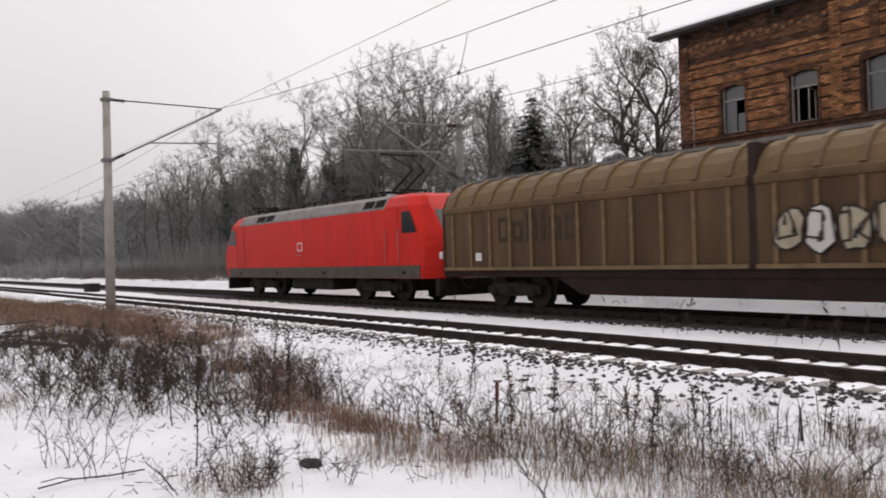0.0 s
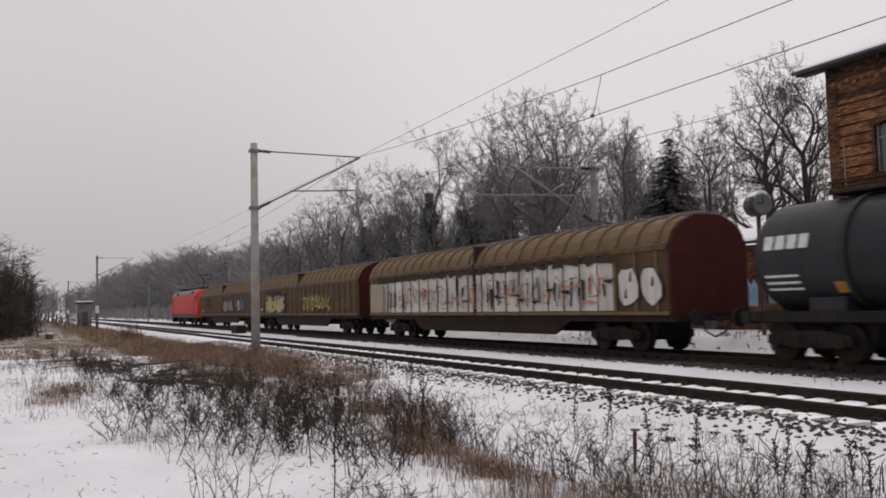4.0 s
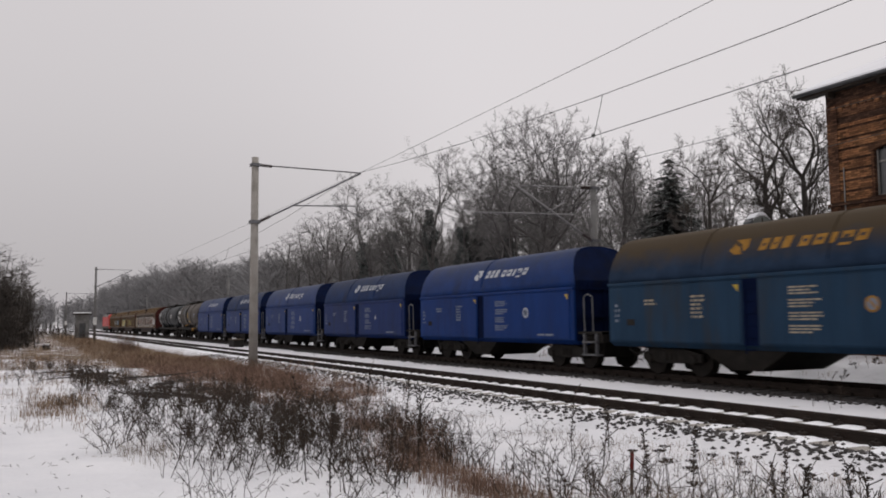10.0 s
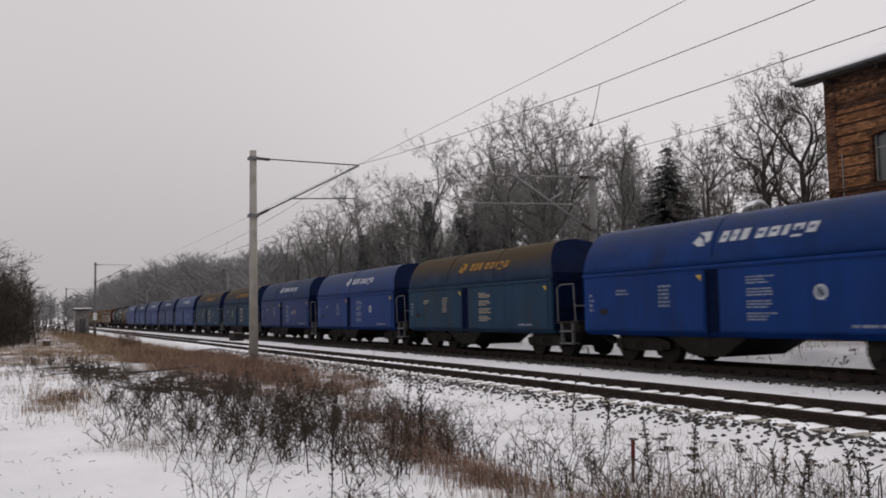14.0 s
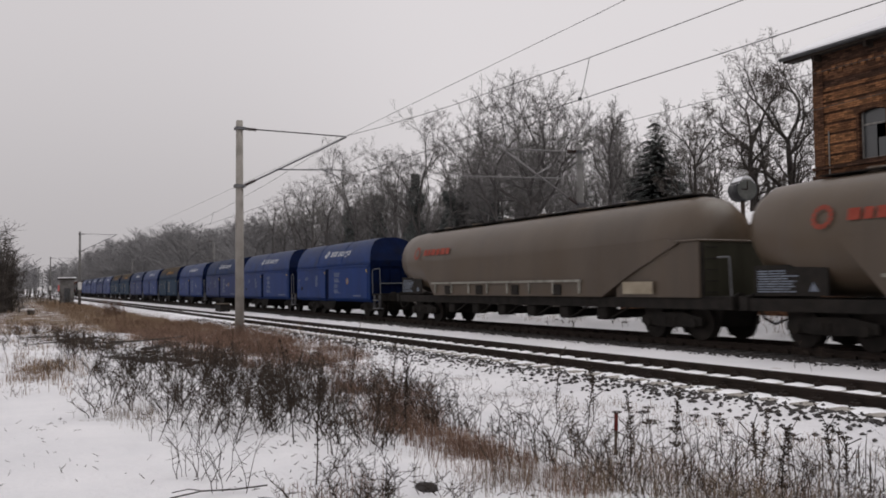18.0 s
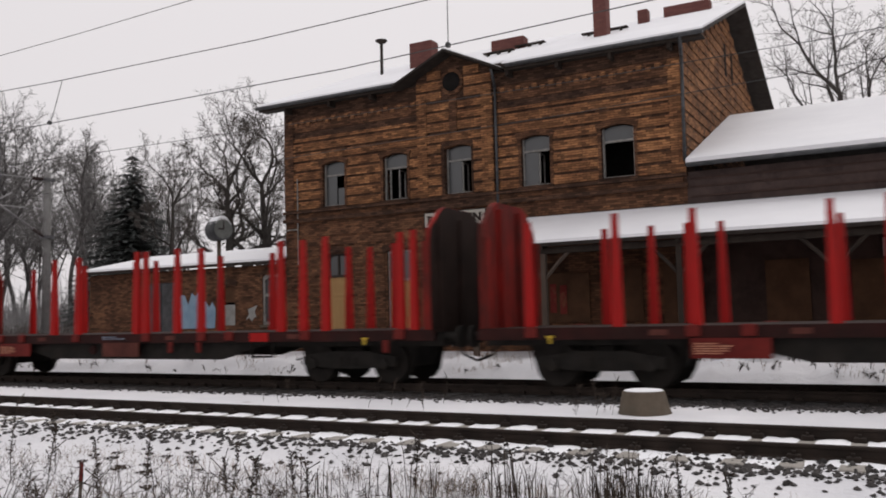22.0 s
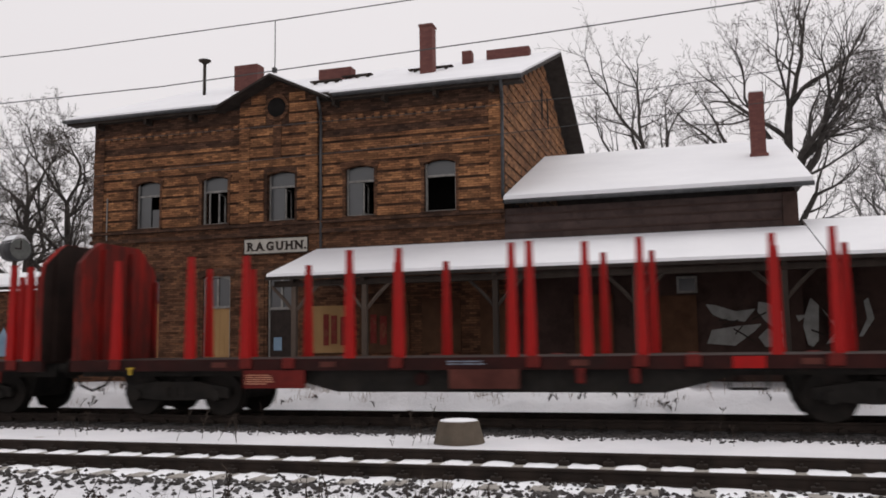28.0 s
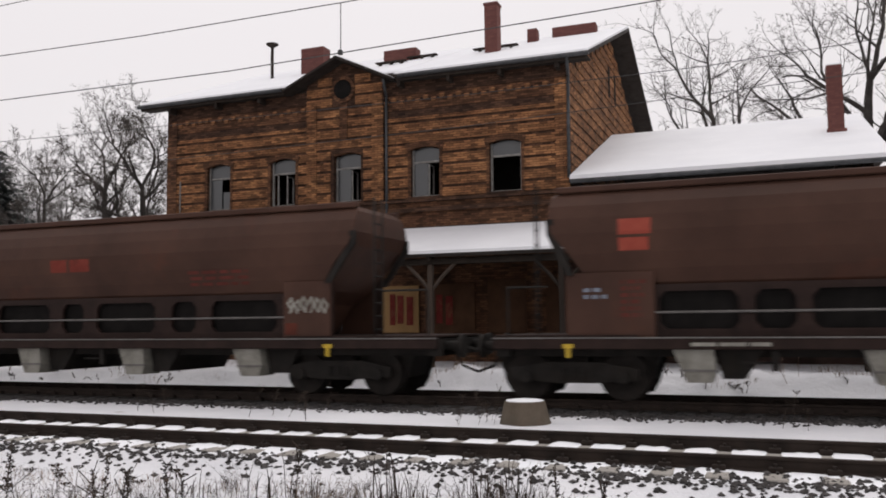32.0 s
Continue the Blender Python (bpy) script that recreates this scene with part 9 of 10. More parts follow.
            st.add((bx, by, bz), (bx + rnd.gauss(0, 0.5), by + rnd.gauss(0, 0.5), bz + rnd.uniform(0.2, 1.0)), 0.012, 0.006)
    v, f = st.ribbons()
    tagged(new("thicket", mesh_arrays("thicket", v, f, FROST_TWIG)), "dense thicket of thin frosted stems under the trees, greyed with haze colour", "thicket", kind="stuff")
    st = Sticks()
    for k in range(5200):
        x, y = -115 - 330 * rnd.random(), rnd.uniform(20, 42)
        z, h = ground_height(max(x, -290), y), rnd.uniform(0.8, 3.2)
        for j in range(3):
            a = (x + rnd.gauss(0, .5), y + rnd.gauss(0, .5), z - 0.1)
            st.add(a, (a[0] + rnd.gauss(0, .2) * h, a[1] + rnd.gauss(0, .2) * h, z + h * rnd.uniform(0.5, 1)), 0.07, 0.03)
    v, f = st.ribbons()
    tagged(new("far_scrub", mesh_arrays("far_scrub", v, f, FAR_TWIG)), "frosty scrub at the foot of the far wood, paled with haze colour", "scrub", kind="stuff")
    st = Sticks()
    for k in range(1500):
        x, y = rnd.uniform(-82, -26), rnd.uniform(58, 90)
        z, h = ground_height(x, y), rnd.uniform(1.5, 6.5) * (0.7 + 0.5 * noise.noise((x * 0.12, y * 0.1, 7)))
        for j in range(9):
            a = (x + rnd.gauss(0, .5), y + rnd.gauss(0, .5), z + rnd.random() * h * 0.5)
            st.add(a, (a[0] + rnd.gauss(0, .22) * h, a[1] + rnd.gauss(0, .22) * h, a[2] + h * rnd.uniform(0.25, 0.6)), 0.035, 0.012)
    v, f = st.ribbons()
    tagged(new("hedgerow", mesh_arrays("hedgerow", v, f, FAR_TWIG)), "frosted hedgerow beyond the station yard, paled with haze colour", "hedge", kind="stuff")
    # low scrub between the line and the trees
    st = Sticks()
    for k in range(5200):
        x, y = -36 - 150 * rnd.random() ** 1.3, rnd.uniform(20.6, 36)
        if noise.noise((x * 0.15, y * 0.2, 1.0)) < -0.15:
            continue
        h, z = rnd.uniform(0.3, 1.7), ground_height(x, y)
        for j in range(5):
            a = (x + rnd.gauss(0, .25), y + rnd.gauss(0, .25), z - 0.05)
            st.add(a, (a[0] + rnd.gauss(0, .3) * h, a[1] + rnd.gauss(0, .3) * h, z + h * rnd.uniform(0.5, 1)), 0.012, 0.006)
    v, f = st.ribbons()
    tagged(new("low_scrub", mesh_arrays("low_scrub", v, f, BUSH_TWIG)), "low brown scrub in the snow below the trees", "scrub", kind="stuff")
    # far wood on the rise
    st = Sticks()
    for k in range(560):
        u = rnd.random() ** 0.8
        x = -125 - 300 * u
        y = rnd.uniform(34, 75) - 10 * u
        h = rnd.uniform(11, 17) + 6 * smooth(-150, -240, x)
        z = ground_height(max(x, -290), y)
        st.add((x, y, z), (x + rnd.gauss(0, .5), y, z + h * 0.8), 0.16, 0.06)
        for j in range(70):
            q = rnd.uniform(0.12, 0.95)
            a = rnd.uniform(0, 6.28)
            reach = h * 0.30 * math.sin(math.pi * min(1, q * 0.9 + 0.1)) * rnd.uniform(0.5, 1)
            p0 = (x + rnd.gauss(0, .2), y, z + h * q * 0.85)
            p1 = (x + reach * math.cos(a), y + reach * math.sin(a), z + h * q * 0.85 + reach * rnd.uniform(0.3, 1.0))
            st.add(p0, p1, 0.05, 0.025)
            for i in range(3):
                w = rnd.uniform(0.3, 1)
                p = tuple(p0[c] + (p1[c] - p0[c]) * w for c in range(3))
                st.add(p, (p[0] + rnd.gauss(0, .7), p[1] + rnd.gauss(0, .7), p[2] + rnd.uniform(0.1, 1.2)), 0.03, 0.012)
    for k in range(260):
        x, y = rnd.uniform(-620, -430), rnd.uniform(-60, 60)
        h = rnd.uniform(11, 17)
        z = 1.5
        st.add((x, y, 0), (x, y, z + h * 0.8), 0.3, 0.1)
        for j in range(46):
            q = rnd.uniform(0.05, 0.95)
            a, reach = rnd.uniform(0, 6.28), h * 0.3 * rnd.uniform(0.4, 1)
            st.add((x, y, z + h * q * 0.85), (x + reach * math.cos(a), y + reach * math.sin(a), z + h * q * 0.85 + reach * rnd.uniform(0.2, 0.9)), 0.16, 0.07)
    v, f = st.ribbons()
    tagged(new("far_wood", mesh_arrays("far_wood", v, f, FAR_TWIG)), "frosty wood along the line in the distance, paled with haze colour", "wood", kind="stuff")
    # dark bushes beside the path
    for k, (x, y, h) in enumerate(((-62, -2.0, 5.6), (-60, -4.3, 6.6), (-66, -2.9, 6.9), (-58, -7.0, 6.4), (-69, -0.9, 4.6), (-64, -5.8, 7.2), (-72, -4.0, 7.4), (-75, -1.4, 5.2))):
        st, core = Sticks(), Sticks()
        for j in range(46):
            a, lean = rnd.uniform(0, 6.28), rnd.uniform(0.03, 0.4)
            foot = rnd.uniform(0.1, 1.6)
            base = (foot * math.cos(a), foot * math.sin(a), -0.1)
            top = (h * lean * math.cos(a), h * lean * math.sin(a), h * rnd.uniform(0.35, 1))
            core.add(base, top, 0.04, 0.012)
            for i in range(44):
                u = rnd.uniform(0.02, 1)
                p = tuple(base[c] + (top[c] - base[c]) * u for c in range(3))
                q = (p[0] + rnd.gauss(0, .5), p[1] + rnd.gauss(0, .5), p[2] + rnd.uniform(-.1, .7))
                st.add(p, q, 0.016, 0.008)
                for g in range(3):
                    w = rnd.uniform(.3, 1)
                    pp = tuple(p[c] + (q[c] - p[c]) * w for c in range(3))
                    st.add(pp, (pp[0] + rnd.gauss(0, .25), pp[1] + rnd.gauss(0, .25), pp[2] + rnd.uniform(-.05, .35)), 0.012, 0.006)
        b = thing("bush", (x, y, ground_height(x, y)), "large dark leafless bush beside the snowy path", "bush", "bushes")
        v, f = core.arrays(4)
        ob = new("stem_clump", mesh_arrays("stem_clump", v, f, BARK))
        ob.parent = b
        v, f = st.arrays(3)
        ob = new("crown", mesh_arrays("crown", v, f, BUSH_TWIG))
        ob.parent = b


# ---- verge: dead grass, weeds, fallen branches ----
def blades(name, count, where, mat, label, seed, size, per=14, fine=1.0, droop=1.0):
    """Tufts of bent grass blades."""
    r2 = random.Random(seed)
    verts, faces = [], []
    for _ in range(count):
        x, y = where(r2)
        z = ground_height(x, y)
        s = r2.uniform(*size)
        for j in range(per):
            a = r2.uniform(0, 6.28)
            lean = droop * r2.uniform(0.05, 1.0) ** 0.8
            h = s * r2.uniform(0.25, 1.1)
            bx, by = x + r2.gauss(0, 0.09 + 0.1 * s), y + r2.gauss(0, 0.09 + 0.1 * s)
            w = r2.uniform(0.002, 0.0042) * fine
            dx, dy = math.cos(a), math.sin(a)
            n0 = len(verts)
            mx, my, mz = bx + dx * h * lean * 0.4, by + dy * h * lean * 0.4, z + h * 0.65
            tx, ty, tz = bx + dx * h * lean, by + dy * h * lean, z + h * (1 - 0.35 * lean)
            verts += [(bx - dy * w, by + dx * w, z - 0.02), (bx + dy * w, by - dx * w, z - 0.02), (mx + dy * w, my - dx * w, mz), (mx - dy * w, my + dx * w, mz), (tx + dy * w * .3, ty - dx * w * .3, tz), (tx - dy * w * .3, ty + dx * w * .3, tz)]
            faces += [(n0, n0 + 1, n0 + 2, n0 + 3), (n0 + 3, n0 + 2, n0 + 4, n0 + 5)]
    tagged(new(name, mesh_arrays(name, verts, faces, mat)), label, "grass", kind="stuff")


def weeds(name, count, where, mat, label, seed, size, branch=(5, 12), umbel=0.35, bend=0.1, stout=1.0):
    """Upright dead stalks with side twigs and seed heads."""
    r = random.Random(seed)
    st = Sticks()
    for _ in range(count):
        x, y = where(r)
        z = ground_height(x, y) - 0.03
        h = r.uniform(*size)
        p = Vector((x, y, z))
        d = Vector((r.gauss(0, 0.12 + bend), r.gauss(0, 0.12 + bend), 1)).normalized()
        n = 4 if bend < 0.15 else 6
        w = r.uniform(0.0035, 0.0065) * stout
        joints = [p.copy()]
        for k in range(n):
            d = (d + Vector((r.gauss(0, bend), r.gauss(0, bend), -0.5 * bend * k * (bend > 0.15)))).normalized()
            q = p + d * h / n
            st.add(p[:], q[:], w * (1 - 0.18 * k), w * (1 - 0.18 * (k + 1)))
            p = q
            joints.append(p.copy())
        for k in range(r.randrange(*branch)):
            i = r.randrange(1, n)
            b = joints[i].lerp(joints[i + 1], r.random())
            a = r.uniform(0, 6.28)
            l = h * r.uniform(0.07, 0.26)
            e = b + Vector((math.cos(a) * l * 0.45, math.sin(a) * l * 0.45, l * r.uniform(0.5, 1.0)))
            st.add(b[:], e[:], w * 0.6, w * 0.35)
            for j in range(3):
                f = b.lerp(e, r.uniform(0.25, 1))
                g = f + Vector((r.gauss(0, .025), r.gauss(0, .025), r.uniform(0, 0.05)))
                st.add(f[:], g[:], w * 0.45, w * 0.4)
            if r.random() < 0.5:
                st.add(e[:], (e + Vector((r.gauss(0, .012), r.gauss(0, .012), 0.025)))[:], r.uniform(0.004, 0.009), 0.003)
        if r.random() < umbel:
            for j in range(9):
                a = j * 0.7 + r.random()
                e = p + Vector((math.cos(a) * 0.05, math.sin(a) * 0.05, 0.03 + r.uniform(0, 0.02)))
                st.add(p[:], e[:], w * 0.35, w * 0.3)
                st.add(e[:], (e + Vector((0, 0, 0.014)))[:], 0.010, 0.007)
        elif r.random() < 0.4:
            st.add(p[:], (p + d * 0.09)[:], 0.011, 0.006)
    v, f = st.arrays(3)
    tagged(new(name, mesh_arrays(name, v, f, mat)), label, "weeds", kind="stuff")


def clumped(r, x0, x1, y0, y1, key, power=1.0, sharp=0.05):
    """A random place in a rectangle, drawn to patches."""
    for _ in range(40):
        x = x1 - (x1 - x0) * r.random() ** power
        y = r.uniform(y0, y1)
        if noise.noise((x * 0.55, y * 0.75, key)) > sharp + 0.25 * r.random() - 0.12:
            return x, y
    return x, y


def ditch(x):
    """The overgrown ditch that slants away beside the track."""
    return 4.05 + 0.165 * max(0.0, -7 - x)


def russet_line(r, x0, x1, width=1.0):
    for _ in range(30):
        x = x0 + (x1 - x0) * r.random() ** 0.8
        y = ditch(x) + 0.25 * math.sin(x * 0.9) + r.gauss(0, width * (0.24 + 0.034 * abs(x + 7)))
        if noise.noise((x * 0.8, y * 1.0, 5.0)) > -0.12 + 0.3 * r.random():
            return x, y
    return x, y


def far_field(r):
    x = -34 - 95 * r.random() ** 1.6
    return x, r.uniform(-9 + 0.16 * (x + 34), 8.2) if r.random() < 0.6 else r.uniform(3, 8.3)


def twiggy(name, spots, mat, label, seed, size, stems=(3, 7), thick=1.0, bushy=1.0):
    """Low dead shrubs: crooked stems fanning from one foot, with side twigs that branch again."""
    r = random.Random(seed)
    st = Sticks()
    for x, y in spots(r):
        foot = Vector((x, y, ground_height(x, y) - 0.03))
        for k in range(r.randrange(*stems)):
            h = r.uniform(*size)
            d = Vector((r.gauss(0, 0.24), r.gauss(0, 0.24), 1)).normalized()
            p = foot + Vector((r.gauss(0, 0.04), r.gauss(0, 0.04), 0))
            w = r.uniform(0.0026, 0.0042) * thick
            n = 6
            for j in range(n):
                d = (d + Vector((r.gauss(0, 0.22), r.gauss(0, 0.22), r.gauss(-0.03, 0.1)))).normalized()
                q = p + d * h / n
                st.add(p[:], q[:], w * (1 - 0.12 * j), w * (1 - 0.12 * (j + 1)))
                if j and r.random() < 0.75 * bushy:
                    a, l = r.uniform(0, 6.28), h * r.uniform(0.12, 0.4) * (1.1 - j / n)
                    e = q + Vector((math.cos(a) * 0.6, math.sin(a) * 0.6, r.uniform(0.35, 0.9))) * l
                    st.add(q[:], e[:], w * 0.6, w * 0.4)
                    for i in range(2):
                        f = q.lerp(e, r.uniform(0.25, 1))
                        st.add(f[:], (f + Vector((r.gauss(0, 0.05), r.gauss(0, 0.05), r.uniform(-0.01, 0.07))))[:], w * 0.5, w * 0.35)
                p = q
    v, f = st.arrays(3)
    tagged(new(name, mesh_arrays(name, v, f, mat)), label, "shrub", kind="stuff")


def seed_stalks(name, spots, mat, label, seed, heads):
    """Stout upright stalks, clustered seeds up their sides or flat umbels at the tip."""
    r = random.Random(seed)
    st = Sticks()
    for x, y, h in spots:
        p = Vector((x, y, ground_height(x, y) - 0.03))
        d = Vector((r.gauss(0, 0.05), r.gauss(0, 0.05), 1)).normalized()
        for k in range(10):
            d = (d + Vector((r.gauss(0, 0.035), r.gauss(0, 0.035), 0))).normalized()
            q = p + d * h / 10
            w = 0.0065 * (1 - 0.05 * k)
            st.add(p[:], q[:], w, w * 0.95)
            if heads == "clusters" and k > 2:
                for j in range(9):
                    b = p.lerp(q, r.random())
                    e = b + Vector((r.gauss(0, 0.018), r.gauss(0, 0.018), r.uniform(0.0, 0.03)))
                    st.add(b[:], e[:], 0.003, 0.007)
                if r.random() < 0.4:
                    e = q + Vector((r.gauss(0, 0.07), r.gauss(0, 0.07), r.uniform(0.08, 0.2)))
                    st.add(q[:], e[:], 0.004, 0.006)
            p = q
        if heads == "umbels":
            for tip in [p] + [p - d * h * r.uniform(0.1, 0.35) + Vector((r.gauss(0, 0.09), r.gauss(0, 0.09), r.uniform(0.0, 0.1))) for _ in range(2)]:
                st.add((p - d * h * 0.3)[:], tip[:], 0.003, 0.0025)
                for j in range(12):
                    a = j * 0.53
                    e = tip + Vector((math.cos(a), math.sin(a), 0)) * r.uniform(0.02, 0.06) + Vector((0, 0, 0.02))
                    st.add(tip[:], e[:], 0.0016, 0.0014)
                    st.add(e[:], (e + Vector((0, 0, 0.012)))[:], 0.011, 0.009)
    v, f = st.arrays(4)
    tagged(new(name, mesh_arrays(name, v, f, mat)), label, "weeds", kind="stuff")


def patch(*patches):
    """Feet of plants scattered about the middles of patches (x, y, spread along, spread across, count)."""
    def spots(r):
        return [(r.gauss(x, sx), r.gauss(y, sy)) for x, y, sx, sy, n in patches for _ in range(n)]
    return spots


def along_ditch(x0, x1, count, width):
    return lambda r: [russet_line(r, x0, x1, width) for _ in range(count)]


def verge():
    # tan grass field beyond the open snow
    blades("field_grass", 4600, far_field, GRASS, "wide patch of dead tan grass beside the track", 1, (0.22, 0.55), 11)
    blades("dry_grass", 2600, lambda r: clumped(r, -46, -18, 3.6, 8.6, 2.0, 0.7, 0.05), RUSSET, "patches of dead brown grass beside the mast", 21, (0.15, 0.45), 12)
    blades("russet_grass", 850, lambda r: russet_line(r, -34, -6.6), RUSSET, "russet-brown bent undergrowth along the ditch", 3, (0.08, 0.28), 14, 0.75)
    blades("russet_patch", 150, lambda r: (r.gauss(-7.9, 0.75), r.gauss(4.15, 0.2)), RUSSET, "matted russet-brown grass in the ditch", 23, (0.1, 0.26), 16, 0.6)
    blades("left_tuft", 90, lambda r: (r.gauss(-18.2, 1.5), r.gauss(0.55, 0.3)), GRASS, "straw-coloured grass tuft in open snow", 5, (0.12, 0.34), 16)
    blades("snow_tuft", 34, lambda r: (r.gauss(-11.2, 0.5), r.gauss(1.35, 0.2)), FADED_GRASS, "thin grey-green grass tufts in open snow", 25, (0.1, 0.28), 13, 0.5)
    blades("faint_grass", 150, lambda r: clumped(r, -15, -5.5, 6.6, 8.3, 7.0, 1.0, 0.1), FADED_GRASS, "thin pale straw in the snow beside the ballast", 2, (0.05, 0.18), 9, 0.45)
    blades("fringe_grass", 330, lambda r: (lambda x: (x, 4.4 + 0.62 * (x + 5.6) + r.gauss(0, 0.5)))(r.uniform(-6.4, -2.2)), FADED_GRASS, "dense grey-brown grass at the foot of the embankment", 6, (0.12, 0.42), 15, 0.5)
    blades("ditch_grass", 260, lambda r: clumped(r, -6.6, -2.6, 3.4, 6.0, 8.0, 1.0, -0.1), RUSSET, "dark matted grass in the ditch", 26, (0.1, 0.3), 13, 0.55)
    blades("bank_fringe", 110, lambda r: clumped(r, -4.6, 2.0, 6.7, 8.0, 33.0, 1.0, 0.0), FADED_GRASS, "straw-coloured grass beside the ballast", 29, (0.12, 0.36), 15, 0.6)
    blades("stiff_tufts", 34, lambda r: (lambda p: (r.gauss(p[0], p[2]), r.gauss(p[1], 0.1)))(r.choice(((-5.05, 7.15, 0.14), (-3.9, 7.35, 0.3), (-3.2, 7.55, 0.3), (-2.5, 7.75, 0.14), (-2.3, 7.8, 0.2), (-2.4, 7.7, 0.15)))), STALK, "stiff dark grass tufts beside the track", 54, (0.38, 0.75), 9, 1.5, 0.42)
    blades("track_grass", 60, lambda r: (r.uniform(-10.5, -3), 7.9 + abs(r.gauss(0, 0.35))), GRASS, "pale grass tufts along the ballast", 4, (0.08, 0.22), 9, 0.7)
    # dark dead shrubs in loose groups
    twiggy("dark_shrub", patch((-14.2, 3.5, 1.9, 0.7, 72), (-16.2, 5.8, 1.6, 0.4, 24), (-11.2, 3.2, 1.1, 0.5, 44), (-17.5, 3.2, 1.6, 0.6, 30), (-11.6, 2.2, 0.9, 0.3, 14), (-12.4, 5.2, 0.9, 0.35, 14), (-20, 4.6, 2.2, 0.7, 20)), STALK, "dark tangled leafless shrubs standing in snow", 11, (0.22, 0.7), (3, 6), 1.9, 1.1)
    twiggy("near_shrub", patch((-9.4, 2.8, 0.7, 0.35, 20), (-9.9, 2.5, 0.5, 0.3, 10), (-8.3, 3.2, 0.3, 0.2, 6), (-9.4, 4.4, 0.5, 0.25, 10), (-10.7, 4.9, 0.5, 0.25, 10), (-8.2, 4.9, 0.6, 0.3, 12), (-7.0, 5.0, 0.5, 0.3, 12), (-10.2, 4.0, 0.6, 0.25, 8)), STALK, "dark branching dead weeds in the snow", 12, (0.25, 0.7), (3, 6), 1.6, 1.05)
    twiggy("low_weeds", patch((-5.85, 2.3, 0.34, 0.2, 12), (-6.5, 2.6, 0.4, 0.14, 8), (-5.85, 1.88, 0.06, 0.05, 3), (-5.6, 2.8, 0.3, 0.1, 4)), STALK, "low dark dead weeds with curled leaves in the snow", 52, (0.14, 0.4), (2, 4), 1.3, 1.2)
    blades("low_grass", 26, lambda r: (r.gauss(-5.85, 0.25), r.gauss(2.2, 0.16)), RUSSET, "brown grass at the foot of low weeds", 53, (0.08, 0.22), 12, 0.6)
    twiggy("bare_shoots", patch((-9.0, 1.9, 0.45, 0.3, 7), (-10.6, 2.2, 0.5, 0.3, 6), (-7.2, 1.35, 0.2, 0.12, 5), (-6.85, 1.62, 0.2, 0.1, 3)), STALK, "long bare shoots in the open snow", 13, (0.4, 0.85), (2, 4), 1.15, 0.6)
    twiggy("fringe_weeds", patch((-5.4, 4.6, 0.7, 0.45, 34), (-4.4, 5.4, 0.7, 0.4, 34), (-3.5, 6.0, 0.7, 0.35, 18), (-5.9, 5.6, 0.6, 0.3, 16), (-2.6, 6.8, 0.6, 0.3, 6), (-1.7, 7.2, 0.5, 0.25, 4), (-6.1, 6.6, 0.5, 0.2, 4), (-5.6, 6.9, 0.3, 0.15, 3), (-3.3, 7.4, 0.3, 0.12, 5), (-2.3, 7.7, 0.3, 0.12, 8)), STALK, "dense dark weeds at the foot of the embankment", 14, (0.22, 0.62), (2, 4), 1.4, 0.75)
    twiggy("pale_stems", patch((-5.0, 5.0, 1.0, 0.6, 26), (-3.4, 6.3, 0.8, 0.4, 22), (-6.8, 5.6, 0.7, 0.4, 12)), FADED_GRASS, "straw-coloured stems among the dark weeds", 34, (0.25, 0.6), (2, 4), 0.9, 0.5)
    twiggy("track_weeds", patch((-5.6, 7.9, 0.5, 0.2, 8), (-4.6, 7.9, 0.35, 0.15, 9), (-3.3, 7.8, 0.3, 0.15, 8), (-2.2, 7.9, 0.35, 0.2, 10), (0.6, 8.1, 0.8, 0.2, 12), (-7.6, 7.4, 0.5, 0.2, 5)), STALK, "thin weeds along the track edge", 15, (0.15, 0.42), (2, 5), 0.9, 0.6)
    twiggy("russet_brush", along_ditch(-36, -9, 110, 1.1), RUSSET, "reddish-brown dead brush along the ditch", 16, (0.2, 0.55), (3, 7), 1.2, 1.1)
    twiggy("mast_brush", patch((-30.6, 7.2, 1.0, 0.4, 60), (-25.5, 6.7, 1.9, 0.6, 50), (-21.0, 6.3, 1.4, 0.5, 34), (-28, 5.0, 2.4, 0.8, 40)), RUSSET, "russet brush round the mast foot", 44, (0.2, 0.7), (4, 8), 1.7, 1.1)
    twiggy("open_twigs", patch((-24, 2.0, 2.6, 0.6, 50), (-19.6, 3.4, 1.6, 0.6, 40), (-15.5, 2.0, 1.4, 0.4, 24), (-13.0, 1.4, 1.0, 0.3, 10), (-31, 0.6, 3.4, 0.9, 60), (-17.5, 1.2, 0.7, 0.3, 10)), STALK, "dark twiggy growth in the snow", 37, (0.2, 0.6), (3, 6), 2.0, 1.0)
    twiggy("sparse_twigs", patch((-13.2, 1.5, 1.0, 0.35, 10), (-12.0, 7.0, 2.0, 0.4, 14), (-14.5, 7.6, 2.0, 0.3, 12), (-8.6, 6.6, 0.8, 0.4, 10)), STALK, "single dry stalks in the snow", 18, (0.12, 0.4), (1, 3), 0.9, 0.8)
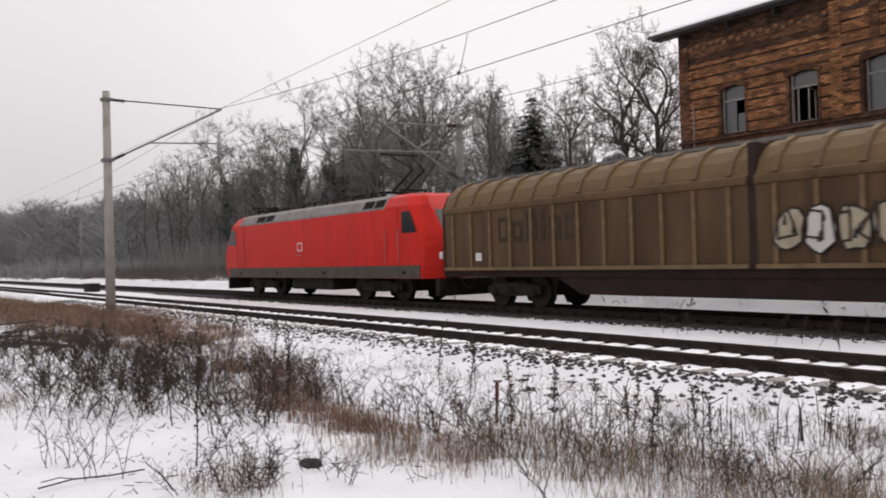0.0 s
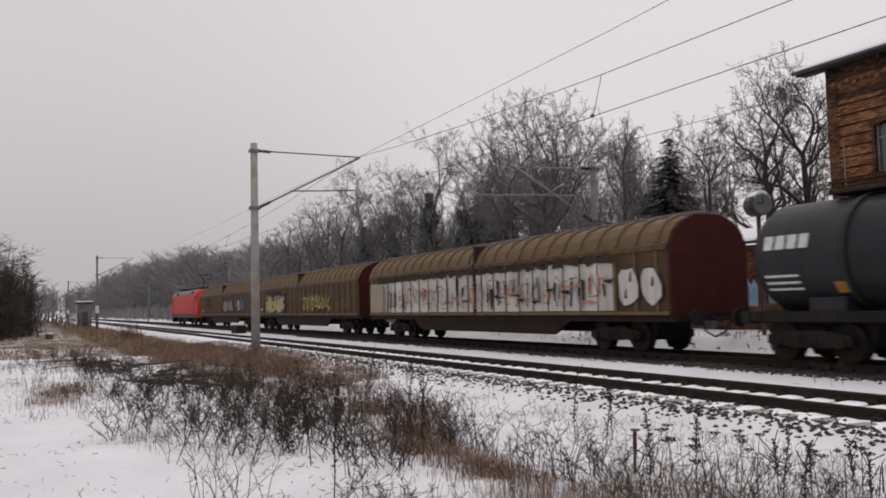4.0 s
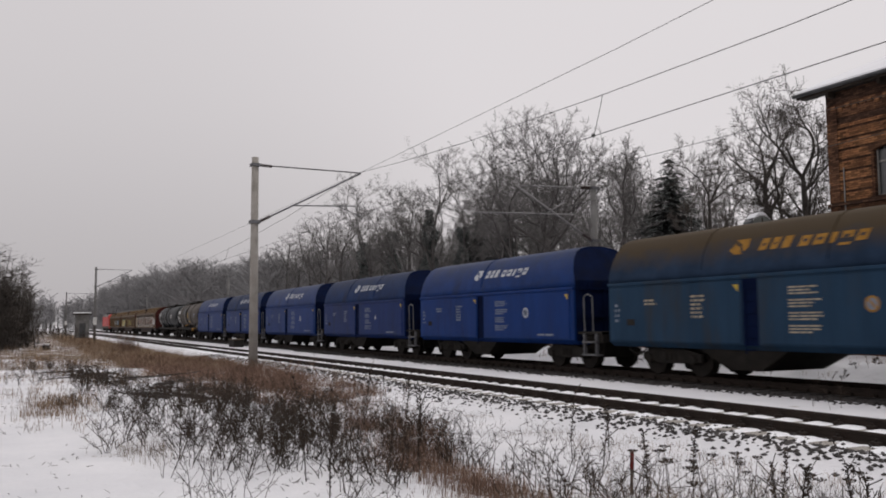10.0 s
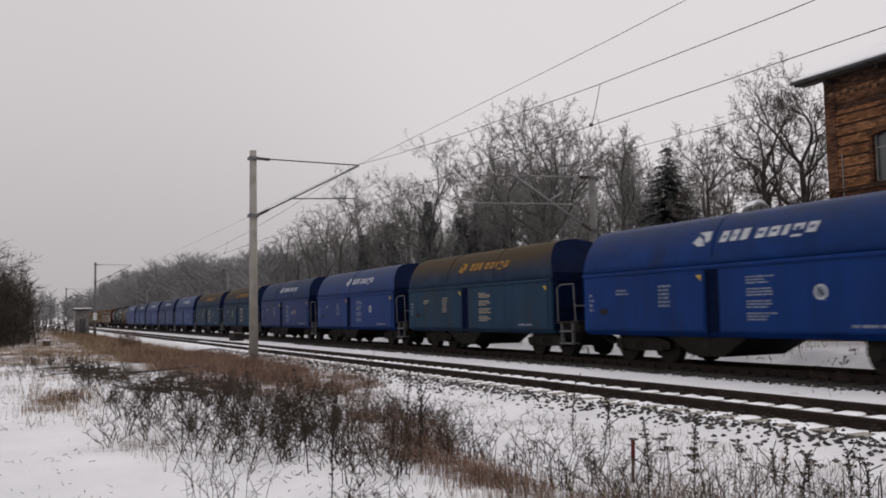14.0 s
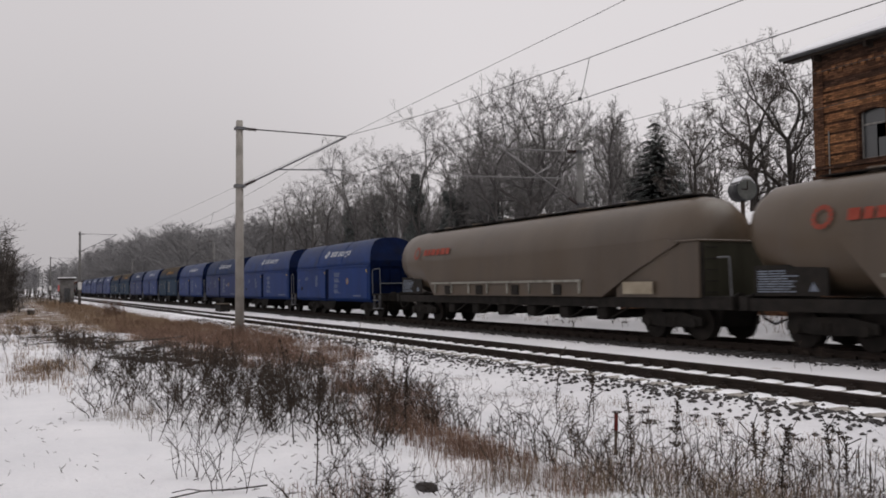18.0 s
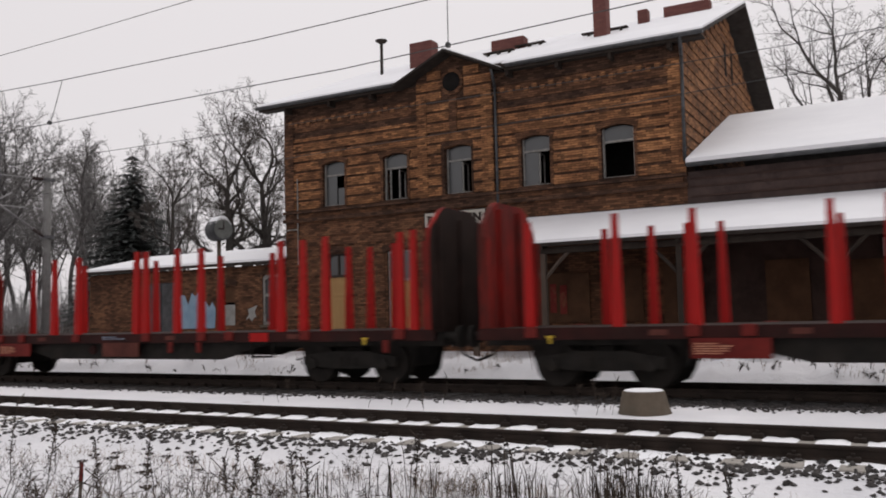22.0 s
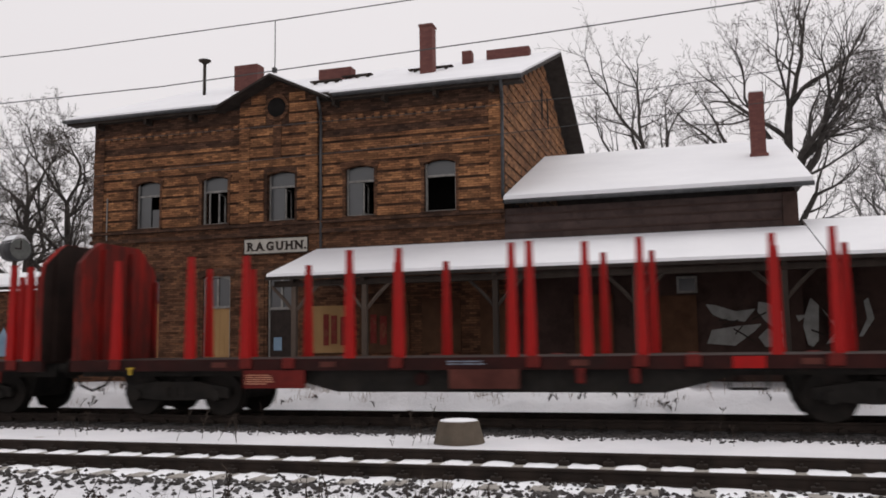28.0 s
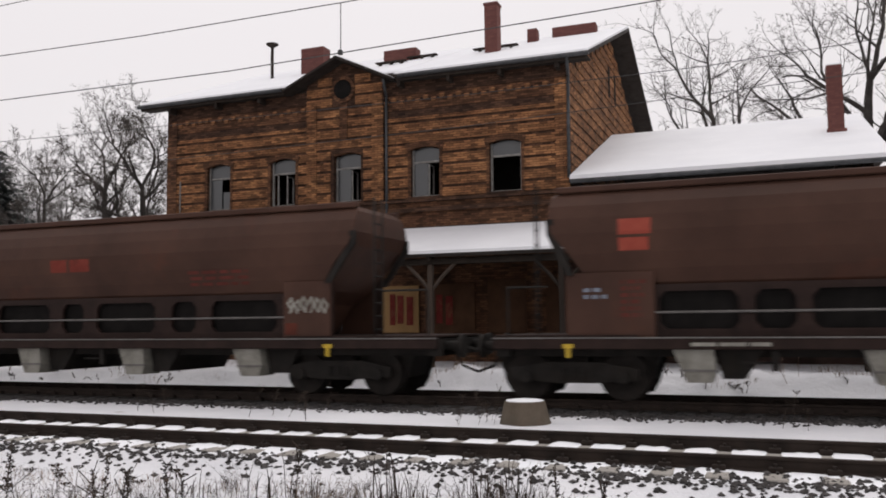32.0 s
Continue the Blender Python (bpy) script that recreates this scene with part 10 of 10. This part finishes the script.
    seed_stalks("dock_stalks", [(-10.7, 4.62, 1.0), (-10.4, 4.75, 0.85), (-8.5, 2.6, 1.1), (-8.45, 3.85, 1.0), (-9.15, 6.3, 0.9), (-9.25, 6.95, 0.8), (-8.4, 6.2, 0.75), (-6.2, 5.6, 0.8), (-6.6, 2.2, 1.0), (-4.2, 7.0, 0.7), (-16.5, 6.3, 1.0), (-6.0, 4.9, 0.8), (-5.2, 5.6, 0.75), (-12.4, 3.0, 0.9), (-4.6, 5.2, 0.7), (-6.1, 6.55, 0.5), (-5.85, 6.7, 0.42), (-5.5, 6.85, 0.55), (-5.3, 6.8, 0.4), (-1.9, 7.85, 0.5), (-1.5, 7.9, 0.45)], STALK, "tall dark seed stalks above the snow", 36, "clusters")
    seed_stalks("umbel_stalks", [(-6.9, 5.6, 0.5), (-6.4, 5.9, 0.55), (-7.2, 6.2, 0.5), (-6.0, 6.15, 0.55), (-5.6, 6.5, 0.5), (-6.7, 6.7, 0.42), (-4.9, 6.2, 0.55), (-5.2, 4.5, 0.6)], STALK, "dead stalks with flat dark umbels", 47, "umbels")
    # beyond the rails and far off
    weeds("strip_weeds", 22, lambda r: (r.choice((-11.5, -8.3, -4.6, 0.5)) + r.gauss(0, 0.35), r.uniform(13.0, 14.6)), STALK, "few dry weeds in the snow between the tracks", 16, (0.3, 0.6))
    weeds("platform_weeds", 120, lambda r: (r.uniform(-34, 10), r.uniform(20.0, 21.2)), RUSSET, "dry weeds along the platform edge", 17, (0.2, 0.5), (3, 7), 0.0)
    blades("platform_grass", 240, lambda r: clumped(r, -36, 12, 19.7, 21.6, 15.0, 1.0, 0.1), GRASS, "dry grass tufts in the snow bank behind the rails", 27, (0.12, 0.35), 12)
    blades("open_tufts", 700, lambda r: clumped(r, -48, -21, -3.5, 4.5, 19.0, 0.9, 0.02), GRASS, "sparse tan grass poking through the snow", 28, (0.1, 0.35), 11)
    weeds("russet_shrub", 70, lambda r: (r.gauss(-55.5, 0.6), r.gauss(5.6, 0.35)), RUSSET, "low russet shrub beside the track", 38, (0.6, 1.3), (9, 16), 0.0, 0.12, 1.5)
    weeds("far_hedge", 420, lambda r: (r.uniform(-190, -95), r.uniform(-3, 6.5)), STALK, "low dark scrub at the far edge of the field", 39, (0.7, 1.9), (8, 14), 0.0, 0.12, 3.0)
    weeds("bank_weeds", 160, lambda r: clumped(r, -36, 12, 19.6, 21.4, 22.0, 1.0, 0.12), STALK, "dark tufts in the snow bank behind the rails", 40, (0.12, 0.4), (5, 11), 0.0, 0.2, 2.0)
    # twig litter on the snow
    r = random.Random(61)
    st = Sticks()
    for k in range(6000):
        x = -5.0 - 31 * r.random() ** 1.3
        y = r.uniform(-0.6, 4.2) if r.random() < 0.7 else r.uniform(4, 8.8)
        if noise.noise((x * 0.5, y * 0.6, 31.0)) < -0.05 or (x > -14 and y < 1.5 and r.random() < 0.75):
            continue
        z, a, l = ground_height(x, y) + 0.004, r.uniform(0, 6.28), r.uniform(0.015, 0.09)
        st.add((x, y, z), (x + math.cos(a) * l, y + math.sin(a) * l, z + r.uniform(0, 0.05)), r.uniform(0.002, 0.005), 0.002)
    v, f = st.arrays(3)
    tagged(new("twig_litter", mesh_arrays("twig_litter", v, f, STALK)), "bits of twig and grass lying on the snow", "litter", kind="stuff")
    # fallen branches lying in the snow
    r = random.Random(9)
    for k in range(26):
        x = r.uniform(-31, -17.5)
        y = 1.6 + (x + 31) * 0.12 + r.uniform(-0.3, 0.8)
        b = thing("fallen_branch", (x, y, ground_height(x, y) + 0.05), "bare fallen branch lying half buried in snow", "branch", "fallen branches")
        a = r.uniform(-0.9, 0.9) + (3.14 if r.random() < 0.4 else 0)
        l = r.uniform(0.8, 2.6)
        bm = bmesh.new()
        p = Vector((0, 0, 0))
        d = Vector((math.cos(a), math.sin(a), r.uniform(0.0, 0.06)))
        for j in range(5):
            q = p + d * l / 5
            tube(bm, p, q, 0.035 * (1 - j / 6), 0.035 * (1 - (j + 1) / 6), seg=6)
            e = q + Vector((r.gauss(0, .22), r.gauss(0, .22), r.uniform(0.02, 0.16)))
            tube(bm, q, e, 0.014, 0.005, seg=5)
            p, d = q, (d + Vector((0, r.gauss(0, .15), r.gauss(-0.01, .02)))).normalized()
        part("limb", bm, BARK, b)
    # a thin stick and a flat stone on the near snow
    z = ground_height(-6.58, 1.42)
    b = thing("fallen_branch", (-6.58, 1.42, z + 0.015), "thin bare stick lying on the snow", "branch", "fallen branches")
    part("limb", poly_tube(bmesh.new(), [(0.0, -0.36, 0.0), (-0.03, -0.12, 0.02), (0.02, 0.12, 0.015), (0.07, 0.36, 0.03)], 0.006, 6), BARK, b)
    part("side_twig", poly_tube(bmesh.new(), [(-0.02, -0.1, 0.02), (-0.1, -0.2, 0.03), (-0.13, -0.32, 0.01)], 0.004, 5), BARK, b)
    stone = thing("stone", (-6.05, 2.92, ground_height(-6.05, 2.92)), "flat dark stone half buried in snow", "stone")
    bm = bmesh.new()
    bmesh.ops.create_icosphere(bm, subdivisions=2, radius=0.1)
    for v in bm.verts:
        k = 1 + 0.25 * noise.noise(v.co * 14)
        v.co = Vector((v.co.x * k * 1.1, v.co.y * k * 0.8, v.co.z * 0.45 * k + 0.015))
    part("rock", bm, BALLAST, stone)
    stick = thing("marker_stake", (-7.1, 5.6, ground_height(-7.1, 5.6)), "short red-topped marker stake in the weeds", "stake")
    part("post", tubes([((0, 0, -0.1), (0.02, 0, 0.26))], 0.016, 8), GREY_TIMBER, stick)
    part("red_top", tubes([((0.02, 0, 0.26), (0.03, 0, 0.44))], 0.02, 8), SOCKET_RED, stick)


def lineside():
    hut = thing("relay_hut", (-128, 6.9, ground_height(-128, 6.9)), "small trackside hut in haze grey with a snowy flat roof", "hut")
    # grey walls carry the distance haze in their colour
    part("wall", boxes((-1.2, 1.2, -0.85, 0.85, -0.1, 3.3)), DULL_MAST, hut)
    part("roof", boxes((-1.5, 1.5, -1.15, 1.15, 3.3, 3.45)), SOFFIT, hut)
    part("roof_snow", boxes((-1.48, 1.48, -1.13, 1.13, 3.454, 3.6), bevel=0.05), SNOW, hut)
    part("door", boxes((1.2, 1.23, -0.4, 0.4, 0.1, 2.1)), ZINC, hut)
    cab = thing("cable_box", (-63.5, 14.0, ground_height(-63.5, 14.0)), "low dark trackside cable box between the tracks", "box")
    part("case", boxes((-0.9, 0.9, -0.35, 0.35, -0.05, 0.55), bevel=0.03), BLACK, cab)
    part("lid", boxes((-0.95, 0.95, -0.4, 0.4, 0.55, 0.6)), BLOCK, cab)
    post = thing("snowy_stump", (-62, 1.2, ground_height(-62, 1.2)), "short stump capped with snow", "stump")
    part("post", tubes([((0, 0, -0.1), (0, 0, 0.35))], 0.22, 10), BARK, post)
    part("snow_cap", tubes([((0, 0, 0.35), (0, 0, 0.45))], 0.2, 10), SNOW, post)


build_trees()
verge()
lineside()


def motions():
    for wagon, front in TRAIN:
        walk(wagon, [(t, pose(front + run, TRACK2, 0)) for t, run in RUN])


motions()
